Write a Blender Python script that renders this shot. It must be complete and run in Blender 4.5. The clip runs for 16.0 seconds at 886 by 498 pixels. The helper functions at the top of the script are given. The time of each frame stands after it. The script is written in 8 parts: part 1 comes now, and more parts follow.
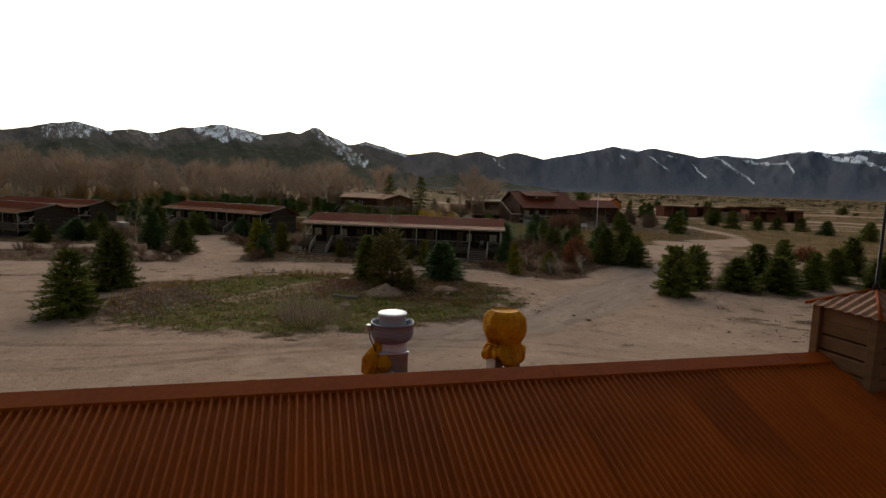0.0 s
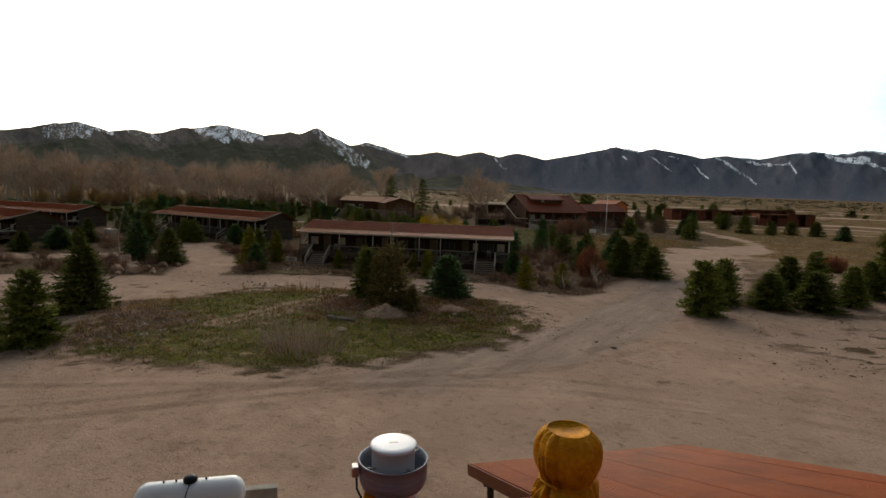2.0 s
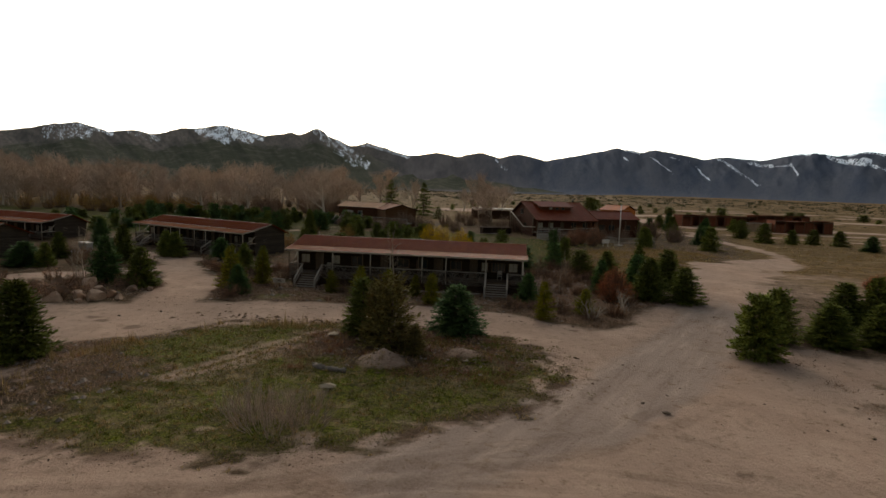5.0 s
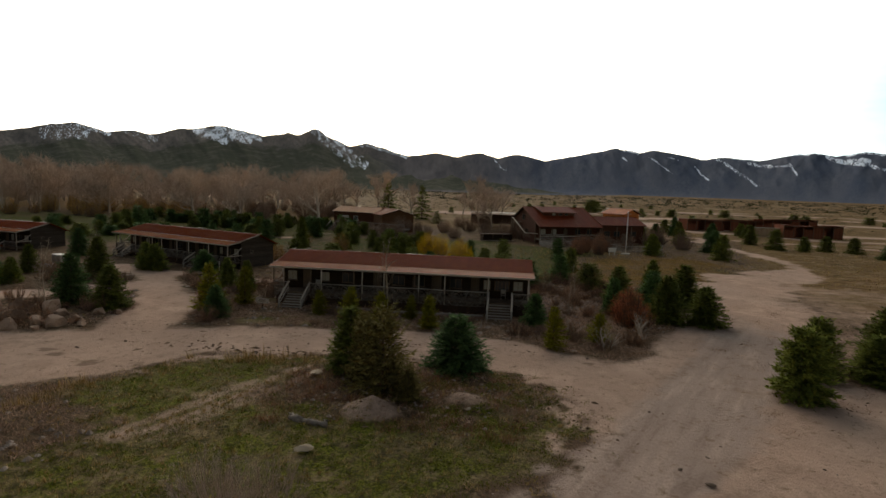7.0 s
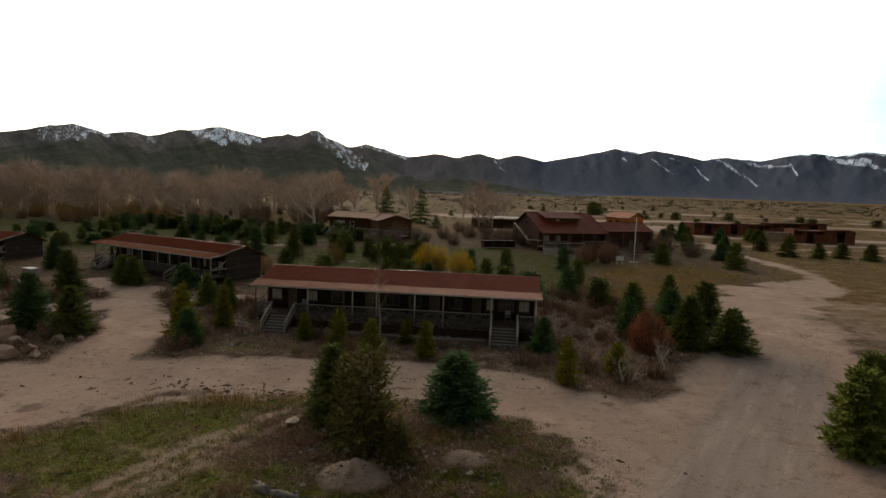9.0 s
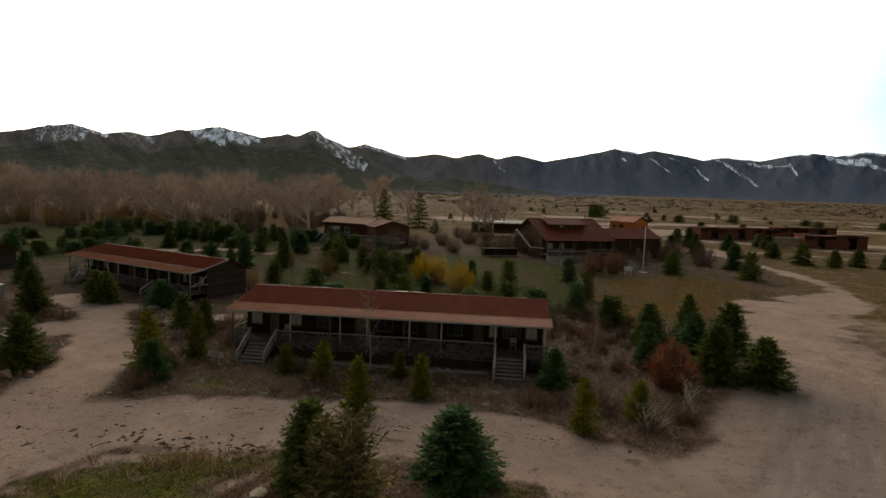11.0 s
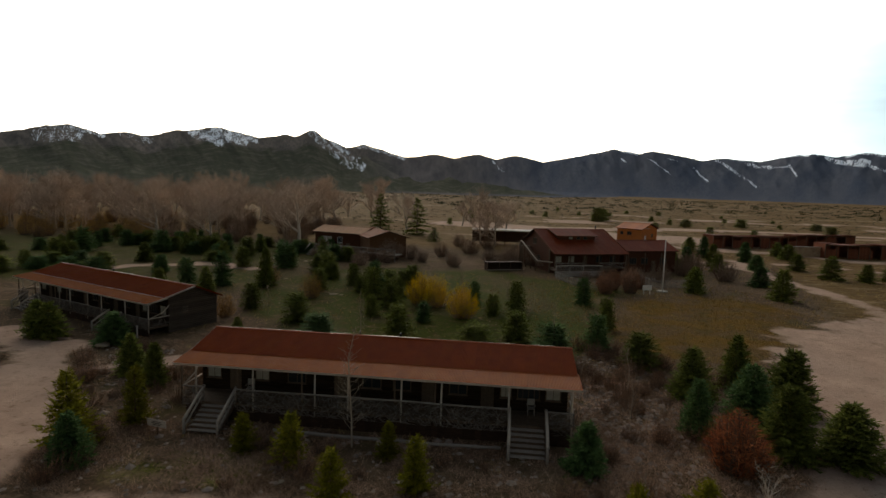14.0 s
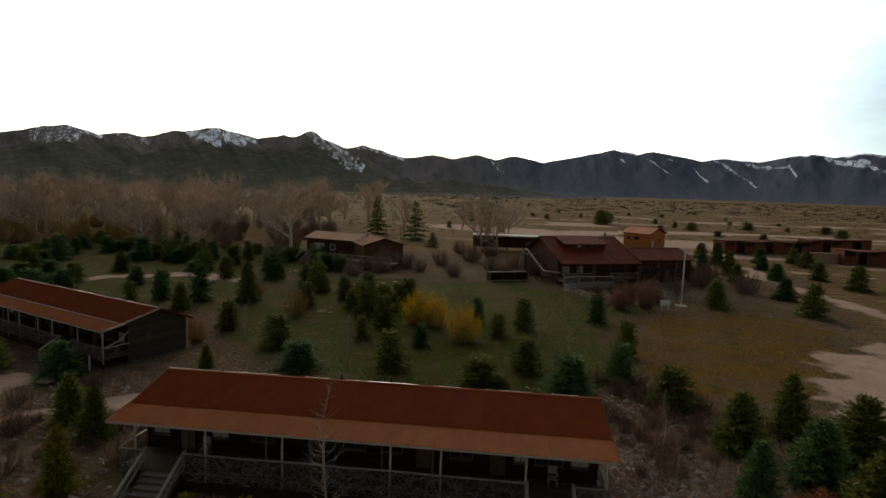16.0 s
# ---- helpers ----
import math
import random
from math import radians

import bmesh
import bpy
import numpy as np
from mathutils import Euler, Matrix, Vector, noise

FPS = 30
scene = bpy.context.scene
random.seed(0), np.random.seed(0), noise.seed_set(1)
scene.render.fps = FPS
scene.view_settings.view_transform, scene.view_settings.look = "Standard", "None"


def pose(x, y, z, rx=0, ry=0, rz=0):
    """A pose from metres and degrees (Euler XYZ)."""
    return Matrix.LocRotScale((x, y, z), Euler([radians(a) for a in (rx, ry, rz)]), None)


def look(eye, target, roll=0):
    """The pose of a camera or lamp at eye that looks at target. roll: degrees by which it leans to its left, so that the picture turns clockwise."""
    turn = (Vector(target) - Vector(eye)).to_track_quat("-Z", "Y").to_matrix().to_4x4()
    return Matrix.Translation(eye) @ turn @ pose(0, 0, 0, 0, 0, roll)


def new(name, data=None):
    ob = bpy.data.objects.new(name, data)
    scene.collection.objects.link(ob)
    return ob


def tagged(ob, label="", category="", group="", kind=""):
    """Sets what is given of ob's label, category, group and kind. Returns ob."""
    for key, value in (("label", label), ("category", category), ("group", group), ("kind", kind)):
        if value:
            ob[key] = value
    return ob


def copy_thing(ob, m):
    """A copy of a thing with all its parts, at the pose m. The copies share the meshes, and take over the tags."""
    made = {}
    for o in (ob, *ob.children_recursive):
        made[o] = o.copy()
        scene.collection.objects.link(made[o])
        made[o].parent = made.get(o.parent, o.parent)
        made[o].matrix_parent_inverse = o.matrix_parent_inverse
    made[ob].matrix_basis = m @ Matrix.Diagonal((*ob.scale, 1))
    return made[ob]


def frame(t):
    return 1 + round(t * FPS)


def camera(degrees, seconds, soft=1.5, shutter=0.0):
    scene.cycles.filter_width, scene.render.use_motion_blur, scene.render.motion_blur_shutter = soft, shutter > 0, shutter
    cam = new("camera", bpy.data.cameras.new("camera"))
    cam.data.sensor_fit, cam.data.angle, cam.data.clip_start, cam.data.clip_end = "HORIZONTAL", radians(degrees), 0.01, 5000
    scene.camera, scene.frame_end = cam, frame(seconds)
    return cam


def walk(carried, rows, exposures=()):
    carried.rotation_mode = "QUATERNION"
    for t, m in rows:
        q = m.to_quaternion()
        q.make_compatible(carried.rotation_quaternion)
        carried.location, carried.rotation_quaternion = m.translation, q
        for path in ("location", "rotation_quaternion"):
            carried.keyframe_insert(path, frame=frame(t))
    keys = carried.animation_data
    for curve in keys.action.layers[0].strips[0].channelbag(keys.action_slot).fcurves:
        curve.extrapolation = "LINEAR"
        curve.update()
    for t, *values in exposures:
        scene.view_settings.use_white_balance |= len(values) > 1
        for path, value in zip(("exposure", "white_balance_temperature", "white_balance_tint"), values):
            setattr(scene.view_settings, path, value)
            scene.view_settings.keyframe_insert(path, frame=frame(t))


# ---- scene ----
cam = camera(76.3, 16.0)
PATH = [
    (0, (13.827, -72.264, 8.728), (13.603, -70.289, 8.503), 1.8),
    (1.5, (13.127, -68.815, 9.261), (12.9, -66.84, 9.037), 1.8),
    (3.5, (12.014, -64.059, 9.964), (11.782, -62.085, 9.743), 1.9),
    (7, (10.69, -54.905, 11.839), (10.464, -52.93, 11.619), 1.9),
    (9, (10.177, -49.568, 12.778), (9.951, -47.592, 12.56), 1.8),
    (12.5, (9.052, -39.581, 14.737), (8.83, -37.605, 14.519), 1.8),
    (14.5, (8.107, -32.792, 15.662), (7.888, -30.816, 15.446), 1.8),
    (16, (7.434, -27.018, 16.215), (7.217, -25.041, 16.0), 1.8),
]
EXPOSURES = [(0, 0.32), (1.5, 0.41), (4, 0.39), (9, 0.36), (12.5, 0.26), (14.5, 0.15), (16, 0.04)]
walk(cam, [(t, look(eye, target, roll)) for t, eye, target, roll in PATH], EXPOSURES)

# ---------------------------------------------------------------- light
SUN_AZ, SUN_EL = radians(-17), radians(9)      # behind the ridge, from +y towards +x
world = bpy.data.worlds.new("sky")
scene.world = world
world.use_nodes = True
wn, wl = world.node_tree.nodes, world.node_tree.links
wn.clear()
w_out = wn.new("ShaderNodeOutputWorld")
w_sky = wn.new("ShaderNodeTexSky")
w_sky.sky_type, w_sky.sun_disc = "NISHITA", False
w_sky.sun_elevation, w_sky.sun_rotation = SUN_EL, SUN_AZ
w_sky.air_density, w_sky.dust_density, w_sky.ozone_density = 1.0, 0.6, 1.2
w_bg = wn.new("ShaderNodeBackground")
w_bg.inputs[1].default_value = 0.05
wl.new(w_sky.outputs[0], w_bg.inputs[0])
# thin high cloud, brighter on the sun's side
w_tc = wn.new("ShaderNodeTexCoord")
w_dot = wn.new("ShaderNodeVectorMath")
w_dot.operation = "DOT_PRODUCT"
w_dot.inputs[1].default_value = (math.sin(SUN_AZ) * math.cos(SUN_EL), math.cos(SUN_AZ) * math.cos(SUN_EL), math.sin(SUN_EL))
wl.new(w_tc.outputs["Generated"], w_dot.inputs[0])
w_map = wn.new("ShaderNodeMapRange")
w_map.interpolation_type = "SMOOTHSTEP"
w_map.inputs[1].default_value, w_map.inputs[2].default_value = 0.5, 0.95
w_map.inputs[3].default_value, w_map.inputs[4].default_value = 0.05, 2.3
wl.new(w_dot.outputs["Value"], w_map.inputs[0])
w_noise = wn.new("ShaderNodeTexNoise")
w_noise.inputs["Scale"].default_value, w_noise.inputs["Detail"].default_value = 2.8, 6
w_stretch = wn.new("ShaderNodeVectorMath")
w_stretch.operation = "MULTIPLY"
w_stretch.inputs[1].default_value = (1, 1, 4)
wl.new(w_tc.outputs["Generated"], w_stretch.inputs[0])
wl.new(w_stretch.outputs[0], w_noise.inputs["Vector"])
w_amt = wn.new("ShaderNodeMapRange")
w_amt.inputs[1].default_value, w_amt.inputs[2].default_value = 0.3, 0.7
w_amt.inputs[3].default_value, w_amt.inputs[4].default_value = 0.6, 1.26
wl.new(w_noise.outputs["Fac"], w_amt.inputs[0])
w_mul = wn.new("ShaderNodeMath")
w_mul.operation = "MULTIPLY"
wl.new(w_map.outputs[0], w_mul.inputs[0])
wl.new(w_amt.outputs[0], w_mul.inputs[1])
w_bg2 = wn.new("ShaderNodeBackground")
w_tint = wn.new("ShaderNodeMix")
w_tint.data_type = "RGBA"
w_tint.inputs[6].default_value, w_tint.inputs[7].default_value = (0.72, 0.97, 1.1, 1), (1.0, 0.925, 0.835, 1)
w_near = wn.new("ShaderNodeMapRange")
w_near.inputs[1].default_value, w_near.inputs[2].default_value = 0.64, 0.86
wl.new(w_dot.outputs["Value"], w_near.inputs[0])
wl.new(w_near.outputs[0], w_tint.inputs[0])
w_far = wn.new("ShaderNodeMapRange")
w_far.inputs[1].default_value, w_far.inputs[2].default_value = 0.25, 0.55
wl.new(w_dot.outputs["Value"], w_far.inputs[0])
w_dusk = wn.new("ShaderNodeMix")
w_dusk.data_type = "RGBA"
w_dusk.inputs[6].default_value = (1.05, 0.93, 0.88, 1)
wl.new(w_far.outputs[0], w_dusk.inputs[0])
wl.new(w_tint.outputs[2], w_dusk.inputs[7])
wl.new(w_dusk.outputs[2], w_bg2.inputs[0])
wl.new(w_mul.outputs[0], w_bg2.inputs[1])
w_add = wn.new("ShaderNodeAddShader")
wl.new(w_bg.outputs[0], w_add.inputs[0])
wl.new(w_bg2.outputs[0], w_add.inputs[1])
wl.new(w_add.outputs[0], w_out.inputs[0])

sun = new("sun", bpy.data.lights.new("sun", "SUN"))
sun.data.energy, sun.data.angle, sun.data.color = 0.5, radians(14), (1.0, 0.9, 0.78)
sun.matrix_world = look((0, 0, 0), (-math.sin(SUN_AZ) * math.cos(SUN_EL), -math.cos(SUN_AZ) * math.cos(SUN_EL), -math.sin(SUN_EL)))


# ---------------------------------------------------------------- materials
def rich(c, k=1.3):
    """The same colour, somewhat warmer and more saturated."""
    c = (c[0] * 1.06, c[1] * 0.985, c[2] * 0.9)
    g = 0.3 * c[0] + 0.59 * c[1] + 0.11 * c[2]
    return tuple(min(0.95, max(0.004, g + (q - g) * k)) for q in c)


def mat(name, a, b, scale=6.0, rough=0.85, metal=0.0, bump=0.3, fine=60.0, stretch=(1, 1, 1), vary=0.0, spec=0.1, stain=None, stain_amt=0.5, island=0.0, dist=0.02, tint=None):
    """Two colours mixed by broad and fine noise, a stain colour in patches, relief; vary: brightness from piece to piece."""
    a, b = rich(a), rich(b)
    stain = rich(stain) if stain else None
    m = bpy.data.materials.new(name)
    m.use_nodes = True
    nodes, links = m.node_tree.nodes, m.node_tree.links
    bsdf = nodes["Principled BSDF"]
    tc = nodes.new("ShaderNodeTexCoord")
    mp = nodes.new("ShaderNodeMapping")
    mp.inputs["Scale"].default_value = stretch
    links.new(tc.outputs["Object"], mp.inputs["Vector"])
    info = nodes.new("ShaderNodeObjectInfo")
    off = nodes.new("ShaderNodeVectorMath")
    off.operation = "SCALE"
    off.inputs[0].default_value = (17, 23, 11)
    links.new(info.outputs["Random"], off.inputs["Scale"])
    add = nodes.new("ShaderNodeVectorMath")
    links.new(mp.outputs[0], add.inputs[0])
    links.new(off.outputs[0], add.inputs[1])
    n1, n2 = nodes.new("ShaderNodeTexNoise"), nodes.new("ShaderNodeTexNoise")
    n1.inputs["Scale"].default_value, n1.inputs["Detail"].default_value = scale, 6
    n2.inputs["Scale"].default_value, n2.inputs["Detail"].default_value = fine, 4
    for n in (n1, n2):
        links.new(add.outputs[0], n.inputs["Vector"])
    avg = nodes.new("ShaderNodeMath")
    avg.operation = "MULTIPLY_ADD"
    avg.inputs[1].default_value = 0.45
    links.new(n2.outputs["Fac"], avg.inputs[0])
    half = nodes.new("ShaderNodeMath")
    half.operation = "MULTIPLY"
    half.inputs[1].default_value = 0.55
    links.new(n1.outputs["Fac"], half.inputs[0])
    links.new(half.outputs[0], avg.inputs[2])
    rng = nodes.new("ShaderNodeMapRange")
    rng.inputs[1].default_value, rng.inputs[2].default_value = 0.36, 0.64
    links.new(avg.outputs[0], rng.inputs[0])
    mix = nodes.new("ShaderNodeMix")
    mix.data_type = "RGBA"
    mix.inputs[6].default_value, mix.inputs[7].default_value = (*a, 1), (*b, 1)
    links.new(rng.outputs[0], mix.inputs[0])
    colour = mix.outputs[2]
    if stain:
        n3 = nodes.new("ShaderNodeTexNoise")
        n3.inputs["Scale"].default_value, n3.inputs["Detail"].default_value = scale * 0.37, 7
        links.new(add.outputs[0], n3.inputs["Vector"])
        r3 = nodes.new("ShaderNodeMapRange")
        r3.inputs[1].default_value, r3.inputs[2].default_value = 0.52, 0.66
        r3.inputs[4].default_value = stain_amt
        links.new(n3.outputs["Fac"], r3.inputs[0])
        m3 = nodes.new("ShaderNodeMix")
        m3.data_type = "RGBA"
        m3.inputs[7].default_value = (*stain, 1)
        links.new(colour, m3.inputs[6])
        links.new(r3.outputs[0], m3.inputs[0])
        colour = m3.outputs[2]
    for k, which in ((vary, 0), (island, 1)):
        if not k:
            continue
        r = nodes.new("ShaderNodeMapRange")
        r.inputs[3].default_value, r.inputs[4].default_value = 1 - k, 1 + k
        if which == 0:
            links.new(info.outputs["Random"], r.inputs[0])
        else:
            geo = nodes.new("ShaderNodeNewGeometry")
            links.new(geo.outputs["Random Per Island"], r.inputs[0])
        sc = nodes.new("ShaderNodeVectorMath")
        sc.operation = "SCALE"
        links.new(colour, sc.inputs[0])
        links.new(r.outputs[0], sc.inputs["Scale"])
        colour = sc.outputs[0]
    links.new(colour, bsdf.inputs["Base Color"])
    bsdf.inputs["Roughness"].default_value, bsdf.inputs["Metallic"].default_value = rough, metal
    bsdf.inputs["Specular IOR Level"].default_value = spec
    if tint:
        bsdf.inputs["Specular Tint"].default_value = (*tint, 1)
    if bump:
        bp = nodes.new("ShaderNodeBump")
        bp.inputs["Strength"].default_value, bp.inputs["Distance"].default_value = bump, dist
        links.new(avg.outputs[0], bp.inputs["Height"])
        links.new(bp.outputs[0], bsdf.inputs["Normal"])
    return m


M_ROOF_NEAR = mat("red_brown_painted_corrugated_steel", (0.172, 0.049, 0.018), (0.245, 0.073, 0.026), 1.2, 0.5, 0.0, 0.15, 30, stain=(0.11, 0.032, 0.015), stain_amt=0.5, vary=0.07, spec=0.1, tint=(1.0, 0.5, 0.1))
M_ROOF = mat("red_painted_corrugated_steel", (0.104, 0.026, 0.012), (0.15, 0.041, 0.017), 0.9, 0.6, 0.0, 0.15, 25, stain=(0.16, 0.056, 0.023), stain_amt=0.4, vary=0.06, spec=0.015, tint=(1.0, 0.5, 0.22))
# porch roof sheets: a paler red than the upper slope
M_ROOF_LOW = mat("paler_red_corrugated_steel", (0.18, 0.06, 0.023), (0.25, 0.09, 0.034), 0.9, 0.5, 0.0, 0.15, 25, stain=(0.29, 0.125, 0.058), stain_amt=0.45, vary=0.06, spec=0.05, tint=(1.0, 0.56, 0.28))
M_CAP = mat("red_ridge_flashing", (0.17, 0.047, 0.018), (0.23, 0.068, 0.026), 2, 0.45, 0.0, 0.1, 20, stain=(0.26, 0.1, 0.055), stain_amt=0.3, spec=0.03)
M_BARE = mat("bare_galvanised_edge", (0.36, 0.31, 0.27), (0.48, 0.43, 0.38), 5, 0.45, 0.4, 0.1, 40)
M_TIN_ROOF = mat("weathered_tan_metal_roof", (0.33, 0.2, 0.135), (0.43, 0.275, 0.19), 1.5, 0.55, 0.0, 0.15, 25, stain=(0.3, 0.17, 0.1), vary=0.08, spec=0.03, tint=(1.0, 0.7, 0.45))
M_WOOD = mat("weathered_grey_brown_boards", (0.085, 0.062, 0.047), (0.15, 0.115, 0.09), 3, 0.8, 0, 0.4, 40, (1, 1, 5), vary=0.18)
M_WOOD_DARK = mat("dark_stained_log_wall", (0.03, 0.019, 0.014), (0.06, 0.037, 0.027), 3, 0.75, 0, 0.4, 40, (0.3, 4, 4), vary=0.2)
# front wall logs: the deep porch's shade is put into their dark colour
M_PORCH_WALL = mat("porch_shade_dark_logs", (0.021, 0.015, 0.011), (0.042, 0.028, 0.02), 3, 0.8, 0, 0.4, 40, (0.3, 4, 4), vary=0.2, spec=0.03)
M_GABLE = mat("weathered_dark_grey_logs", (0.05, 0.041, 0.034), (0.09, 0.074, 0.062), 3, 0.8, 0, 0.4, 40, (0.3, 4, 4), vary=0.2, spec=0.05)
M_CEDAR = mat("red_cedar_boards", (0.11, 0.045, 0.03), (0.17, 0.075, 0.048), 3, 0.7, 0, 0.4, 40, (1, 1, 5), vary=0.15)
M_CEDAR_ROOF = mat("dark_red_lodge_roof", (0.1, 0.026, 0.016), (0.15, 0.042, 0.026), 1.2, 0.55, 0, 0.2, 25, stain=(0.14, 0.06, 0.036), vary=0.1, spec=0.02)
M_CUP_ROOF = mat("rusted_brown_corrugated_tin", (0.16, 0.085, 0.06), (0.30, 0.19, 0.14), 4, 0.6, 0.1, 0.2, 30, (1, 1, 1), stain=(0.09, 0.04, 0.028), stain_amt=0.7)
M_CUPOLA = mat("dark_brown_cupola_boards", (0.085, 0.048, 0.03), (0.15, 0.085, 0.055), 3, 0.8, 0, 0.4, 40, (1, 1, 5), vary=0.2)
M_ORANGE = mat("orange_stained_boards", (0.40, 0.165, 0.085), (0.5, 0.22, 0.12), 3, 0.7, 0, 0.3, 40, (1, 1, 5))
M_RUST_RED = mat("rust_red_board_shed", (0.11, 0.047, 0.033), (0.185, 0.082, 0.057), 2, 0.8, 0, 0.3, 30, (1, 1, 4), vary=0.15)
M_GREYWOOD = mat("sun_bleached_grey_wood", (0.24, 0.215, 0.19), (0.36, 0.33, 0.30), 4, 0.8, 0, 0.4, 50, (1, 1, 5), vary=0.15)
M_STICK = mat("weathered_pale_sticks", (0.26, 0.245, 0.23), (0.42, 0.40, 0.375), 6, 0.85, 0, 0.2, 50, island=0.35, spec=0.02)
M_PALEPOST = mat("pale_peeled_pole", (0.42, 0.37, 0.32), (0.55, 0.50, 0.44), 4, 0.75, 0, 0.3, 50, (1, 1, 3), vary=0.12)
M_BRANCH = mat("dry_grey_branches", (0.13, 0.115, 0.10), (0.27, 0.24, 0.215), 6, 0.85, 0, 0.2, 50, island=0.4, spec=0.02)
M_GLASS = mat("dark_window_glass", (0.02, 0.022, 0.025), (0.03, 0.033, 0.036), 2, 0.08, 0, 0.0, 20, spec=0.6)
M_WHITE = mat("white_painted_trim", (0.62, 0.59, 0.55), (0.72, 0.70, 0.66), 4, 0.6, 0, 0.1, 50)
M_CURTAIN = mat("dim_linen_curtain", (0.34, 0.31, 0.27), (0.44, 0.41, 0.36), 4, 0.8, 0, 0.1, 50)
M_TANK = mat("white_gloss_tank_paint", (0.76, 0.79, 0.83), (0.82, 0.85, 0.89), 1.5, 0.28, 0, 0.05, 30, stain=(0.62, 0.6, 0.57), stain_amt=0.4, spec=0.5)
M_BLACK = mat("black_plastic", (0.012, 0.012, 0.012), (0.025, 0.024, 0.023), 5, 0.4, 0, 0.1, 50)
M_ALU = mat("spun_aluminium", (0.58, 0.62, 0.69), (0.70, 0.74, 0.80), 3, 0.42, 0.3, 0.05, 60, (1, 1, 12))
M_BAND = mat("dull_spun_aluminium_bowl", (0.21, 0.235, 0.29), (0.29, 0.32, 0.38), 3, 0.5, 0.3, 0.05, 60, (1, 1, 12), stain=(0.16, 0.13, 0.12), stain_amt=0.5)
M_GALV = mat("galvanised_steel_sheet", (0.36, 0.37, 0.38), (0.48, 0.49, 0.49), 5, 0.45, 0.85, 0.1, 25, stain=(0.3, 0.28, 0.25))
M_CANVAS = mat("ochre_canvas_cover", (0.4, 0.19, 0.026), (0.6, 0.32, 0.05), 5, 0.75, 0, 1.0, 16, stain=(0.15, 0.068, 0.012), stain_amt=0.6, spec=0.12, dist=0.05)
M_CONCRETE = mat("concrete_slab", (0.36, 0.34, 0.31), (0.46, 0.44, 0.41), 3, 0.9, 0, 0.3, 60, stain=(0.28, 0.25, 0.22))
M_STONE = mat("pale_granite_boulder", (0.25, 0.18, 0.14), (0.4, 0.305, 0.245), 1.4, 0.9, 0, 0.6, 14, stain=(0.17, 0.115, 0.085), vary=0.25, dist=0.06)
M_WHITESTONE = mat("white_quartz_stone", (0.3, 0.25, 0.195), (0.42, 0.36, 0.29), 2, 0.9, 0, 0.5, 18, vary=0.12, dist=0.04)
M_ROADSTONE = mat("loose_field_stones", (0.20, 0.165, 0.14), (0.40, 0.345, 0.305), 3, 0.95, 0, 0.5, 20, island=0.35)
M_BARK = mat("grey_brown_bark", (0.10, 0.075, 0.058), (0.18, 0.14, 0.115), 4, 0.9, 0, 0.5, 40, (1, 1, 0.3))
M_TWIG = mat("bare_brown_twigs", (0.4, 0.34, 0.295), (0.55, 0.47, 0.41), 0.6, 0.9, 0, 0.0, 10, vary=0.22, spec=0.02)
M_TWIG_DARK = mat("grey_brown_shrub_twigs", (0.20, 0.145, 0.115), (0.32, 0.24, 0.195), 0.6, 0.9, 0, 0.0, 10, vary=0.3, spec=0.02)
M_TWIG_RUSSET = mat("russet_shrub_twigs", (0.27, 0.15, 0.105), (0.40, 0.24, 0.175), 0.6, 0.9, 0, 0.0, 10, vary=0.2, spec=0.02)
M_TWIG_PALE = mat("pale_aspen_twigs", (0.30, 0.25, 0.20), (0.42, 0.36, 0.30), 0.8, 0.85, 0, 0.0, 12, vary=0.15, spec=0.02)
M_TWIG_YELLOW = mat("yellow_willow_twigs", (0.58, 0.43, 0.025), (0.74, 0.57, 0.045), 0.6, 0.85, 0, 0.0, 10, vary=0.12, spec=0.02)
M_TWIG_ORANGE = mat("orange_willow_twigs", (0.34, 0.22, 0.1), (0.46, 0.31, 0.15), 0.6, 0.85, 0, 0.0, 10, vary=0.15, spec=0.02)
M_TWIG_RED = mat("rust_red_dead_needles", (0.26, 0.105, 0.065), (0.40, 0.175, 0.11), 0.9, 0.9, 0, 0.0, 12, vary=0.15, island=0.45, spec=0.02)
M_SPRUCE = mat("dark_green_spruce_needles", (0.088, 0.103, 0.038), (0.2, 0.212, 0.08), 0.9, 0.75, 0, 0.0, 9, vary=0.25, island=0.45, spec=0.02)
M_SPRUCE_BLUE = mat("blue_green_spruce_needles", (0.06, 0.096, 0.044), (0.135, 0.188, 0.086), 0.9, 0.75, 0, 0.0, 9, vary=0.2, island=0.45, spec=0.02)
M_PINE = mat("olive_pine_needles", (0.098, 0.086, 0.041), (0.205, 0.168, 0.082), 0.5, 0.8, 0, 0.0, 9, vary=0.1, island=0.45, spec=0.02)
M_SAPLING = mat("yellow_green_sapling_needles", (0.115, 0.112, 0.032), (0.25, 0.23, 0.066), 0.9, 0.8, 0, 0.0, 9, vary=0.25, island=0.45, spec=0.02)
M_BRUSH = mat("dry_brown_brush", (0.19, 0.13, 0.096), (0.46, 0.335, 0.262), 0.35, 0.95, 0, 0.0, 6, island=0.55, spec=0.02)
M_STRAW = mat("straw_coloured_dry_grass", (0.34, 0.25, 0.14), (0.50, 0.39, 0.24), 0.4, 0.95, 0, 0.0, 6, island=0.3, spec=0.02)
M_GRASS = mat("short_green_grass", (0.075, 0.085, 0.022), (0.14, 0.145, 0.042), 0.35, 0.9, 0, 0.0, 6, island=0.35, spec=0.02)
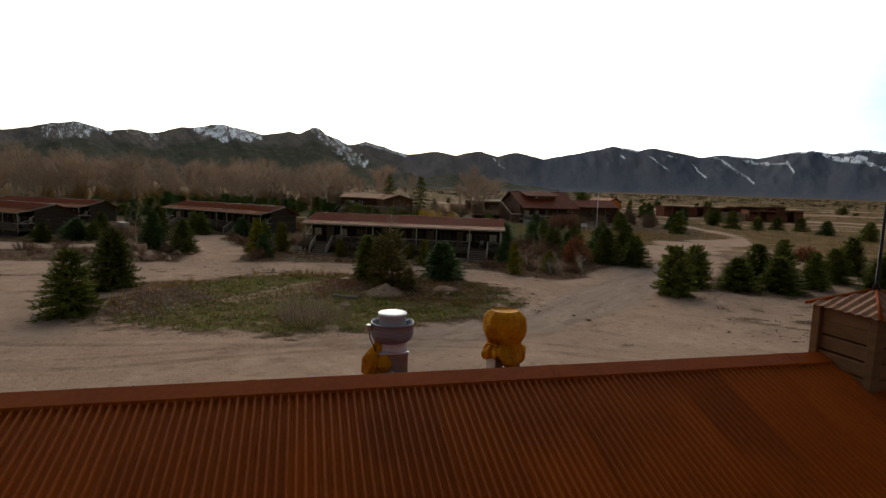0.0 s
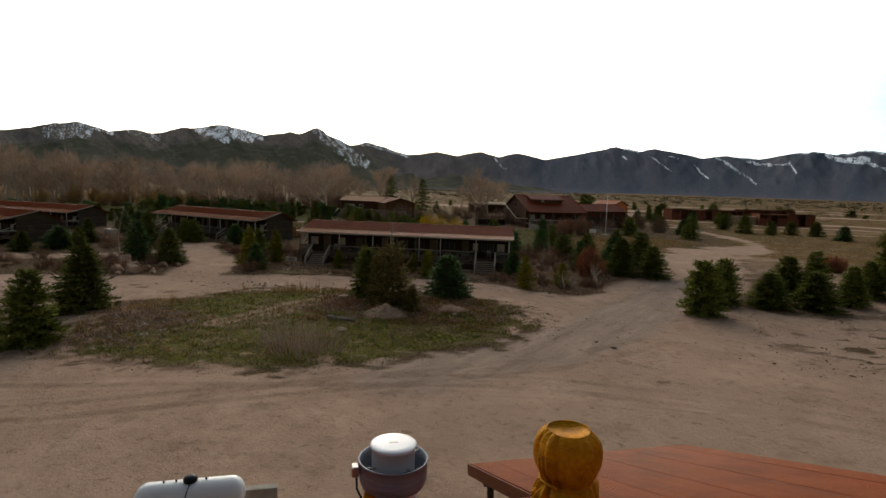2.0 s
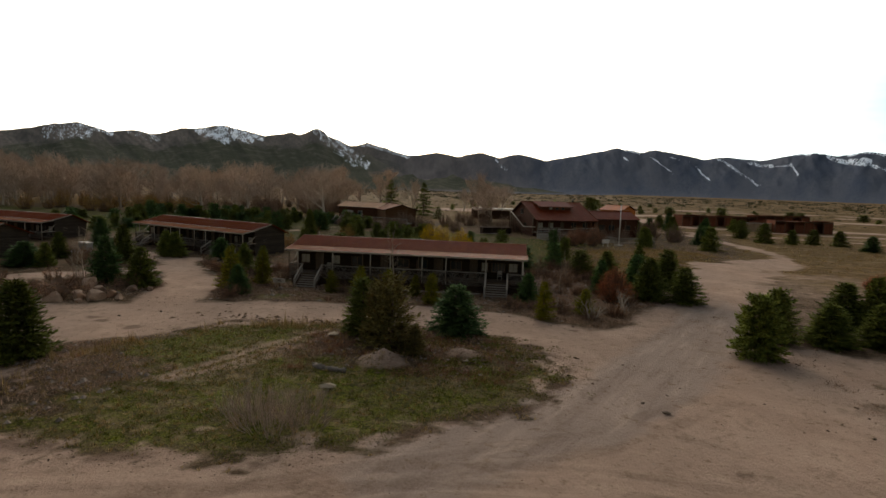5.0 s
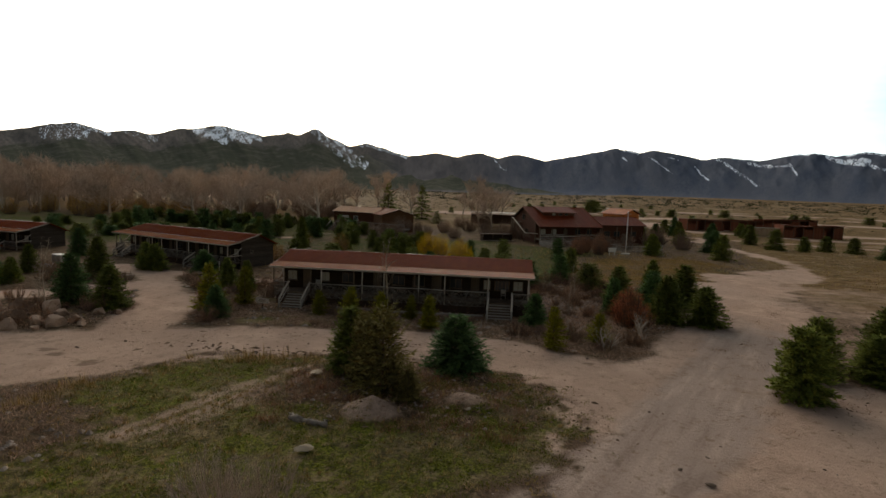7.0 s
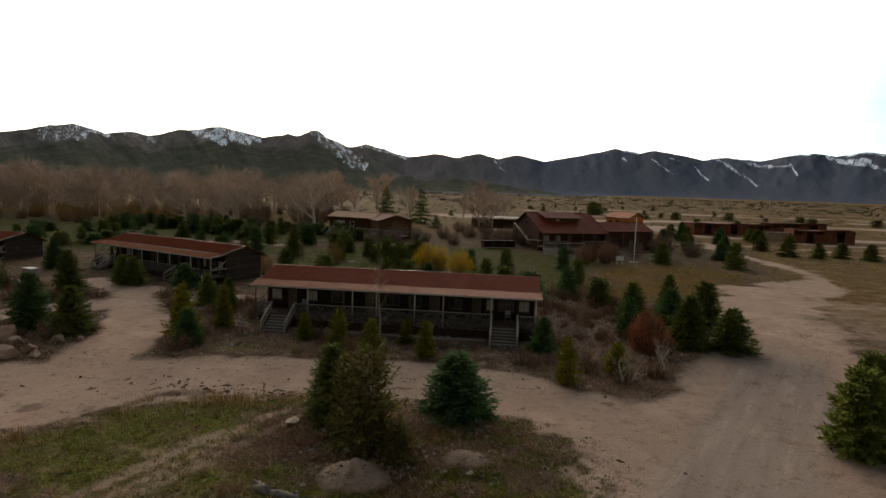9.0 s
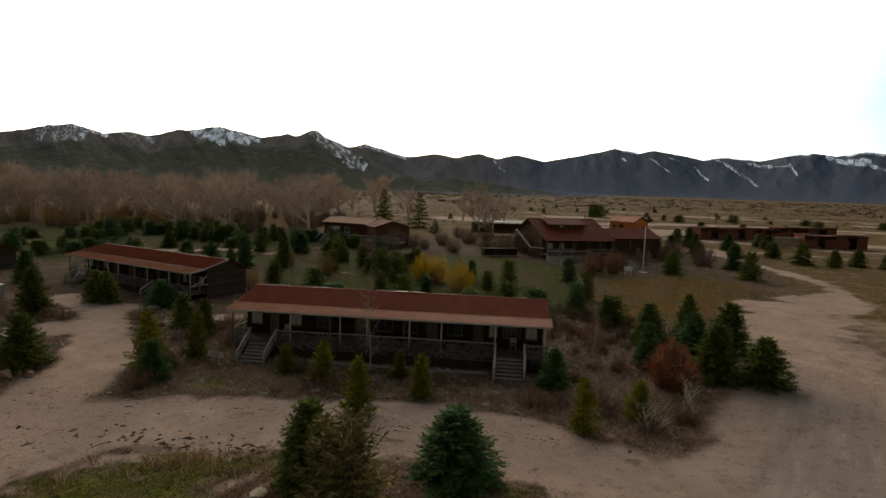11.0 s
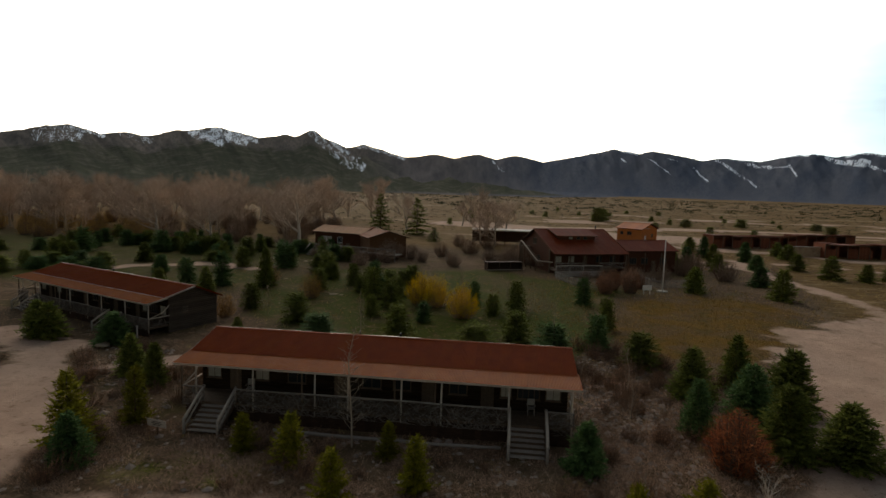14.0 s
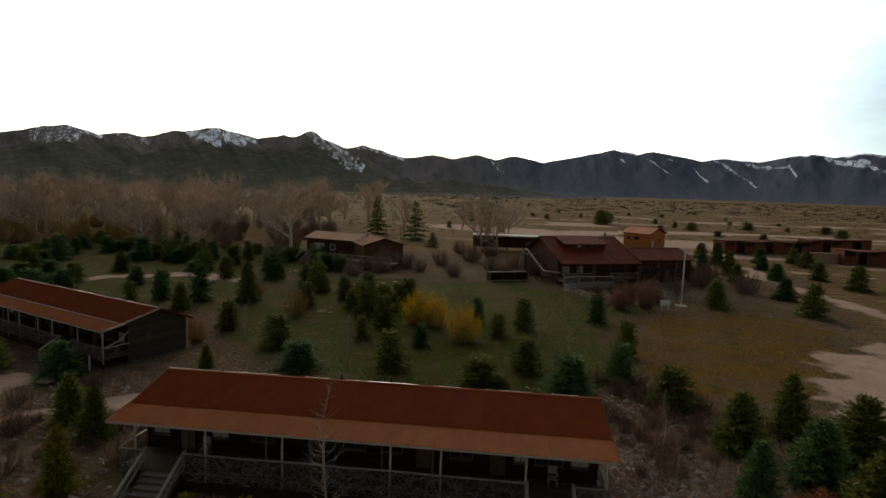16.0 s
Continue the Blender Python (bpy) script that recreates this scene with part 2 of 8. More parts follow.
M_SCRUB_TWIG = mat("reddish_brown_scrub_twigs", (0.21, 0.13, 0.092), (0.40, 0.28, 0.21), 0.6, 0.9, 0, 0.0, 10, vary=0.35, island=0.4, spec=0.02)
M_SAGE = mat("dark_sagebrush_and_juniper", (0.035, 0.04, 0.024), (0.075, 0.075, 0.045), 0.2, 0.95, 0, 0.0, 3, island=0.3, spec=0.02)


# ---------------------------------------------------------------- mesh helpers
def mesh_of(name, verts, faces, material, smooth=False):
    me = bpy.data.meshes.new(name)
    me.from_pydata([tuple(v) for v in verts], [], faces)
    me.materials.append(material)
    if smooth:
        me.polygons.foreach_set("use_smooth", [True] * len(me.polygons))
    me.update()
    return me


def thing(name, label, category, m=None, group="", kind=""):
    ob = new(name)
    ob.empty_display_size = 0.3
    if m is not None:
        ob.matrix_basis = m
    return tagged(ob, label, category, group, kind)


def part(name, bm, material, parent, label="", smooth=False, kind=""):
    """Links a bmesh, or a ready mesh, as one mesh object under a thing or a part."""
    if isinstance(bm, bmesh.types.BMesh):
        me = bpy.data.meshes.new(name)
        bm.to_mesh(me)
        bm.free()
        me.materials.append(material)
        if smooth:
            me.polygons.foreach_set("use_smooth", [True] * len(me.polygons))
    else:
        me = bm
    ob = new(name, me)
    ob.parent = parent
    if label or kind:
        tagged(ob, label, "", "", kind)
    return ob


def box(bm, x0, x1, y0, y1, z0, z1, bevel=0.0, m=None):
    r = bmesh.ops.create_cube(bm, size=1.0)
    t = Matrix.Translation(((x0 + x1) / 2, (y0 + y1) / 2, (z0 + z1) / 2)) @ Matrix.Diagonal((abs(x1 - x0), abs(y1 - y0), abs(z1 - z0), 1))
    bmesh.ops.transform(bm, matrix=(m @ t) if m is not None else t, verts=r["verts"])
    if bevel:
        es = list({e for v in r["verts"] for e in v.link_edges})
        bmesh.ops.bevel(bm, geom=es, offset=bevel, segments=1, affect="EDGES")
    return bm


def boxed(*a, **k):
    return box(bmesh.new(), *a, **k)


def tube_raw(points, radii, sides, verts, faces, cap=True):
    """Adds a tapered tube through the points to plain lists."""
    base = len(verts)
    pts = [Vector(p) for p in points]
    for i, p in enumerate(pts):
        d = (pts[min(i + 1, len(pts) - 1)] - pts[max(i - 1, 0)]).normalized()
        a = d.orthogonal().normalized()
        b = d.cross(a)
        for k in range(sides):
            w = 2 * math.pi * k / sides
            verts.append(p + (a * math.cos(w) + b * math.sin(w)) * radii[i])
    for i in range(len(pts) - 1):
        for k in range(sides):
            k2 = (k + 1) % sides
            faces.append((base + i * sides + k, base + i * sides + k2, base + (i + 1) * sides + k2, base + (i + 1) * sides + k))
    if cap:
        faces.append(tuple(base + k for k in reversed(range(sides))))
        faces.append(tuple(base + (len(pts) - 1) * sides + k for k in range(sides)))


def tube(name, points, radii, material, parent, sides=8, label="", smooth=True):
    v, f = [], []
    tube_raw(points, radii, sides, v, f)
    return part(name, mesh_of(name, v, f, material, smooth), material, parent, label)


def lathe(profile, sides, wob=None):
    """A mesh turned round z from (radius, z) pairs; wob(angle, i) scales the radius."""
    v, f = [], []
    for i, (r, z) in enumerate(profile):
        for k in range(sides):
            w = 2 * math.pi * k / sides
            q = r * (wob(w, i) if wob else 1)
            v.append((q * math.cos(w), q * math.sin(w), z))
    for i in range(len(profile) - 1):
        for k in range(sides):
            k2 = (k + 1) % sides
            f.append((i * sides + k, i * sides + k2, (i + 1) * sides + k2, (i + 1) * sides + k))
    f.append(tuple(reversed(range(sides))))
    f.append(tuple((len(profile) - 1) * sides + k for k in range(sides)))
    return v, f


def sheet_mesh(name, width, length, material, pitch=0.076, depth=0.009, seg=6, drop=0.0):
    """A corrugated sheet: x across the waves, y down the slope, a lip of 1 mm thickness below."""
    n = max(2, int(round(width / pitch)) * seg)
    v, f = [], []
    for j, y in enumerate((0.0, length)):
        for i in range(n + 1):
            x = width * i / n
            v.append((x, y, depth * math.cos(2 * math.pi * x / pitch) - drop * j))
    for i in range(n):
        f.append((i, i + 1, n + 2 + i, n + 1 + i))
    me = mesh_of(name, v, f, material, True)
    return me


# ---------------------------------------------------------------- ground and distance
def vnoise(x, y, seed=0):
    """Smooth value noise on arrays, 0 to 1."""
    xi, yi = np.floor(x).astype(np.int64), np.floor(y).astype(np.int64)
    fx, fy = x - xi, y - yi
    fx, fy = fx * fx * (3 - 2 * fx), fy * fy * (3 - 2 * fy)

    def h(a, b):
        n = (a * 374761393 + b * 668265263 + seed * 974634777) & 0x7FFFFFFF
        n = ((n ^ (n >> 13)) * 1274126177) & 0x7FFFFFFF
        return ((n ^ (n >> 16)) & 0xFFFF) / 65535.0
    return (h(xi, yi) * (1 - fx) + h(xi + 1, yi) * fx) * (1 - fy) + (h(xi, yi + 1) * (1 - fx) + h(xi + 1, yi + 1) * fx) * fy


def fbm(x, y, octaves=4, seed=0):
    s, a, t = 0.0, 0.5, 0.0
    for o in range(octaves):
        s, t = s + a * vnoise(x * 2 ** o, y * 2 ** o, seed + o), t + a
        a *= 0.5
    return s / t


def ramp(a, lo, hi):
    q = np.clip((a - lo) / (hi - lo), 0, 1)
    return q * q * (3 - 2 * q)


def to_line(x, y, line):
    """Distance to a polyline."""
    d = np.full(np.shape(x), 1e9)
    for (ax, ay), (bx, by) in zip(line, line[1:]):
        ux, uy = bx - ax, by - ay
        t = np.clip(((x - ax) * ux + (y - ay) * uy) / (ux * ux + uy * uy), 0, 1)
        d = np.minimum(d, np.hypot(x - ax - t * ux, y - ay - t * uy))
    return d


def in_poly(x, y, poly):
    """Signed distance to a polygon, positive inside."""
    c = np.zeros(np.shape(x), bool)
    for (ax, ay), (bx, by) in zip(poly, poly[1:] + poly[:1]):
        hit = ((ay > y) != (by > y)) & (x < (bx - ax) * (y - ay) / ((by - ay) or 1e-9) + ax)
        c ^= hit
    return to_line(x, y, poly + poly[:1]) * np.where(c, 1, -1)


ISLAND = [(-6, -39.4), (-13, -38.5), (-16.5, -31), (-15.5, -25), (-11, -18), (-4.7, -16.6), (1, -15), (10, -16.5), (14.8, -22.5), (15.7, -24.5), (12.3, -30.5), (5, -36.4), (0, -38.4)]
LAWN = [(-32, 50), (-20, 72), (4, 76), (18, 66), (30, 62), (36, 57), (26, 50), (23, 40), (22, 26), (10, 13), (-9, 14), (-22, 27)]
GOLD = [(20, 40), (28, 53), (44, 58), (51, 46), (46, 34), (36, 22), (24, 17), (19, 28)]
ROADS = [  # half width, line
    (4.6, [(-90, -30), (-60, -27), (-36, -21), (-20, -17), (-9, -13.2), (2, -12), (10, -12.5), (18, -17), (26, -17)]),
    (4.2, [(-90, -46), (-50, -36), (-30, -29.5), (-22, -23.5), (-14, -17.5)]),
    (2.6, [(-75, -6), (-46, -6.5), (-38, -1), (-31, 6)]),
    (2.7, [(-20, -14), (-22, -5), (-27, 3), (-32, 11), (-42, 16)]),
    (1.4, [(-26, 8), (-18, 13), (-12, 14)]),
    (6.2, [(17, -26), (24, -17), (30, -8), (36, 5), (41, 19), (46, 32)]),
    (4.5, [(40, 24), (50, 36), (56, 40)]),
    (1.8, [(50, 27), (59, 42), (62.2, 53), (61.5, 74.8), (60.8, 94.7), (65.4, 110)]),
    (1.7, [(62, 92), (52, 108)]),
    (1.6, [(50, 116), (65.4, 110.1), (79, 104.5), (91, 97.9), (140, 78)]),
    (3.4, [(62, 140), (82, 134), (97, 122), (125, 116)]),
    (2.0, [(-37, 62), (-47, 66), (-58, 60), (-62, 50)]),
    (5.0, [(80, 165), (100, 150), (130, 140), (180, 125)]),
    (15.0, [(-10, 215), (25, 200), (48, 175), (85, 168)]),
    (8.0, [(30, 205), (95, 235), (135, 236), (190, 215)]),
    (3.0, [(-120, 150), (-95, 120), (-80, 110)]),
]
TRACKS = [
    [(-40, -56), (-20, -49.5), (-7.7, -44.9), (4.3, -38.9), (15.5, -33.2), (23.4, -26.4), (31, -10)],
    [(-40, -57.6), (-20, -51.2), (-7.0, -46.4), (5, -40.5), (16.4, -34.7), (24.9, -27.2)],
    [(-2, -43), (4.2, -38.8), (9.6, -37.3), (15.1, -36.8), (20.3, -37.4), (27.2, -38.6), (45, -44)],
    [(-30, -47), (-12, -43.4), (0, -40.8), (9.6, -39), (15.1, -38.5), (20.3, -39.1), (27.2, -40.4), (45, -46)],
    [(18, -31), (23.7, -35.1), (29.3, -37.6), (40, -41)],
    [(22, -20), (29, -9), (35, 4), (40, 18), (48, 33), (56, 50)],
    [(23.8, -21), (30.8, -10), (36.8, 3), (41.7, 17), (49.5, 32)],
    [(-40, -21.5), (-20, -17), (-9, -13), (8, -12.8), (20, -18)],
    [(-23.5, -6), (-28, 2), (-34, 11)],
]


DAMP = [(-17.4, -20.6, 0.9, 1.0), (-20.7, -19.4, 0.8, 0.6), (-22.2, -18.5, 1.0, 0.5), (3.4, -13.2, 0.8, 0.4), (17.0, -13.4, 0.9, 0.4), (22.0, -36.0, 0.7, 0.3)]     # dark damp earth: place and half size


def land(x, y):
    """The ground's cover: sand, green, gold and bare dark tracks, each 0 to 1."""
    w = (fbm(x / 5, y / 5, 4, 3) - 0.5) * 5 + (fbm(x / 1.3, y / 1.3, 2, 8) - 0.5) * 1.6
    yard = ramp(-31 - y + w * 0.6, -3, 3) * ramp(90 - np.abs(x), 0, 30)
    right = ramp(x - 14 - (y + 22) * 0.35 + w * 0.6, 0, 3) * ramp(-14 - (x - 20) * 0.12 - y + w, -2, 2)
    sand = np.maximum(yard, right)
    fray = (fbm(x / 3.2, y / 1.5, 5, 91) - 0.5) * (3 + 9 * ramp(y, -4, 12)) * ramp(y + 0.4 * x, -24, -6)
    for half, line in ROADS:
        sand = np.maximum(sand, ramp(half + w * min(0.55, half * 0.3) + fray * min(0.6, half * 0.14) - to_line(x, y, line), -0.5 - half * 0.25, 0.8 + half * 0.2))
    rough = ramp(fbm(x / 2.2, y / 1.2, 4, 71), 0.5, 0.6) * ramp(10 - np.hypot((x - 45) / 1.8, y + 27), 0, 6)
    sand = sand * (1 - 0.85 * rough)
    wide = ramp(x - 36 - y * 0.25 + w, -2, 8) * ramp(72 - x + w * 2, 0, 14) * ramp(y + 20 + w, 0, 8) * ramp(48 - y + w * 3, 0, 26)
    sand = np.maximum(sand, wide * (0.3 + 0.5 * fbm(x / 5, y / 3, 5, 73)))
    worn = ramp(x - 34 - y * 0.2, 0, 8) * ramp(y + 4, 0, 14) * ramp(76 - y, 0, 20)
    sand = sand * (1 - worn * (0.1 + 0.25 * ramp(fbm(x / 9, y / 5, 5, 74), 0.35, 0.65)))
    isl = in_poly(x, y, ISLAND) + w * 0.35
    path = ramp(0.34 + w * 0.14 - to_line(x, y, [(-8.2, -30.4), (-6.9, -29.1), (-5.1, -25), (-3.1, -19.6), (-1.7, -16.8)]), -0.55, 0.35) * (0.35 + 0.65 * fbm(x / 0.5, y / 0.5, 3, 58))
    off, run = (x + 5.0) * 0.9 - (y + 24.6) * 0.435, (x + 5.0) * 0.435 + (y + 24.6) * 0.9
    strand = ramp(fbm(off / 1.1 + 40, run / 7.0, 4, 59), 0.5, 0.62) * np.exp(-((off + 0.4) / 2.4) ** 2) * ramp(9 - np.abs(run), 0, 3)
    path = np.maximum(path, 0.62 * strand)
    sand = np.maximum(sand * (1 - ramp(isl + (fbm(x / 0.9, y / 0.9, 4, 52) - 0.5) * 6.5, -1.7, 1.7)), path)
    far = ramp(fbm(x / 45, y / 26, 5, 21), 0.58, 0.66) * ramp(y, 120, 170) * ramp(460 - y, 0, 120) * ramp(x + 60, 0, 80)
    sand = np.maximum(sand, far * 0.72)
    heap = 1.3 * np.exp(-(((x - 3.6) / 1.9) ** 2 + ((y + 25.5) / 1.25) ** 2)) + 0.75 * np.exp(-(((x - 8.6) / 1.9) ** 2 + ((y + 23.2) / 1.1) ** 2))
    sand = np.maximum(sand, ramp(heap + w * 0.04, 0.3, 0.75) * 0.72)
    front = ramp(3.2 - np.abs(y + 6.2) + w * 0.5, 0, 2) * ramp(5.5 - np.abs(x + 9), 0, 2.5)
    green = ramp(isl, -1.6, 1.6) * (0.46 + 0.55 * fbm(x / 1.1, y / 1.1, 4, 5))
    mott = (fbm(x / 1.8, y / 1.8, 4, 92) - 0.5) * 7
    bank = np.maximum(ramp(6 - np.hypot((x + 15) / 1.1, y + 32) + mott, 0, 2.5), ramp(6.6 - np.hypot((x - 4) / 1.5, (y + 21)) + mott, 0, 3))
    moss = ramp(fbm(x / 1.5, y / 0.9, 4, 93), 0.47, 0.6) * ramp(6.5 - np.hypot((x - 11.5) / 1.2, y + 22.5), 0, 3)
    bank = bank * (1 - 0.9 * moss)
    green = np.maximum(green * (1 - 0.85 * bank), np.maximum(front * 0.75 * (1 - sand), 0.85 * moss))
    lawn = ramp(in_poly(x, y, LAWN) + w * 1.2, -3, 6) * (0.55 + 0.45 * ramp(fbm(x / 6, y / 6, 3, 44), 0.35, 0.6))
    gold = ramp(in_poly(x, y, GOLD) + w * 1.5, -4, 6) * (0.5 + 0.5 * ramp(fbm(x / 4, y / 2.5, 4, 45), 0.4, 0.62))
    lawn = np.maximum(lawn * (1 - gold), ramp(-16 - x, 0, 16) * ramp(y, 30, 48) * ramp(125 - y, 0, 30) * (0.35 + 0.5 * fbm(x / 9, y / 9, 3, 46)))
    plain = np.maximum(ramp(y + (x - 30) * 0.12, 88, 125), ramp(x - 42 - np.maximum(0, y - 30) * 0.3, 0, 12) * ramp(y, -6, 6) * 0.85)
    tr, rut = np.zeros(np.shape(x)), np.full(np.shape(x), 9.0)
    for line in TRACKS:
        rut = np.minimum(rut, to_line(x + w * 0.1, y + w * 0.1, line))
        tr = np.maximum(tr, ramp(0.55 - to_line(x + w * 0.06, y + w * 0.06, line), -0.25, 0.3))
    rut = rut + 2 * ramp(y + x * 0.25, -35, -22) + 2 * ramp(x, 24, 34)
    tr = 0.55 * tr * (0.35 + 0.65 * fbm(x / 2.5, y / 2.5, 2, 40)) * (1 - 0.7 * ramp(y, -30, -20))
    rim = np.exp(-((isl + 0.3) / 0.55) ** 2) * ramp(fbm(x / 1.4, y / 1.4, 3, 81), 0.42, 0.58)
    damp = sum(np.exp(-(((x - a + w * 0.2) / c) ** 2 + ((y - b + w * 0.12) / d) ** 2) * 1.6) for a, b, c, d in DAMP)
    tr = np.maximum(tr, np.maximum(rim, ramp(damp, 0.3, 0.6)))
    packed = ramp(3.4 + w * 0.4 - to_line(x, y, [(8, -38), (16, -30.5), (22, -22), (28, -12), (34, 0), (39, 12), (44, 26)]), -1.2, 1.6) * ramp(10 - y, 0, 16)
    return sand, green, gold, tr, lawn, plain, rut, packed


def height(x, y):
    z = -0.9 + 0.0085 * (np.clip(y, -60, 60) + 20)
    near = ramp(400 - np.hypot(x, y), 0, 300)
    z = z + near * ((fbm(x / 9, y / 9, 3, 1) - 0.5) * 0.16 + (fbm(x / 1.1, y / 1.1, 2, 2) - 0.5) * 0.05)
    z = z + (0.85 + 0.3 * fbm(x / 0.8, y / 0.8, 3, 66)) * np.maximum(0, 1 - np.hypot((x - 3.6) / 2.3, (y + 25.2) / 1.7)) ** 1.15 + (0.1 + 0.6 * fbm(x / 0.7, y / 0.7, 3, 67)) * np.exp(-(((x - 8.6) / 1.6) ** 2 + ((y + 23.1) / 1.0) ** 2))   # heaps of earth
    z = z + 0.55 * np.exp(-(((x - 5) / 8) ** 2 + ((y + 20) / 3.4) ** 2))              # planted bank
    z = z + 0.6 * np.exp(-(((x + 15) / 4.5) ** 2 + ((y + 31.5) / 5) ** 2))
    z = z + 0.25 * np.exp(-(((x + 29) / 6) ** 2 + ((y + 9) / 4) ** 2))
    return z


def ground_z(x, y):
    return float(height(np.array([x], float), np.array([y], float))[0])


def steps(a, b, near0, near1, fine, grow):
    """Lines from a to b, evenly fine between near0 and near1, then ever wider."""
    mid = list(np.arange(near0, near1 + fine / 2, fine))
    lo, hi, s = [], [], fine
    q = near0
    while q > a:
        s *= grow
        q -= s
        lo.append(q)
    s, q = fine, near1
    while q < b:
        s *= grow
        q += s
        hi.append(q)
    return np.array(lo[::-1] + mid + hi)


def material_ground():
    m = bpy.data.materials.new("sandy_yard_and_dry_grassland")
    m.use_nodes = True
    nodes, links = m.node_tree.nodes, m.node_tree.links
    bsdf = nodes["Principled BSDF"]
    tc = nodes.new("ShaderNodeTexCoord")
    att = nodes.new("ShaderNodeAttribute")
    att.attribute_name = "cover"
    sep = nodes.new("ShaderNodeSeparateColor")
    links.new(att.outputs["Color"], sep.inputs[0])

    def noise_at(scale, detail=5, rough=0.55, vec=None):
        n = nodes.new("ShaderNodeTexNoise")
        n.inputs["Scale"].default_value, n.inputs["Detail"].default_value, n.inputs["Roughness"].default_value = scale, detail, rough
        links.new(vec or tc.outputs["Object"], n.inputs["Vector"])
        return n.outputs["Fac"]

    def blend(fac, a, b):
        x = nodes.new("ShaderNodeMix")
        x.data_type = "RGBA"
        for sock, val in ((x.inputs[6], a), (x.inputs[7], b)):
            if isinstance(val, tuple):
                sock.default_value = (*rich(val, 1.25), 1)
            else:
                links.new(val, sock)
        links.new(fac, x.inputs[0])
        return x.outputs[2]

    def rng(v, lo, hi, a=0.0, b=1.0):
        r = nodes.new("ShaderNodeMapRange")
        r.inputs[1].default_value, r.inputs[2].default_value, r.inputs[3].default_value, r.inputs[4].default_value = lo, hi, a, b
        links.new(v, r.inputs[0])
        return r.outputs[0]

    def math_(op, a, b):
        x = nodes.new("ShaderNodeMath")
        x.operation = op
        for sock, val in ((x.inputs[0], a), (x.inputs[1], b)):
            if isinstance(val, float):
                sock.default_value = val
            else:
                links.new(val, sock)
        return x.outputs[0]

    big, mid, fine, grit = noise_at(0.06, 6), noise_at(0.55, 6), noise_at(4.0, 6, 0.65), noise_at(30, 3)
    jit = math_("MULTIPLY", math_("SUBTRACT", fine, 0.5), 1.4)

    def mask(chan):
        return rng(math_("ADD", chan, math_("MULTIPLY", math_("ADD", jit, math_("MULTIPLY", math_("SUBTRACT", mid, 0.5), 1.6)), math_("MULTIPLY", chan, math_("SUBTRACT", 1.3, chan)))), 0.25, 0.75)
    scrub = blend(rng(fine, 0.42, 0.6), (0.045, 0.038, 0.026), (0.16, 0.108, 0.075))
    scrub = blend(rng(mid, 0.4, 0.65), scrub, (0.098, 0.07, 0.048))
    scrub = blend(rng(noise_at(1.1, 8, 0.75), 0.56, 0.66, 0, 0.75), scrub, (0.27, 0.195, 0.145))
    scrub = blend(rng(noise_at(2.9, 7, 0.8), 0.55, 0.64, 0, 0.7), scrub, (0.33, 0.245, 0.18))
    scrub = blend(rng(noise_at(0.11, 7, 0.7), 0.5, 0.62, 0, 0.65), scrub, (0.19, 0.14, 0.10))
    scrub = blend(rng(noise_at(0.16, 6, 0.7), 0.54, 0.64, 0, 0.6), scrub, (0.07, 0.064, 0.03))
    sand = blend(rng(mid, 0.3, 0.7), (0.41, 0.3, 0.245), (0.54, 0.41, 0.338))
    sand = blend(rng(grit, 0.3, 0.8, 0, 0.2), sand, (0.26, 0.185, 0.135))
    sand = blend(rng(noise_at(0.19, 5, 0.6), 0.44, 0.58, 0, 0.55), sand, (0.36, 0.265, 0.215))
    sand = blend(rng(big, 0.42, 0.6, 0, 0.5), sand, (0.40, 0.31, 0.26))
    sand = blend(rng(noise_at(6.5, 6, 0.75), 0.6, 0.7, 0, 0.7), sand, (0.17, 0.122, 0.09))
    sand = blend(rng(noise_at(0.9, 8, 0.75), 0.56, 0.66, 0, 0.6), sand, (0.5, 0.39, 0.31))
    hard = nodes.new("ShaderNodeAttribute")              # packed greyish driving lane
    hard.attribute_name = "cover_more"
    sand = blend(math_("MULTIPLY", rng(math_("ADD", hard.outputs["Alpha"], math_("MULTIPLY", math_("SUBTRACT", mid, 0.5), 1.2)), 0.3, 0.8), 0.7), sand, (0.335, 0.275, 0.245))
    lane = nodes.new("ShaderNodeMapping")               # soft streaks the way the cars drive
    lane.vector_type = "TEXTURE"
    lane.inputs["Scale"].default_value, lane.inputs["Rotation"].default_value = (9.0, 1.0, 1), (0, 0, 1.06)
    links.new(tc.outputs["Object"], lane.inputs["Vector"])
    drag = noise_at(0.9, 6, 0.65, lane.outputs[0])
    sand = blend(math_("MULTIPLY", hard.outputs["Alpha"], rng(drag, 0.52, 0.64, 0, 0.4)), sand, (0.2, 0.15, 0.125))
    sand = blend(math_("MULTIPLY", hard.outputs["Alpha"], rng(drag, 0.47, 0.36, 0, 0.45)), sand, (0.53, 0.425, 0.36))
    sand = blend(rng(noise_at(1.7, 8, 0.75), 0.55, 0.66, 0, 0.75), sand, (0.21, 0.152, 0.11))
    sand = blend(rng(noise_at(0.5, 8, 0.72), 0.55, 0.64, 0, 0.5), sand, (0.25, 0.185, 0.145))
    ruts = nodes.new("ShaderNodeCombineXYZ")            # fine tyre lines that run along the tracks
    links.new(math_("MULTIPLY", att.outputs["Alpha"], 3.2), ruts.inputs[0])
    pos = nodes.new("ShaderNodeSeparateXYZ")
    links.new(tc.outputs["Object"], pos.inputs[0])
    links.new(math_("MULTIPLY", pos.outputs[0], 0.13), ruts.inputs[1])
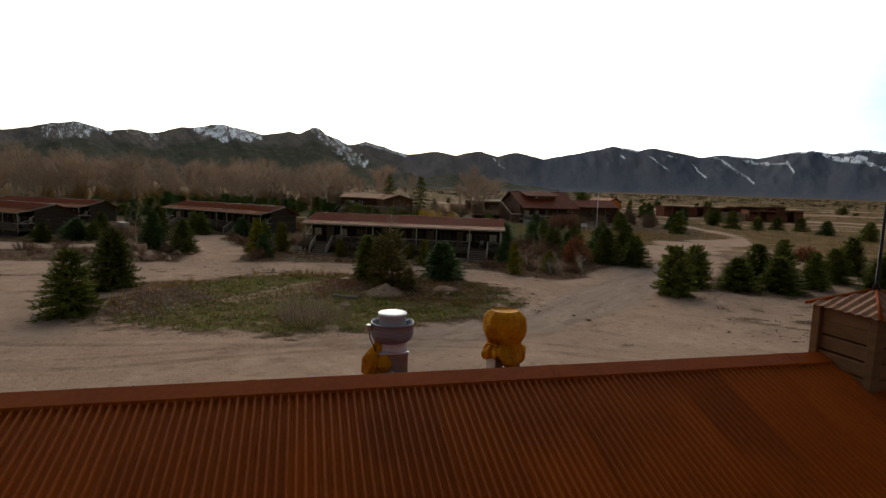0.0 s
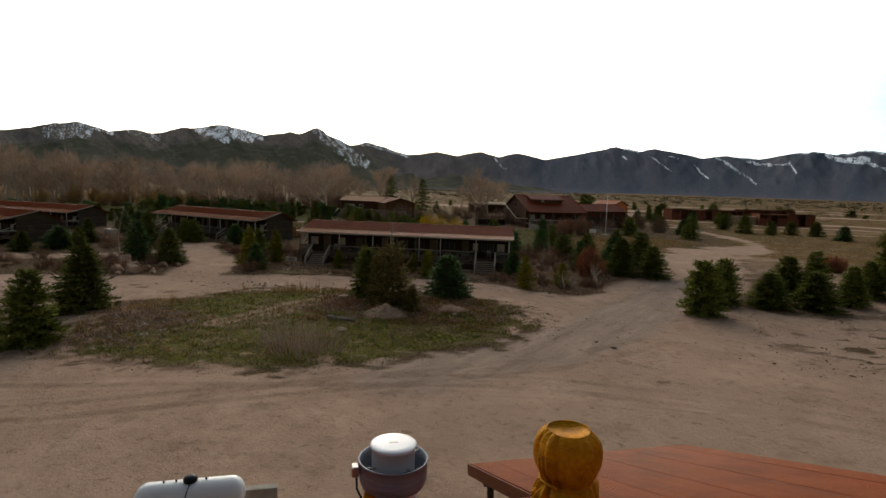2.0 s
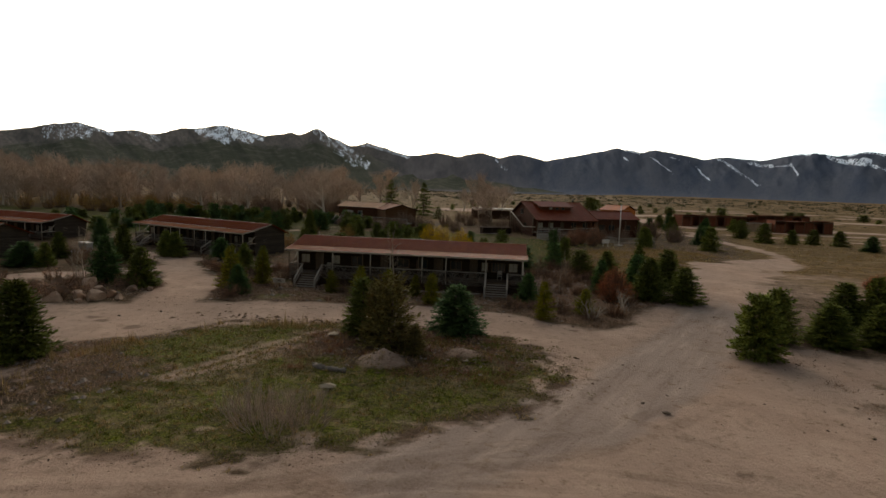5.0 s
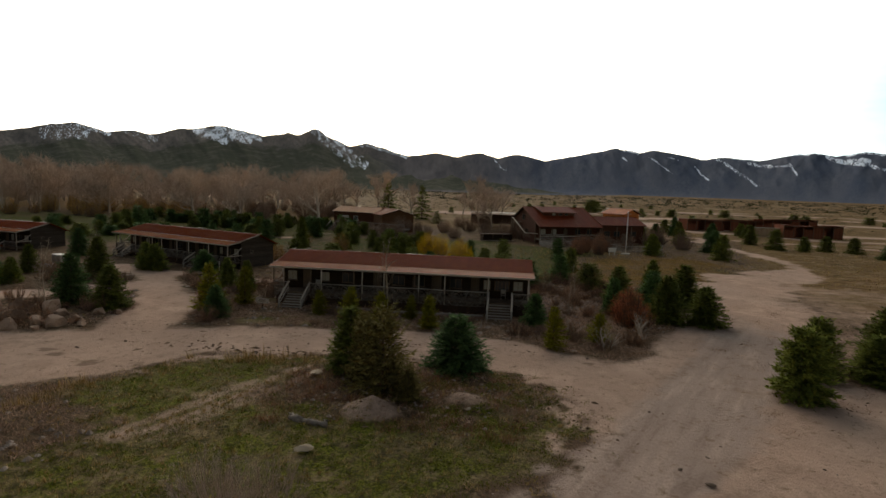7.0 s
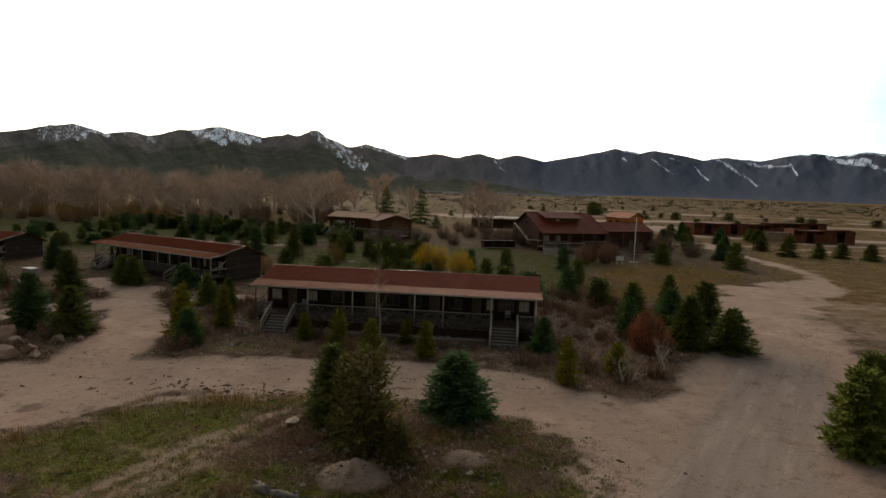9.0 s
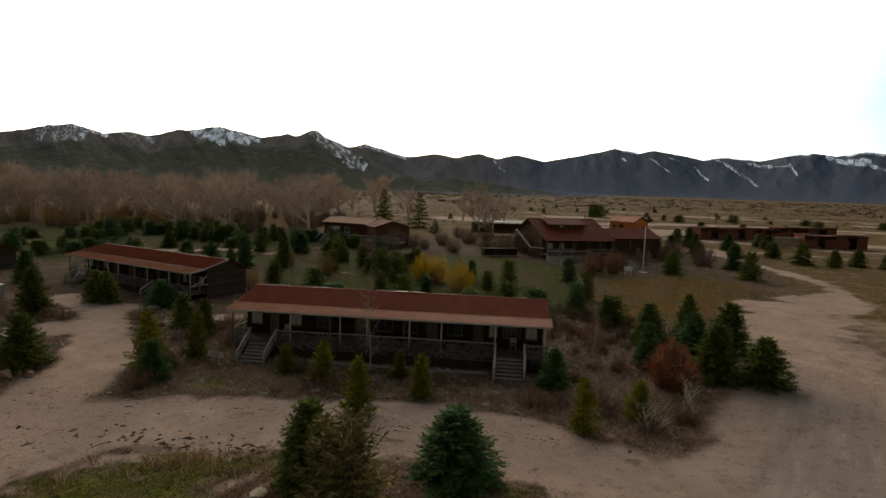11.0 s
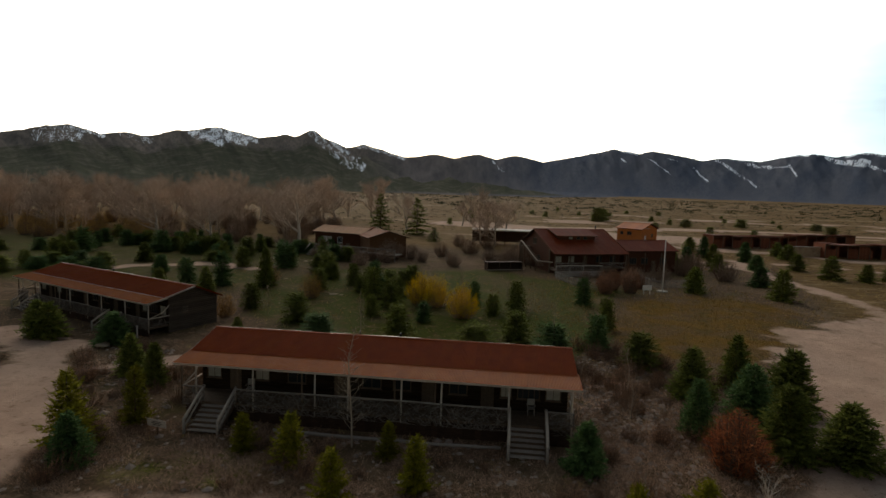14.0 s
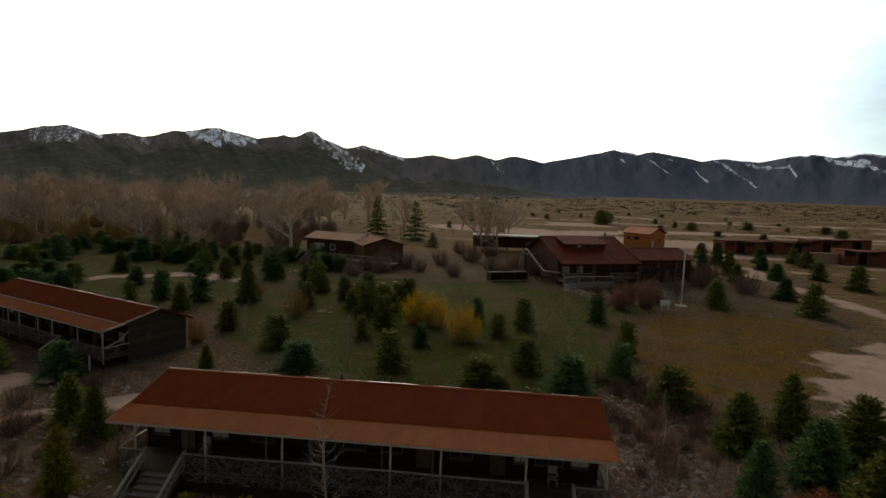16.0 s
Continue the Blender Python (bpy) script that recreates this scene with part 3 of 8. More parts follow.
    links.new(math_("MULTIPLY", pos.outputs[1], 0.13), ruts.inputs[2])
    lines = noise_at(1.0, 4, 0.7, ruts.outputs[0])
    close = rng(att.outputs["Alpha"], 0.9, 2.4, 1.0, 0.0)
    sand = blend(math_("MULTIPLY", rng(lines, 0.54, 0.68, 0, 0.3), close), sand, (0.2, 0.148, 0.115))
    sand = blend(math_("MULTIPLY", rng(lines, 0.46, 0.32, 0, 0.2), close), sand, (0.58, 0.455, 0.37))
    along_x = nodes.new("ShaderNodeMapping")
    along_x.vector_type = "TEXTURE"
    along_x.inputs["Scale"].default_value, along_x.inputs["Rotation"].default_value = (3.6, 0.8, 1), (0, 0, 1.12)
    links.new(tc.outputs["Object"], along_x.inputs["Vector"])
    broken = rng(noise_at(0.25, 5, 0.65), 0.42, 0.58)
    rut_d = att.outputs["Alpha"]
    sand = blend(math_("MULTIPLY", rng(rut_d, 0.06, 0.36, 0.4, 0), broken), sand, (0.2, 0.142, 0.11))
    sand = blend(math_("MULTIPLY", math_("MULTIPLY", rng(rut_d, 0.34, 0.5, 0, 0.28), rng(rut_d, 0.52, 0.8, 1, 0)), broken), sand, (0.6, 0.47, 0.385))
    blades = noise_at(7.5, 5, 0.8)
    green = blend(rng(blades, 0.43, 0.58), (0.028, 0.034, 0.011), (0.2, 0.205, 0.062))
    green = blend(rng(noise_at(0.3, 6, 0.65), 0.5, 0.62, 0, 0.75), green, blend(rng(fine, 0.4, 0.6), (0.07, 0.055, 0.036), (0.23, 0.178, 0.115)))
    green = blend(rng(noise_at(1.6, 8, 0.75), 0.49, 0.6, 0, 0.75), green, (0.12, 0.085, 0.056))
    green = blend(rng(noise_at(0.7, 7, 0.7), 0.53, 0.62, 0, 0.75), green, (0.27, 0.205, 0.14))
    # near-black flecks put the shade between tussocks into the grass colour
    green = blend(rng(noise_at(2.3, 7, 0.8), 0.55, 0.63, 0, 0.8), green, (0.032, 0.031, 0.015))
    green = blend(rng(noise_at(3.4, 6, 0.8), 0.57, 0.65, 0, 0.75), green, (0.3, 0.27, 0.12))
    green = blend(rng(noise_at(1.25, 6, 0.7), 0.55, 0.63, 0, 0.7), green, (0.028, 0.026, 0.014))
    green = blend(rng(noise_at(2.0, 6, 0.7, along_x.outputs[0]), 0.57, 0.66, 0, 0.75), green, (0.29, 0.235, 0.145))
    lawn = blend(rng(fine, 0.35, 0.65), (0.03, 0.037, 0.011), (0.08, 0.088, 0.028))
    lawn = blend(rng(mid, 0.52, 0.7, 0, 0.75), lawn, (0.08, 0.058, 0.03))
    lawn = blend(rng(noise_at(0.33, 8, 0.75), 0.54, 0.64, 0, 0.7), lawn, (0.15, 0.11, 0.066))
    along = nodes.new("ShaderNodeMapping")
    along.inputs["Scale"].default_value = (0.4, 1, 1)
    links.new(tc.outputs["Object"], along.inputs["Vector"])
    band = noise_at(0.045, 6, 0.6, along.outputs[0])
    plain = blend(rng(noise_at(0.9, 5, 0.7, along.outputs[0]), 0.38, 0.62), (0.088, 0.058, 0.029), (0.226, 0.155, 0.088))
    plain = blend(rng(band, 0.4, 0.55, 0, 0.6), plain, (0.128, 0.091, 0.048))
    plain = blend(rng(noise_at(0.35, 8, 0.75, along.outputs[0]), 0.53, 0.62, 0, 0.75), plain, (0.29, 0.22, 0.15))
    plain = blend(rng(noise_at(0.6, 8, 0.75, along.outputs[0]), 0.55, 0.63, 0, 0.7), plain, (0.06, 0.05, 0.026))
    plain = blend(rng(noise_at(0.03, 7, 0.6, along.outputs[0]), 0.57, 0.62, 0, 0.8), plain, (0.27, 0.205, 0.14))
    gold = blend(rng(fine, 0.3, 0.7), (0.09, 0.053, 0.018), (0.175, 0.11, 0.042))
    gold = blend(rng(mid, 0.5, 0.66, 0, 0.8), gold, (0.058, 0.048, 0.02))
    more = nodes.new("ShaderNodeAttribute")
    more.attribute_name = "cover_more"
    sep2 = nodes.new("ShaderNodeSeparateColor")
    links.new(more.outputs["Color"], sep2.inputs[0])
    col = blend(mask(sep2.outputs[0]), scrub, lawn)
    col = blend(mask(sep2.outputs[1]), col, plain)
    col = blend(mask(sep.outputs[1]), col, green)
    col = blend(mask(sep.outputs[2]), col, gold)
    col = blend(mask(sep.outputs[0]), col, sand)
    col = blend(math_("MULTIPLY", rng(math_("ADD", sep2.outputs[2], math_("MULTIPLY", jit, 0.3)), 0.25, 0.8), 0.6), col, (0.12, 0.082, 0.062))
    links.new(col, bsdf.inputs["Base Color"])
    bsdf.inputs["Roughness"].default_value, bsdf.inputs["Specular IOR Level"].default_value = 0.95, 0.02
    bp = nodes.new("ShaderNodeBump")
    bp.inputs["Strength"].default_value, bp.inputs["Distance"].default_value = 0.8, 0.16
    links.new(math_("ADD", fine, math_("MULTIPLY", grit, 0.25)), bp.inputs["Height"])
    links.new(bp.outputs[0], bsdf.inputs["Normal"])
    return m


def build_ground():
    xs = steps(-4700, 4700, -48, 56, 0.4, 1.045)
    ys = steps(-1500, 4700, -62, 24, 0.4, 1.045)
    X, Y = np.meshgrid(xs, ys)
    Z = height(X, Y)
    nx, ny = len(xs), len(ys)
    me = bpy.data.meshes.new("ground")
    co = np.stack([X, Y, Z], -1).reshape(-1, 3)
    i = np.arange(nx * ny).reshape(ny, nx)
    q = np.stack([i[:-1, :-1], i[:-1, 1:], i[1:, 1:], i[1:, :-1]], -1).reshape(-1, 4)
    me.vertices.add(len(co))
    me.vertices.foreach_set("co", co.ravel())
    me.loops.add(q.size)
    me.loops.foreach_set("vertex_index", q.ravel())
    me.polygons.add(len(q))
    me.polygons.foreach_set("loop_start", np.arange(0, q.size, 4))
    me.polygons.foreach_set("use_smooth", np.ones(len(q), bool))
    me.update()
    s, g, o, t, lw, pl, rut, pk = land(X, Y)
    a = me.attributes.new("cover", "FLOAT_COLOR", "POINT")
    a.data.foreach_set("color", np.stack([s, g, o, rut], -1).ravel())
    b = me.attributes.new("cover_more", "FLOAT_COLOR", "POINT")
    b.data.foreach_set("color", np.stack([lw, pl, t, pk], -1).ravel())
    me.materials.append(material_ground())
    ob = new("ground", me)
    tagged(ob, "pinkish sandy yard with tyre tracks, rough grass and dry plain", "ground", kind="structure")


build_ground()


def material_mountain():
    m = bpy.data.materials.new("forested_mountain_with_snow")
    m.use_nodes = True
    nodes, links = m.node_tree.nodes, m.node_tree.links
    bsdf = nodes["Principled BSDF"]

    def attr(name):
        a = nodes.new("ShaderNodeAttribute")
        a.attribute_name = name
        return a

    lay = attr("drape").outputs["Vector"]              # bearing and drop below the crest, in degrees

    def noise_at(scale, detail=8, rough=0.6, stretch=(1, 1, 1), turn=0.0):
        mp = nodes.new("ShaderNodeMapping")
        mp.inputs["Scale"].default_value = stretch
        mp.inputs["Rotation"].default_value = (0, 0, turn)
        links.new(lay, mp.inputs["Vector"])
        n = nodes.new("ShaderNodeTexNoise")
        n.inputs["Scale"].default_value, n.inputs["Detail"].default_value, n.inputs["Roughness"].default_value = scale, detail, rough
        links.new(mp.outputs[0], n.inputs["Vector"])
        return n.outputs["Fac"]

    def rng(v, lo, hi, a=0.0, b=1.0):
        r = nodes.new("ShaderNodeMapRange")
        r.inputs[1].default_value, r.inputs[2].default_value, r.inputs[3].default_value, r.inputs[4].default_value = lo, hi, a, b
        links.new(v, r.inputs[0])
        return r.outputs[0]

    def math_(op, a, b):
        x = nodes.new("ShaderNodeMath")
        x.operation = op
        for sock, val in ((x.inputs[0], a), (x.inputs[1], b)):
            if isinstance(val, float):
                sock.default_value = val
            else:
                links.new(val, sock)
        return x.outputs[0]

    def blend(fac, a, b):
        x = nodes.new("ShaderNodeMix")
        x.data_type = "RGBA"
        for sock, val in ((x.inputs[6], a), (x.inputs[7], b)):
            if isinstance(val, tuple):
                sock.default_value = (*val, 1)
            else:
                links.new(val, sock)
        links.new(fac, x.inputs[0])
        return x.outputs[2]

    ribs = noise_at(0.8, 6, 0.6, (1, 0.7, 0.5), 0.6)
    grain = noise_at(5.0, 5, 0.7, (1, 0.8, 1), 0.5)
    near = blend(rng(ribs, 0.35, 0.66), (0.14, 0.118, 0.1), (0.245, 0.195, 0.16))
    near = blend(rng(grain, 0.45, 0.62, 0, 0.6), near, (0.1, 0.09, 0.074))
    woods = rng(math_("ADD", attr("forest").outputs["Fac"], rng(noise_at(1.3, 7, 0.7, (0.35, 1, 1)), 0.3, 0.7, -0.5, 0.5)), 0.25, 0.75, 0, 0.92)
    trees = blend(rng(noise_at(2.6, 7, 0.75, (0.3, 1.5, 1)), 0.48, 0.66), (0.08, 0.08, 0.053), (0.155, 0.135, 0.098))
    near = blend(woods, near, trees)
    # far range: the bluish haze of distance is put into these base colours
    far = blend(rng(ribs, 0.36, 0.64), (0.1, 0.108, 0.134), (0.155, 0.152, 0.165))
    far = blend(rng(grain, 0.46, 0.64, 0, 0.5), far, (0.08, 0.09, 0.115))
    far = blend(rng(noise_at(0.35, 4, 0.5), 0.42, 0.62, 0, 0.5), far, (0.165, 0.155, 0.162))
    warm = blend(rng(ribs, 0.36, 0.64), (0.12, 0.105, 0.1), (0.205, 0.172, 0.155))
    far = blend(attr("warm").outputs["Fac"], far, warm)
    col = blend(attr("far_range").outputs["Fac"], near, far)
    speck = noise_at(11.0, 4, 0.65, (1, 0.6, 0), 0.8)
    patch = noise_at(2.2, 4, 0.6, (1, 0.7, 0), -0.5)
    both = math_("ADD", math_("MULTIPLY", speck, 0.55), math_("MULTIPLY", patch, 0.45))
    cover = math_("MULTIPLY", attr("snow").outputs["Fac"], rng(both, 0.4, 0.6, -0.25, 1.7))
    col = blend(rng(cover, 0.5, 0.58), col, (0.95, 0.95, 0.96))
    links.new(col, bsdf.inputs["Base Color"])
    bsdf.inputs["Roughness"].default_value, bsdf.inputs["Specular IOR Level"].default_value = 1.0, 0.0
    return m


# summit bearing, apparent height and flank steepness, in degrees
SUMMITS = [(-58, 3.9, 0.12), (-50, 3.6, 0.16), (-40.3, 4.32, 0.24), (-35.9, 3.98, 0.16), (-28.3, 4.98, 0.20), (-22.3, 4.58, 0.16), (-19.8, 5.06, 0.40), (-14.6, 4.05, 0.26), (-7.5, 3.36, 0.18),
           (-3.2, 3.46, 0.22), (0.8, 3.48, 0.24), (10.4, 4.2, 0.2), (13.8, 4.06, 0.2), (20.0, 3.45, 0.12), (25.6, 3.78, 0.22), (26.7, 3.82, 0.2), (30.3, 3.86, 0.18), (38, 4.1, 0.15), (50, 3.7, 0.1)]


# snow patches: bearing and degrees under the skyline at both ends, half width, amount
SNOW_WEST = [(-42.27, 0.47, -39.74, 0.58, 0.52, 0.5), (-41.7, 0.85, -39.94, 0.96, 0.4, 0.42), (-39.94, 0.1, -37.68, 0.1, 0.17, 0.8), (-36.19, 0.2, -33.98, 0.41, 0.29, 0.42), (-30.48, 0.11, -28.29, 1.33, 0.34, 0.8), (-28.54, 0.16, -25.0, 0.16, 0.34, 0.95), (-29.03, 0.64, -26.03, 0.54, 0.46, 0.75), (-27.79, 0.96, -26.28, 0.65, 0.29, 0.6), (-19.53, 0.11, -14.71, 2.16, 0.46, 0.52), (-18.33, 0.45, -15.27, 1.48, 0.57, 0.42), (-17.61, 0.11, -16.11, 0.45, 0.23, 0.7), (-14.99, 0.11, -10.46, 0.11, 0.2, 0.65), (-14.71, 1.14, -11.31, 1.26, 0.29, 0.3)]
SNOW_EAST = [(10.91, 0.05, 12.36, 0.11, 0.17, 0.8), (10.97, 0.71, 11.38, 0.98, 0.17, 0.6), (13.39, 0.65, 15.54, 1.81, 0.13, 0.6), (15.14, 0.43, 16.86, 0.53, 0.17, 0.35), (17.48, 0.74, 18.72, 1.92, 0.14, 0.85), (19.23, 0.1, 22.84, 2.25, 0.29, 0.48), (20.39, 0.05, 22.4, 0.05, 0.14, 0.7), (21.74, 0.3, 23.58, 0.6, 0.29, 0.6), (23.49, 0.7, 25.18, 0.88, 0.23, 0.5), (24.98, 0.64, 25.68, 1.8, 0.14, 0.85), (25.18, 0.05, 27.22, 0.05, 0.14, 0.7), (27.69, 0.14, 30.28, 1.01, 0.34, 0.85), (29.16, 0.56, 30.46, 0.73, 0.46, 0.8), (28.97, 0.05, 31.65, 0.09, 0.17, 0.7), (-1.57, 0.23, -0.32, 1.43, 0.23, 0.42), (30.28, 1.01, 32.42, 1.34, 0.34, 0.5)]


def build_mountains():
    mat_m = material_mountain()
    az = np.radians(np.concatenate([np.arange(-180, -62, 1.0), np.arange(-62, 62, 0.11), np.arange(62, 180.5, 1.0)]))
    r = np.concatenate([np.arange(1150, 2700, 26), np.arange(2700, 4560, 24)])
    A, R = np.meshgrid(az, r)
    deg = np.degrees(A)
    X, Y = R * np.sin(A), R * np.cos(A)
    sky = np.full(A.shape, 2.85)
    for b, h, k in SUMMITS:
        sky = np.maximum(sky, h - k * np.sqrt((deg - b) ** 2 + 0.04))
    side = ramp(np.abs(deg), 60, 100)
    sky = sky * (1 - side) + 1.6 * side
    sky = sky + (fbm(deg * 1.1 + 400, R * 0 + 3.3, 6, 50) - 0.5) * 0.2
    # the near range to the west runs out into a low spur eastwards
    westness = ramp(-deg, 11.5, 15.0)
    gully = fbm(deg * 0.75 + 300 + (R - 3000) * 0.0014 + 0.6 * fbm(deg * 0.3 + 50, R / 900, 3, 65), R / 2600, 5, 60) - 0.5
    eyez = 15.0
    def ridge(mid, foot, width, top, back):
        up = ramp(R, foot, mid) ** 1.15
        down = 1 - ramp(R, mid, mid + back)
        return (np.tan(np.radians(top)) * mid + eyez) * up * down
    far_h = ridge(4000, 2700, 0, sky, 700)
    rib = 1 - 2 * np.abs(fbm(deg * 0.42 + 120 + (R - 3300) * 0.0019, R / 3000, 4, 61) - 0.5) * 2
    far_h = far_h * (1 + (gully * 0.12 + (rib - 0.6) * 0.06) * ramp(R, 2750, 3200) * ramp(4000 - R, 0, 420))
    far_h = far_h * (1 + 0.16 * (fbm(deg * 1.3 + 210, R / 190, 4, 62) - 0.5) * ramp(R, 2750, 3100) * ramp(4000 - R, 0, 300))
    near_top = np.where(deg < -17, sky, np.maximum(0.0, np.minimum(sky, sky - 0.05 - np.maximum(0, deg + 19.8) * 0.22)))
    near_h = ridge(2700, 1250, 0, near_top, 900) * ramp(-deg, -13.0, -4.0)
    near_h = near_h * (1 + (gully * 0.2 + (rib - 0.6) * 0.1) * ramp(R, 1300, 2000) * ramp(2700 - R, 0, 380))
    spur = 34 * ramp(-deg, -9, 6) * np.exp(-((R - 1700) / 260) ** 2) * (0.6 + fbm(deg * 0.7 + 90, R / 400, 3, 77))
    Z = np.maximum(np.maximum(far_h, near_h), spur) - 2.0 - 10 * ramp(1250 - R, 0, 90)
    hill = ramp(spur - np.maximum(far_h, near_h), -1.0, 3.0) * ramp(spur, 3, 7)
    below = sky - np.degrees(np.arctan2(Z - eyez, R))          # degrees under the skyline
    sn = np.zeros(A.shape)
    for a0, b0, a1, b1, wd, amt in SNOW_WEST + [(a, b, c, d, e * 0.52, q * 1.4) for a, b, c, d, e, q in SNOW_EAST]:
        amt = amt * 1.08 if -31 < a0 < -25 else amt
        ux, uy = a1 - a0, b1 - b0
        q = np.clip(((deg - a0) * ux + (below - b0) * uy) / (ux * ux + uy * uy), 0, 1)
        d = np.hypot(deg - a0 - q * ux, below - b0 - q * uy) / (1.4 if a0 < -9 else 1)
        sn = np.maximum(sn, amt * (1 - ramp(d, wd * 0.5, wd * 1.3)))
    sn = sn * np.where(near_h >= far_h, ramp(2720 - R, -40, 10), ramp(4020 - R, -40, 10))
    co = np.stack([X, Y, Z], -1).reshape(-1, 3)
    ny, nx = A.shape
    i = np.arange(nx * ny).reshape(ny, nx)
    q = np.stack([i[:-1, :-1], i[:-1, 1:], i[1:, 1:], i[1:, :-1]], -1).reshape(-1, 4)[:, ::-1]
    me = bpy.data.meshes.new("mountains")
    me.vertices.add(len(co))
    me.vertices.foreach_set("co", co.ravel())
    me.loops.add(q.size)
    me.loops.foreach_set("vertex_index", q.ravel())
    me.polygons.add(len(q))
    me.polygons.foreach_set("loop_start", np.arange(0, q.size, 4))
    me.polygons.foreach_set("use_smooth", np.ones(len(q), bool))
    me.update()
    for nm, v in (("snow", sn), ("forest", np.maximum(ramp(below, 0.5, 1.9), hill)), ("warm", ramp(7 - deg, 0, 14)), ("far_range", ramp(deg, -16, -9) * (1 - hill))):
        at = me.attributes.new(nm, "FLOAT", "POINT")
        at.data.foreach_set("value", v.ravel())
    at = me.attributes.new("drape", "FLOAT_VECTOR", "POINT")
    at.data.foreach_set("vector", np.stack([deg, below, R / 900], -1).ravel())
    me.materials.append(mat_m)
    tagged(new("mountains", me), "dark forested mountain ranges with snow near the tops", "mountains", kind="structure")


build_mountains()


# ---------------------------------------------------------------- corrugated roofs
def slope(half, y, z, ang, back=False):
    """The frame of a roof slope that falls towards -y (or +y): x along the ridge, y down the slope."""
    c, s = math.cos(ang), math.sin(ang)
    if back:
        return Matrix(((1, 0, 0, -half), (0, c, s, y), (0, -s, c, z), (0, 0, 0, 1)))
    return Matrix(((-1, 0, 0, half), (0, -c, -s, y), (0, -s, c, z), (0, 0, 0, 1)))


def lay_sheets(parent, m, total, length, material, cover=0.84, waves=11, seg=6, name="roof_sheet", deep=0.011):
    n = max(1, round(total / cover))
    w = total / n
    me = sheet_mesh(name, w + 0.05, length, material, w / waves, deep, seg)
    for i in range(n):
        ob = part(name, me, material, parent)
        ob.matrix_basis = m @ Matrix.Translation((i * w, random.uniform(-0.015, 0.015), deep + 0.005 + 0.003 * (i % 2)))


def cap_mesh(name, x0, x1, y, z, front, back, width, lip, material):
    """A folded sheet over a ridge along x: two wings that fall by the given angles, with small turned-down lips."""
    cf, sf, cb, sb = math.cos(front), math.sin(front), math.cos(back), math.sin(back)
    out = [(-width * cf, -width * sf - lip), (-width * cf, -width * sf), (0, 0), (width * cb, -width * sb), (width * cb, -width * sb - lip)]
    inn = [(p * 0.97, q - (0.008 if 0 < i < 4 else 0)) for i, (p, q) in enumerate(out)]
    prof = out + inn[::-1]
    n = len(prof)
    v = [(x, y + p, z + q) for x in (x0, x1) for p, q in prof]
    f = [(i, (i + 1) % n, n + (i + 1) % n, n + i) for i in range(n)]
    f += [(i, i + 1, n - 2 - i, n - 1 - i)[::-1] for i in range(4)] + [(n + i, n + i + 1, 2 * n - 2 - i, 2 * n - 1 - i) for i in range(4)]
    return mesh_of(name, v, f, material)


def deck(parent, m, total, length, material, name="roof_deck", t=0.06):
    """The boards under the sheets."""
    ob = part(name, boxed(0.01, total - 0.01, 0.0, length - 0.03, -t, -0.002), material, parent)
    ob.matrix_basis = m
    return ob


def log_wall(x0, x1, z0, z1, course=0.21, depth=0.16, holes=(), top=None):
    """Stacked rounded logs along x, in the plane y = 0 facing -y, left open at the holes."""
    v, f = [], []
    n = max(1, int(round((z1 - z0) / course)))
    h = (z1 - z0) / n
    for i in range(n):
        a, b = z0 + i * h, z0 + (i + 1) * h
        xa, xb = x0, x1
        if top:
            xa, xb = top((a + b) / 2)
        cuts = sorted((p, q) for p, q, r, s in holes if r < b - h * 0.4 and s > a + h * 0.4)
        runs, at = [], xa
        for p, q in cuts:
            runs.append((at, p))
            at = q
        runs.append((at, xb))
        for p, q in runs:
            if q - p < 0.03:
                continue
            k = len(v)
            prof = [(0.0, a), (-0.035, a + h * 0.18), (-0.05, a + h * 0.5), (-0.035, a + h * 0.82), (0.0, b), (depth, b), (depth, a)]
            for x in (p, q):
                v += [(x, yy, zz) for yy, zz in prof]
            m_ = len(prof)
            f += [(k + j, k + (j + 1) % m_, k + m_ + (j + 1) % m_, k + m_ + j) for j in range(m_)]
            f += [tuple(k + j for j in reversed(range(m_))), tuple(k + m_ + j for j in range(m_))]
    return v, f


def logs(name, parent, m, material, *a, **k):
    """A wall of logs: the bottom log carries the others as its pieces."""
    v, f = log_wall(*a, **k)
    wall = None
    for i in range(len(v) // 14):
        vv = v[14 * i:14 * i + 14]
        ff = [tuple(q - 14 * i for q in p) for p in f[9 * i:9 * i + 9]]
        o = part(name if wall is None else "log", mesh_of("log", vv, ff, material), material, wall or parent)
        if wall is None:
            wall = o
            wall.matrix_basis = m
    return wall


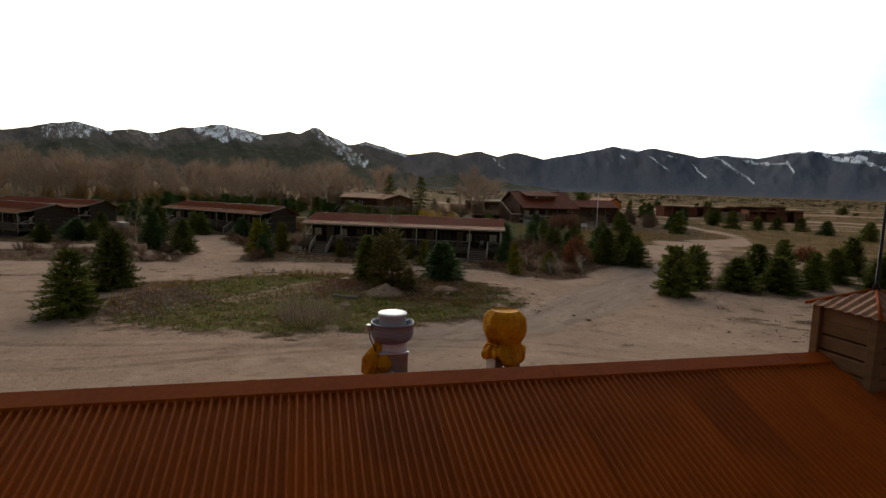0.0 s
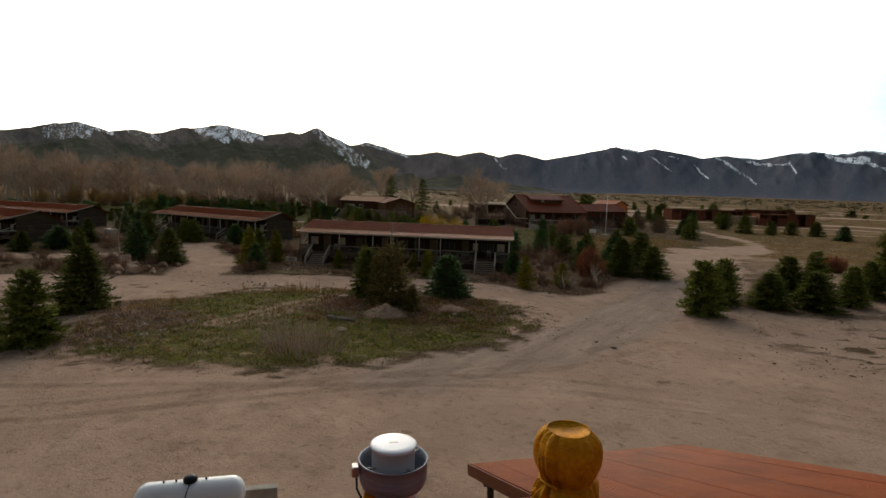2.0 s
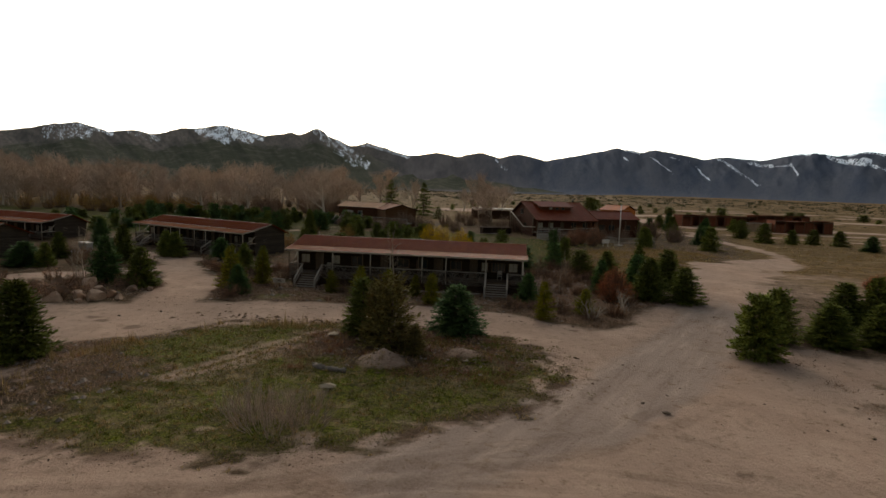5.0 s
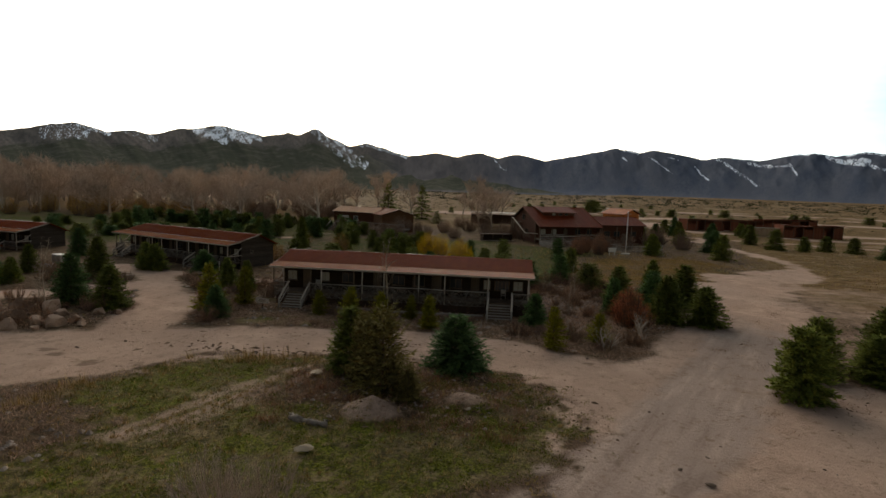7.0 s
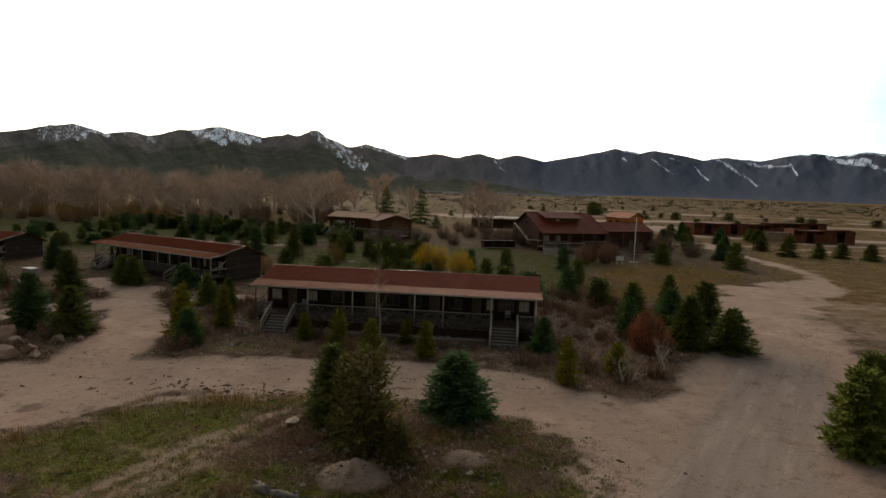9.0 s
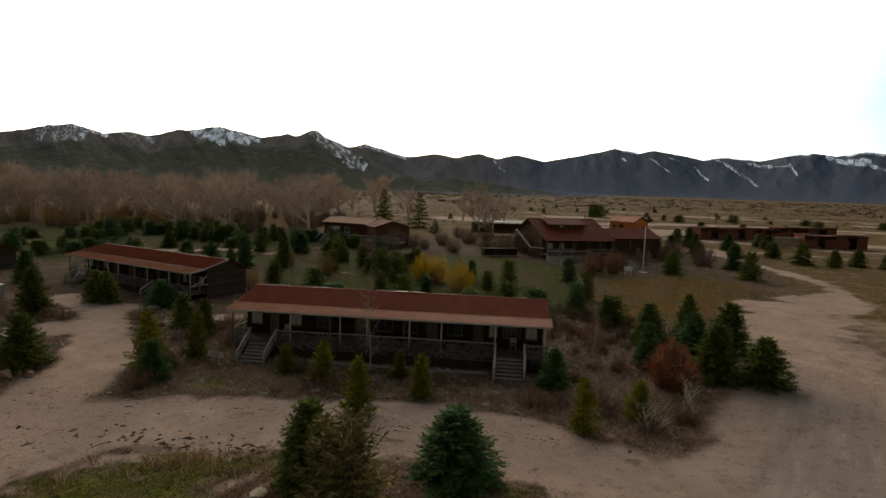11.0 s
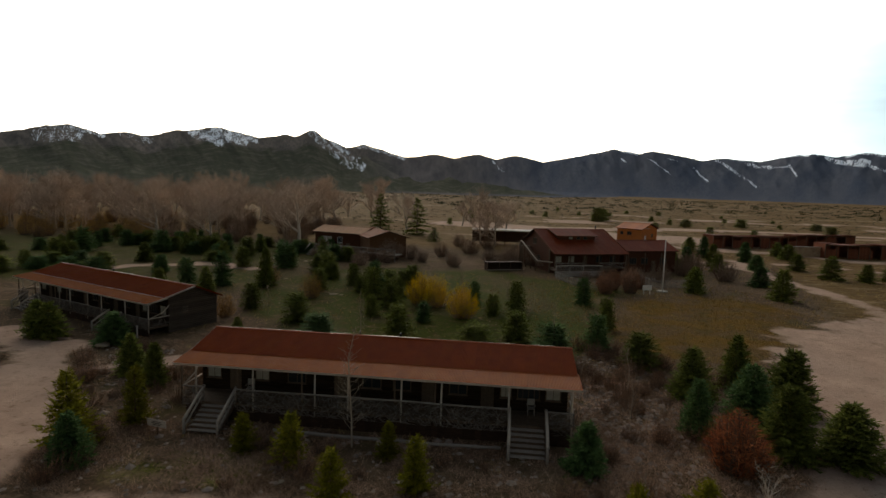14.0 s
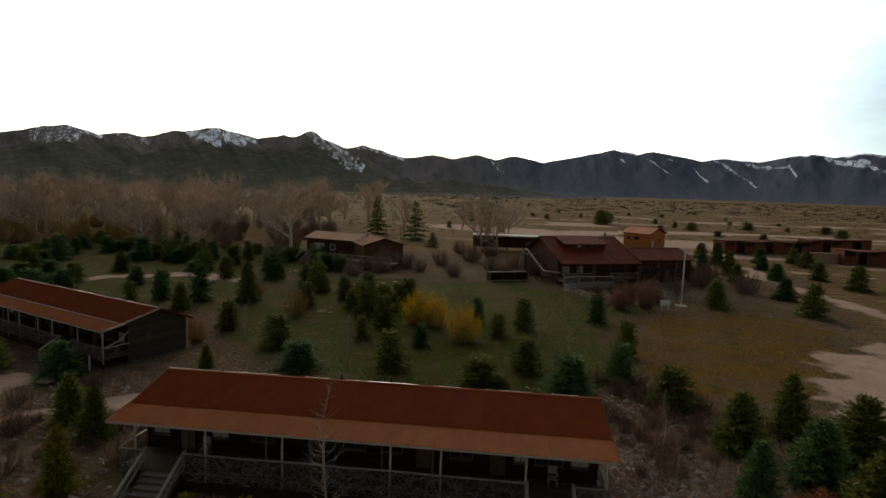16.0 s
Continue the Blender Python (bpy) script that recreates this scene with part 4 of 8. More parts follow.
def window(parent, m, x0, x1, z0, z1, curtain=True, bars=1, frame_mat=None):
    """A wooden window set into a wall: frame, panes, muntins, sill and a pale curtain behind."""
    fm = frame_mat or M_WOOD
    bm = bmesh.new()
    w = 0.07
    box(bm, x0, x1, -0.02, 0.09, z1 - w, z1)
    box(bm, x0, x1, -0.02, 0.09, z0, z0 + w)
    box(bm, x0, x0 + w, -0.02, 0.09, z0 + w, z1 - w)
    box(bm, x1 - w, x1, -0.02, 0.09, z0 + w, z1 - w)
    fr = part("window", bm, fm, parent, "small wooden window")
    fr.matrix_basis = m
    part("sill", boxed(x0 - 0.06, x1 + 0.06, -0.09, -0.021, z0 - 0.04, z0), fm, fr)
    part("pane", boxed(x0 + w, x1 - w, 0.03, 0.038, z0 + w, z1 - w), M_GLASS, fr)
    for i in range(bars):
        x = x0 + (x1 - x0) * (i + 1) / (bars + 1)
        part("muntin", boxed(x - 0.018, x + 0.018, 0.0, 0.029, z0 + w, z1 - w), fm, fr)
    if curtain:
        v, f = [], []
        n = 16
        for i in range(n + 1):
            x = x0 + w + (x1 - x0 - 2 * w) * i / n
            for z in (z0 + w + 0.02, z1 - w):
                v.append((x, 0.012 + 0.006 * math.sin(i * 1.9), z))
        f = [(2 * i, 2 * i + 2, 2 * i + 3, 2 * i + 1) for i in range(n)]
        part("curtain", mesh_of("curtain", v, f, M_CURTAIN, True), M_CURTAIN, fr, "pale drawn curtain")
    return fr


def door(parent, m, x0, x1, z0, z1, material=None):
    material = material or M_WOOD
    d = part("door", boxed(x0, x1, 0.0, 0.06, z0, z1), material or M_CEDAR, parent, "plain wooden plank door")
    d.matrix_basis = m
    for i in range(3):
        q = x0 + (x1 - x0) * (i + 0.5) / 3
        part("plank", boxed(q - 0.13, q + 0.13, -0.02, -0.001, z0 + 0.08, z1 - 0.08, 0.006), material or M_CEDAR, d)
    v, f = [], []
    tube_raw([(x1 - 0.09, -0.02, z0 + 1.0), (x1 - 0.09, -0.08, z0 + 1.0), (x1 - 0.09, -0.08, z0 + 1.12), (x1 - 0.09, -0.02, z0 + 1.12)], [0.012] * 4, 6, v, f)
    part("handle", mesh_of("handle", v, f, M_BLACK), M_BLACK, d)
    return d


def branch_tangle(rng, spans, z0, z1, y, count, spread=0.12):
    """Crooked dead branches woven into a railing."""
    v, f = [], []
    for x0, x1 in spans:
        for _ in range(int(count * (x1 - x0))):
            x = rng.uniform(x0, x1)
            a = rng.uniform(-1.2, 1.2)
            z = rng.uniform(z0, z1)
            pts, r = [], rng.uniform(0.009, 0.03)
            for k in range(4):
                pts.append((min(max(x, x0), x1), y + rng.uniform(-spread, spread), min(max(z, z0), z1)))
                x += math.cos(a) * 0.3 * rng.choice((1, 1, -1))
                z += math.sin(a) * 0.3
                a += rng.uniform(-0.7, 0.7)
            tube_raw(pts, [r, r * 0.9, r * 0.7, r * 0.4], 3, v, f, False)
    return v, f


def stair(parent, x0, x1, y0, z_top, z_ground, rails=(True, True)):
    """Wooden steps that fall towards -y from the porch's edge."""
    n = max(2, round((z_top - z_ground) / 0.185))
    rise, run = (z_top - z_ground) / n, 0.35
    st = part("stair", boxed(x0, x0 + 0.06, y0 - 0.02, y0, z_top - 0.3, z_top - 0.05), M_WOOD, parent, "weathered wooden steps with pole handrails")
    for i in range(1, n):
        z, y = z_top - rise * i, y0 - run * i
        part("tread", boxed(x0 + 0.02, x1 - 0.02, y, y + run + 0.03, z - 0.05, z, 0.01), M_GREYWOOD, st)
        part("riser", boxed(x0 + 0.06, x1 - 0.06, y + run - 0.02, y + run + 0.0, z - 0.045 + 0.04, z + rise - 0.052), M_WOOD, st)
    yb = y0 - run * n
    for x in (x0, x1 - 0.07):
        v = [(x, y0, z_top - 0.06), (x, yb + 0.1, z_ground + 0.02), (x, yb + 0.4, z_ground - 0.1), (x, y0, z_top - 0.38)]
        v += [(a + 0.07, b, c) for a, b, c in v]
        part("stringer", mesh_of("stringer", v, [(3, 2, 1, 0), (4, 5, 6, 7), (0, 1, 5, 4), (1, 2, 6, 5), (2, 3, 7, 6), (3, 0, 4, 7)], M_WOOD), M_WOOD, st)
    for x, on in ((x0 - 0.06, rails[0]), (x1 + 0.06, rails[1])):
        if not on:
            continue
        tube("handrail", [(x, y0 + 0.25, z_top + 1.0), (x + 0.02, (y0 + yb) / 2, (z_top + z_ground) / 2 + 0.93), (x, yb + 0.15, z_ground + 0.98)], [0.105, 0.1, 0.105], M_PALEPOST, st)
        tube("lower_rail", [(x, y0 + 0.1, z_top + 0.45), (x, yb + 0.15, z_ground + 0.45)], [0.06, 0.06], M_GREYWOOD, st)
        tube("newel", [(x, yb + 0.15, z_ground - 0.15), (x, yb + 0.15, z_ground + 1.06)], [0.1, 0.09], M_GREYWOOD, st)
        tube("newel", [(x, y0 + 0.1, z_top - 0.3), (x, y0 + 0.1, z_top + 1.08)], [0.07, 0.06], M_GREYWOOD, st)
        v, f = branch_tangle(random.Random(int(x * 100)), [(0.15, 2.0)], 0.0, 0.75, 0.0, 7, 0.04)
        sl = (z_ground - z_top) / (yb - y0)
        vv = [(x + b, y0 - a, z_top - sl * a + c + 0.1) for a, b, c in v]
        part("branch_infill", mesh_of("branch_infill", vv, f, M_BRANCH), M_BRANCH, st, "woven dry branches", kind="stuff")
    return st


RIDGE_Y, RIDGE_Z, FOLD_Y, FOLD_Z, EAVE_Z, FLOOR = 5.6, 4.32, 2.05, 3.52, 3.2, 0.57


def cabin(m, stairs, label, ground=-0.78, seed=1, windows=True):
    """A long guest cabin: log walls, raised porch on poles, two-pitch corrugated roof. Local y = 0 is the porch eave."""
    rng = random.Random(seed)
    c = thing("guest_cabin", label, "cabin", m, "guest cabins")
    H = 13.5
    # walls
    wx, wy, wb = 12.9, 2.7, 8.6
    doors = [(-10.9, -10.0), (-3.2, -2.3), (3.0, 3.9), (7.1, 8.0)]
    wins = [(-12.6, -11.5, True), (-9.0, -7.9, True), (-6.6, -5.2, False), (-1.2, 0.2, False), (1.0, 2.3, False), (4.9, 6.2, False), (8.4, 9.2, True), (9.55, 11.1, False), (11.45, 12.5, True)]
    holes = [(a, b, FLOOR, FLOOR + 2.03) for a, b in doors] + [(a, b, 1.35, 2.45) for a, b, _ in wins]
    front = Matrix.Translation((0, wy, 0))
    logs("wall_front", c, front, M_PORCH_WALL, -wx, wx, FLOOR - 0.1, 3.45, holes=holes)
    for a, b in doors:
        door(c, front @ Matrix.Translation((0, 0.05, 0)), a + 0.01, b - 0.01, FLOOR + 0.01, FLOOR + 2.02)
    for a, b, cur in wins:
        window(c, front @ Matrix.Translation((0, 0.03, 0)), a + 0.01, b - 0.01, 1.36, 2.44, cur, 3 if b - a > 1.45 else 1)
    logs("wall_back", c, Matrix.Translation((0, wb, 0)) @ Matrix.Rotation(math.pi, 4, "Z"), M_WOOD_DARK, -wx, wx, ground, 2.85)

    def gable_run(z):
        a = wy if z < 3.5 else wy + (z - 3.5) / (RIDGE_Z - FOLD_Z) * (RIDGE_Y - FOLD_Y)
        b = wb if z < 2.9 else wb - (z - 2.9) / 0.445
        return min(a, RIDGE_Y - 0.05), max(b, RIDGE_Y + 0.05)
    side = Matrix(((0, -1, 0, wx), (1, 0, 0, 0), (0, 0, 1, 0), (0, 0, 0, 1)))
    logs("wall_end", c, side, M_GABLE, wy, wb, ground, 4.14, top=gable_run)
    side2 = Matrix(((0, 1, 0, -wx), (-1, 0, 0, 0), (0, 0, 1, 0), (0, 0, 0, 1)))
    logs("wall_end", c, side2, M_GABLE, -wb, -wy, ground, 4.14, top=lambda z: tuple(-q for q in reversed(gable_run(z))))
    window(c, side @ Matrix.Translation((0, -0.02, 0)), 4.3, 5.0, 1.5, 2.2, True, 0)
    # porch
    pf = part("porch_floor", boxed(-wx, wx, 0.3, wy, FLOOR - 0.16, FLOOR - 0.045), M_WOOD, c)
    me = mesh_of("plank", *[list(q) for q in ([(-wx, -0.068, -0.04), (wx, -0.068, -0.04), (wx, 0.068, -0.04), (-wx, 0.068, -0.04), (-wx, -0.068, 0), (wx, -0.068, 0), (wx, 0.068, 0), (-wx, 0.068, 0)], [(3, 2, 1, 0), (4, 5, 6, 7), (0, 1, 5, 4), (1, 2, 6, 5), (2, 3, 7, 6), (3, 0, 4, 7)])], M_WOOD)
    for i in range(16):
        part("plank", me, M_WOOD, pf).location = (0, 0.3 + 0.15 * i + 0.075, FLOOR)
    sk = part("porch_skirt", boxed(-wx, wx, 0.42, 0.48, ground, FLOOR - 0.17), M_WOOD_DARK, c, "dark board skirting")
    for i in range(64):
        x = -wx + 0.2 + i * 0.404
        part("board", boxed(x - 0.19, x + 0.19, 0.395, 0.419, ground, FLOOR - 0.18), M_WOOD_DARK, sk) if i == 0 else None
        if i:
            o = part("board", sk.children[0].data, M_WOOD_DARK, sk)
            o.location = (i * 0.404, rng.uniform(-0.008, 0.0), rng.uniform(-0.03, 0))
    beam = part("eave_beam", boxed(-13.2, 13.2, 0.36, 0.52, EAVE_Z - 0.22, EAVE_Z - 0.05, 0.02), M_GREYWOOD, c)
    pale = [-12.15, -8.1, -3.8, -1.55, 2.02, 4.66, 9.0, 12.95]
    dark = [-13.15, -9.2, -4.7, -2.2, 1.58, 4.24]
    for x in pale + dark:
        tube("porch_post", [(x, 0.44, FLOOR - 0.5), (x + rng.uniform(-0.02, 0.02), 0.44, 1.9), (x, 0.44, EAVE_Z - 0.2)], [0.07, 0.062, 0.06], M_PALEPOST if x in pale else M_WOOD, c, 8)
    gaps = sorted((a - 0.1, b + 0.1) for a, b in stairs)
    spans, at = [], -13.1
    for a, b in gaps:
        spans.append((at, a))
        at = b
    spans.append((at, 13.1))
    for a, b in spans:
        n = max(1, int((b - a) / 4.5))
        pts = [(a + (b - a) * i / (2 * n), 0.36 + rng.uniform(-0.02, 0.02), 1.54 + rng.uniform(-0.025, 0.025)) for i in range(2 * n + 1)]
        tube("top_rail", pts, [0.055 + rng.uniform(-0.008, 0.008) for _ in pts], M_GREYWOOD, c, 7)
        tube("bottom_rail", [(x, y, 0.68) for x, y, z in pts], [0.045] * len(pts), M_WOOD, c, 6)
    v, f = branch_tangle(rng, spans, ground + 0.85, 1.56, 0.27, 46, 0.1)
    part("branch_railing", mesh_of("branch_railing", v, f, M_BRANCH), M_BRANCH, c, "tangled dry branches filling the porch railing", kind="stuff")
    for x in (-13.05, 13.05):
        tube("end_rail", [(x, 0.4, 1.53), (x, 1.5, 1.55), (x, wy, 1.53)], [0.05] * 3, M_PALEPOST, c, 7)
        v, f = branch_tangle(rng, [(0.5, wy - 0.1)], 0.62, 1.5, 0.0, 14)
        part("end_infill", mesh_of("end_infill", [(x + b, a, z) for a, b, z in v], f, M_BRANCH), M_BRANCH, c, kind="stuff")
        tube("brace", [(x, 0.5, 1.56), (x, 1.9, 1.95), (x, wy - 0.05, 2.6)], [0.045] * 3, M_PALEPOST, c, 7)
    for a, b in stairs:
        stair(c, a, b, 0.3, FLOOR, ground + 0.02)
    # roof
    ang_up, ang_low = math.atan2(RIDGE_Z - FOLD_Z, RIDGE_Y - FOLD_Y), math.atan2(FOLD_Z - EAVE_Z - 0.06, FOLD_Y)
    len_up, len_low = math.hypot(RIDGE_Z - FOLD_Z, RIDGE_Y - FOLD_Y), math.hypot(FOLD_Z - EAVE_Z, FOLD_Y) + 0.05
    hu, ang_back, len_back = H - 0.12, math.radians(24), 3.85
    m_up, m_low, m_back = slope(hu, RIDGE_Y, RIDGE_Z, ang_up), slope(H, FOLD_Y + 0.18, FOLD_Z - 0.02, ang_low), slope(hu, RIDGE_Y, RIDGE_Z, ang_back, True)
    r1 = deck(c, m_up, 2 * hu, len_up + 0.12, M_WOOD_DARK, "roof_upper")
    r2 = deck(c, m_low, 2 * H, len_low + 0.1, M_WOOD_DARK, "roof_porch")
    r3 = deck(c, m_back, 2 * hu, len_back, M_WOOD_DARK, "roof_back")
    ident = Matrix.Identity(4)
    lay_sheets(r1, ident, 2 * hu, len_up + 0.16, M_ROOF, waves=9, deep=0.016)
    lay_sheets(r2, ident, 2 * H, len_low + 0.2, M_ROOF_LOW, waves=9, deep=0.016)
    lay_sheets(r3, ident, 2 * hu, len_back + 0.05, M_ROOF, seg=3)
    rc = part("ridge_cap", cap_mesh("ridge_cap", -hu - 0.03, hu + 0.03, RIDGE_Y, RIDGE_Z + 0.05, ang_up, ang_back, 0.17, 0.012, M_CAP), M_CAP, c, "red ridge flashing")
    part("worn_edge", boxed(-0.4, 2.4, -0.09, 0.03, 0, 0.02, m=Matrix.Translation((0, RIDGE_Y - 0.02, RIDGE_Z + 0.055))), M_BARE, rc, "pale strip of bare metal")
    x = -hu
    while x < hu - 1:                                   # a thin pale line where the paint has worn off the fold
        w = rng.uniform(1.5, 4.5)
        part("worn_edge", boxed(x, min(x + w, hu), -0.02, 0.015, 0, 0.008, m=Matrix.Translation((0, RIDGE_Y, RIDGE_Z + 0.05))), M_BARE, rc)
        x += w + rng.uniform(0.3, 1.5)
    for s in (-1, 1):
        for nm, mm, ln, hh in (("rake_trim", m_up, len_up + 0.14, hu), ("rake_trim", m_low, len_low + 0.18, H), ("rake_trim", m_back, len_back, hu)):
            q = 0.0 if s < 0 else 2 * hh
            o = part(nm, boxed(q - 0.014, q + 0.014, 0, ln, -0.12, 0.035), M_BARE if (s > 0 or seed != 1) and mm is not m_back else M_ROOF, c)
            o.matrix_basis = mm
    o = part("eave_trim", boxed(0, 2 * H, len_low + 0.15, len_low + 0.18, -0.13, 0.004), M_PALEPOST, c)
    o.matrix_basis = m_low
    if seed != 1:
        o = part("fold_edge", boxed(0, 2 * hu, len_up + 0.14, len_up + 0.165, 0.02, 0.04), M_BARE, c, "pale worn edge of the upper roof")
        o.matrix_basis = m_up
    for x in (-2.2, 0.9):
        tube("vent_pipe", [(x, RIDGE_Y + 0.25, RIDGE_Z - 0.1), (x, RIDGE_Y + 0.25, RIDGE_Z + 0.28)], [0.05, 0.05], M_BLACK, c)
    return c


def add_chair(x, y, z, rz, label):
    ch = thing("porch_chair", label, "chair", pose(x, y, z, 0, 0, rz))
    part("seat", boxed(-0.25, 0.25, -0.24, 0.24, 0.42, 0.46, 0.008), M_GREYWOOD, ch)
    part("backrest", boxed(-0.25, 0.25, 0.21, 0.25, 0.55, 1.0, 0.008), M_GREYWOOD, ch)
    for sx in (-1, 1):
        for sy in (-1, 1):
            part("leg", boxed(sx * 0.22 - 0.025, sx * 0.22 + 0.025, sy * 0.22 - 0.025, sy * 0.22 + 0.025, 0, 0.42 if sy < 0 else 1.0), M_GREYWOOD, ch)
        part("armrest", boxed(sx * 0.26 - 0.04, sx * 0.26 + 0.04, -0.24, 0.2, 0.64, 0.67, 0.006), M_GREYWOOD, ch)


cabin(Matrix.Identity(4), [(-11.55, -9.4), (9.1, 11.3)], "long dark log cabin with red corrugated roof and twig porch railing", -0.78, 1)
cabin(pose(-39.15, 22.15, -0.2, 0, 0, -23.2), [(-11.0, -8.9), (6.0, 8.1)], "dark log cabin with red metal roof and a porch", -0.4, 2)
cabin(pose(-79.5, 28.0, -0.7, 0, 0, -12), [(-3, -0.9), (8, 10.1)], "far log cabin with red metal roof among bare trees", 0.1, 3)
cabin(pose(-69.6, 6.3, -0.35, 0, 0, -20), [(-9, -6.9), (3, 5.1)], "log cabin with red metal roof beside the sandy drive", -0.3, 4)
add_chair(10.5, 2.15, FLOOR, 0, "grey wooden porch chair beside the cabin steps")
add_chair(-9.1, 2.2, FLOOR, 10, "grey wooden armchair on the cabin porch")


# ---------------------------------------------------------------- the restaurant whose roof the flight starts over
def restaurant():
    r = thing("restaurant", "building with a steep red-brown corrugated roof and log walls", "building", pose(14.7, -66.2, 0, 0, 0, 20.5))
    Z0, k = 6.8, 0.36
    ang = math.atan(k)
    L, R, EX = -13.0, 8.2, 1.9
    far1, far2, near = 8.2 / math.cos(ang), 12.42 / math.cos(ang), 9.0 / math.cos(ang)

    def fr(x_left, back):
        m = slope(0, 0, Z0, ang, back)
        return Matrix.Translation((x_left, 0, 0)) @ m
    cov = 0.66
    a1 = deck(r, fr(L, True), EX - L, far1, M_WOOD, "roof_slope")
    lay_sheets(a1, Matrix.Identity(4), EX - L, far1 + 0.05, M_ROOF_NEAR, cov, 9, 8, deep=0.02)
    a2 = deck(r, fr(EX, True), R - EX, far2, M_WOOD, "roof_extension")
    lay_sheets(a2, Matrix.Identity(4), R - EX, far2 + 0.05, M_ROOF_NEAR, cov, 9, 8, deep=0.02)
    a3 = deck(r, fr(R, False), R - L, near, M_WOOD, "roof_rear_slope")
    lay_sheets(a3, Matrix.Identity(4), R - L, near + 0.05, M_ROOF_NEAR, cov, 9, 8, deep=0.02)
    cap = part("ridge_cap", cap_mesh("ridge_cap", L, R, 0, Z0 + 0.06, ang, ang, 0.2, 0.04, M_CAP), M_CAP, r, "folded red ridge flashing")
    for x in np.arange(L + 0.4, R, 3.05):
        bm = bmesh.new()
        for s in (-1, 1):
            box(bm, x, x + 0.09, min(0, s * 0.205), max(0, s * 0.205), 0.008, 0.013, m=Matrix.Translation((0, 0, Z0 + 0.05)) @ Matrix.Rotation(-s * ang, 4, "X"))
        part("lap_joint", bm, M_CAP, cap)
    v, f = [], []
    rng = random.Random(5)
    screws = bmesh.new()
    for x in np.arange(L + 0.15, R, 0.4):
        bmesh.ops.create_cone(screws, cap_ends=True, segments=6, radius1=0.012, radius2=0.008, depth=0.012, matrix=Matrix.Translation((x, 0.16, Z0 + 0.05 - 0.16 * k + 0.018)))
    part("cap_screw", screws, M_GALV, r, kind="stuff")
    # walls
    for nm, x0, x1, y0, y1 in (("wall_far", L + 0.5, R - 0.5, 7.4, 7.6), ("wall_rear", L + 0.5, R - 0.5, -8.6, -8.4)):
        part(nm, boxed(x0, x1, y0, y1, -1.3, Z0 - k * 7.4 - 0.25), M_WOOD_DARK, r)
    for x in (L + 0.5, R - 0.7):
        v = [(x, -8.4, -1.3), (x, 7.4, -1.3), (x, 7.4, Z0 - k * 7.4 - 0.12), (x, 0, Z0 - 0.12), (x, -8.4, Z0 - k * 8.4 - 0.12)]
        v += [(a + 0.2, b, c) for a, b, c in v]
        part("wall_end", mesh_of("wall_end", v, [(0, 1, 2, 3, 4), (9, 8, 7, 6, 5)] + [(i, 5 + i, 5 + (i + 1) % 5, (i + 1) % 5) for i in range(5)], M_WOOD_DARK), M_WOOD_DARK, r)
    # extension: barge board, beam, posts
    o = part("barge_board", boxed(EX - 0.045, EX - 0.002, far1 - 0.2, far2 + 0.06, -0.24, 0.03), M_CEDAR, r)
    o.matrix_basis = Matrix.Translation((0, 0, 0)) @ slope(0, 0, Z0, ang, True)
    o = part("barge_board", boxed(R + 0.002, R + 0.045, -0.1, far2 + 0.06, -0.2, 0.02), M_CEDAR, r)
    o.matrix_basis = slope(0, 0, Z0, ang, True)
    o = part("eave_board", boxed(EX, R, far2 + 0.02, far2 + 0.05, -0.2, -0.01), M_CEDAR, r)
    o.matrix_basis = slope(0, 0, Z0, ang, True)
    o = part("eave_board", boxed(L, EX - 0.05, far1 + 0.02, far1 + 0.05, -0.2, -0.01), M_CEDAR, r)
    o.matrix_basis = slope(0, 0, Z0, ang, True)
    zb = Z0 - k * 11.6 - 0.1
    part("porch_beam", boxed(EX + 0.1, R - 0.1, 11.5, 11.7, zb - 0.3, zb - 0.06, 0.02), M_WOOD, r)
    for x in (EX + 0.3, 4.0, 6.1, R - 0.3):
        tube("porch_post", [(x, 11.6, -1.3), (x, 11.6, zb - 0.3)], [0.1, 0.09], M_WOOD, r)
    return r


restaurant()
REST = pose(14.7, -66.2, 0, 0, 0, 20.5)


def roof_z(y):
    return 6.8 - 0.36 * abs(y) + 0.03


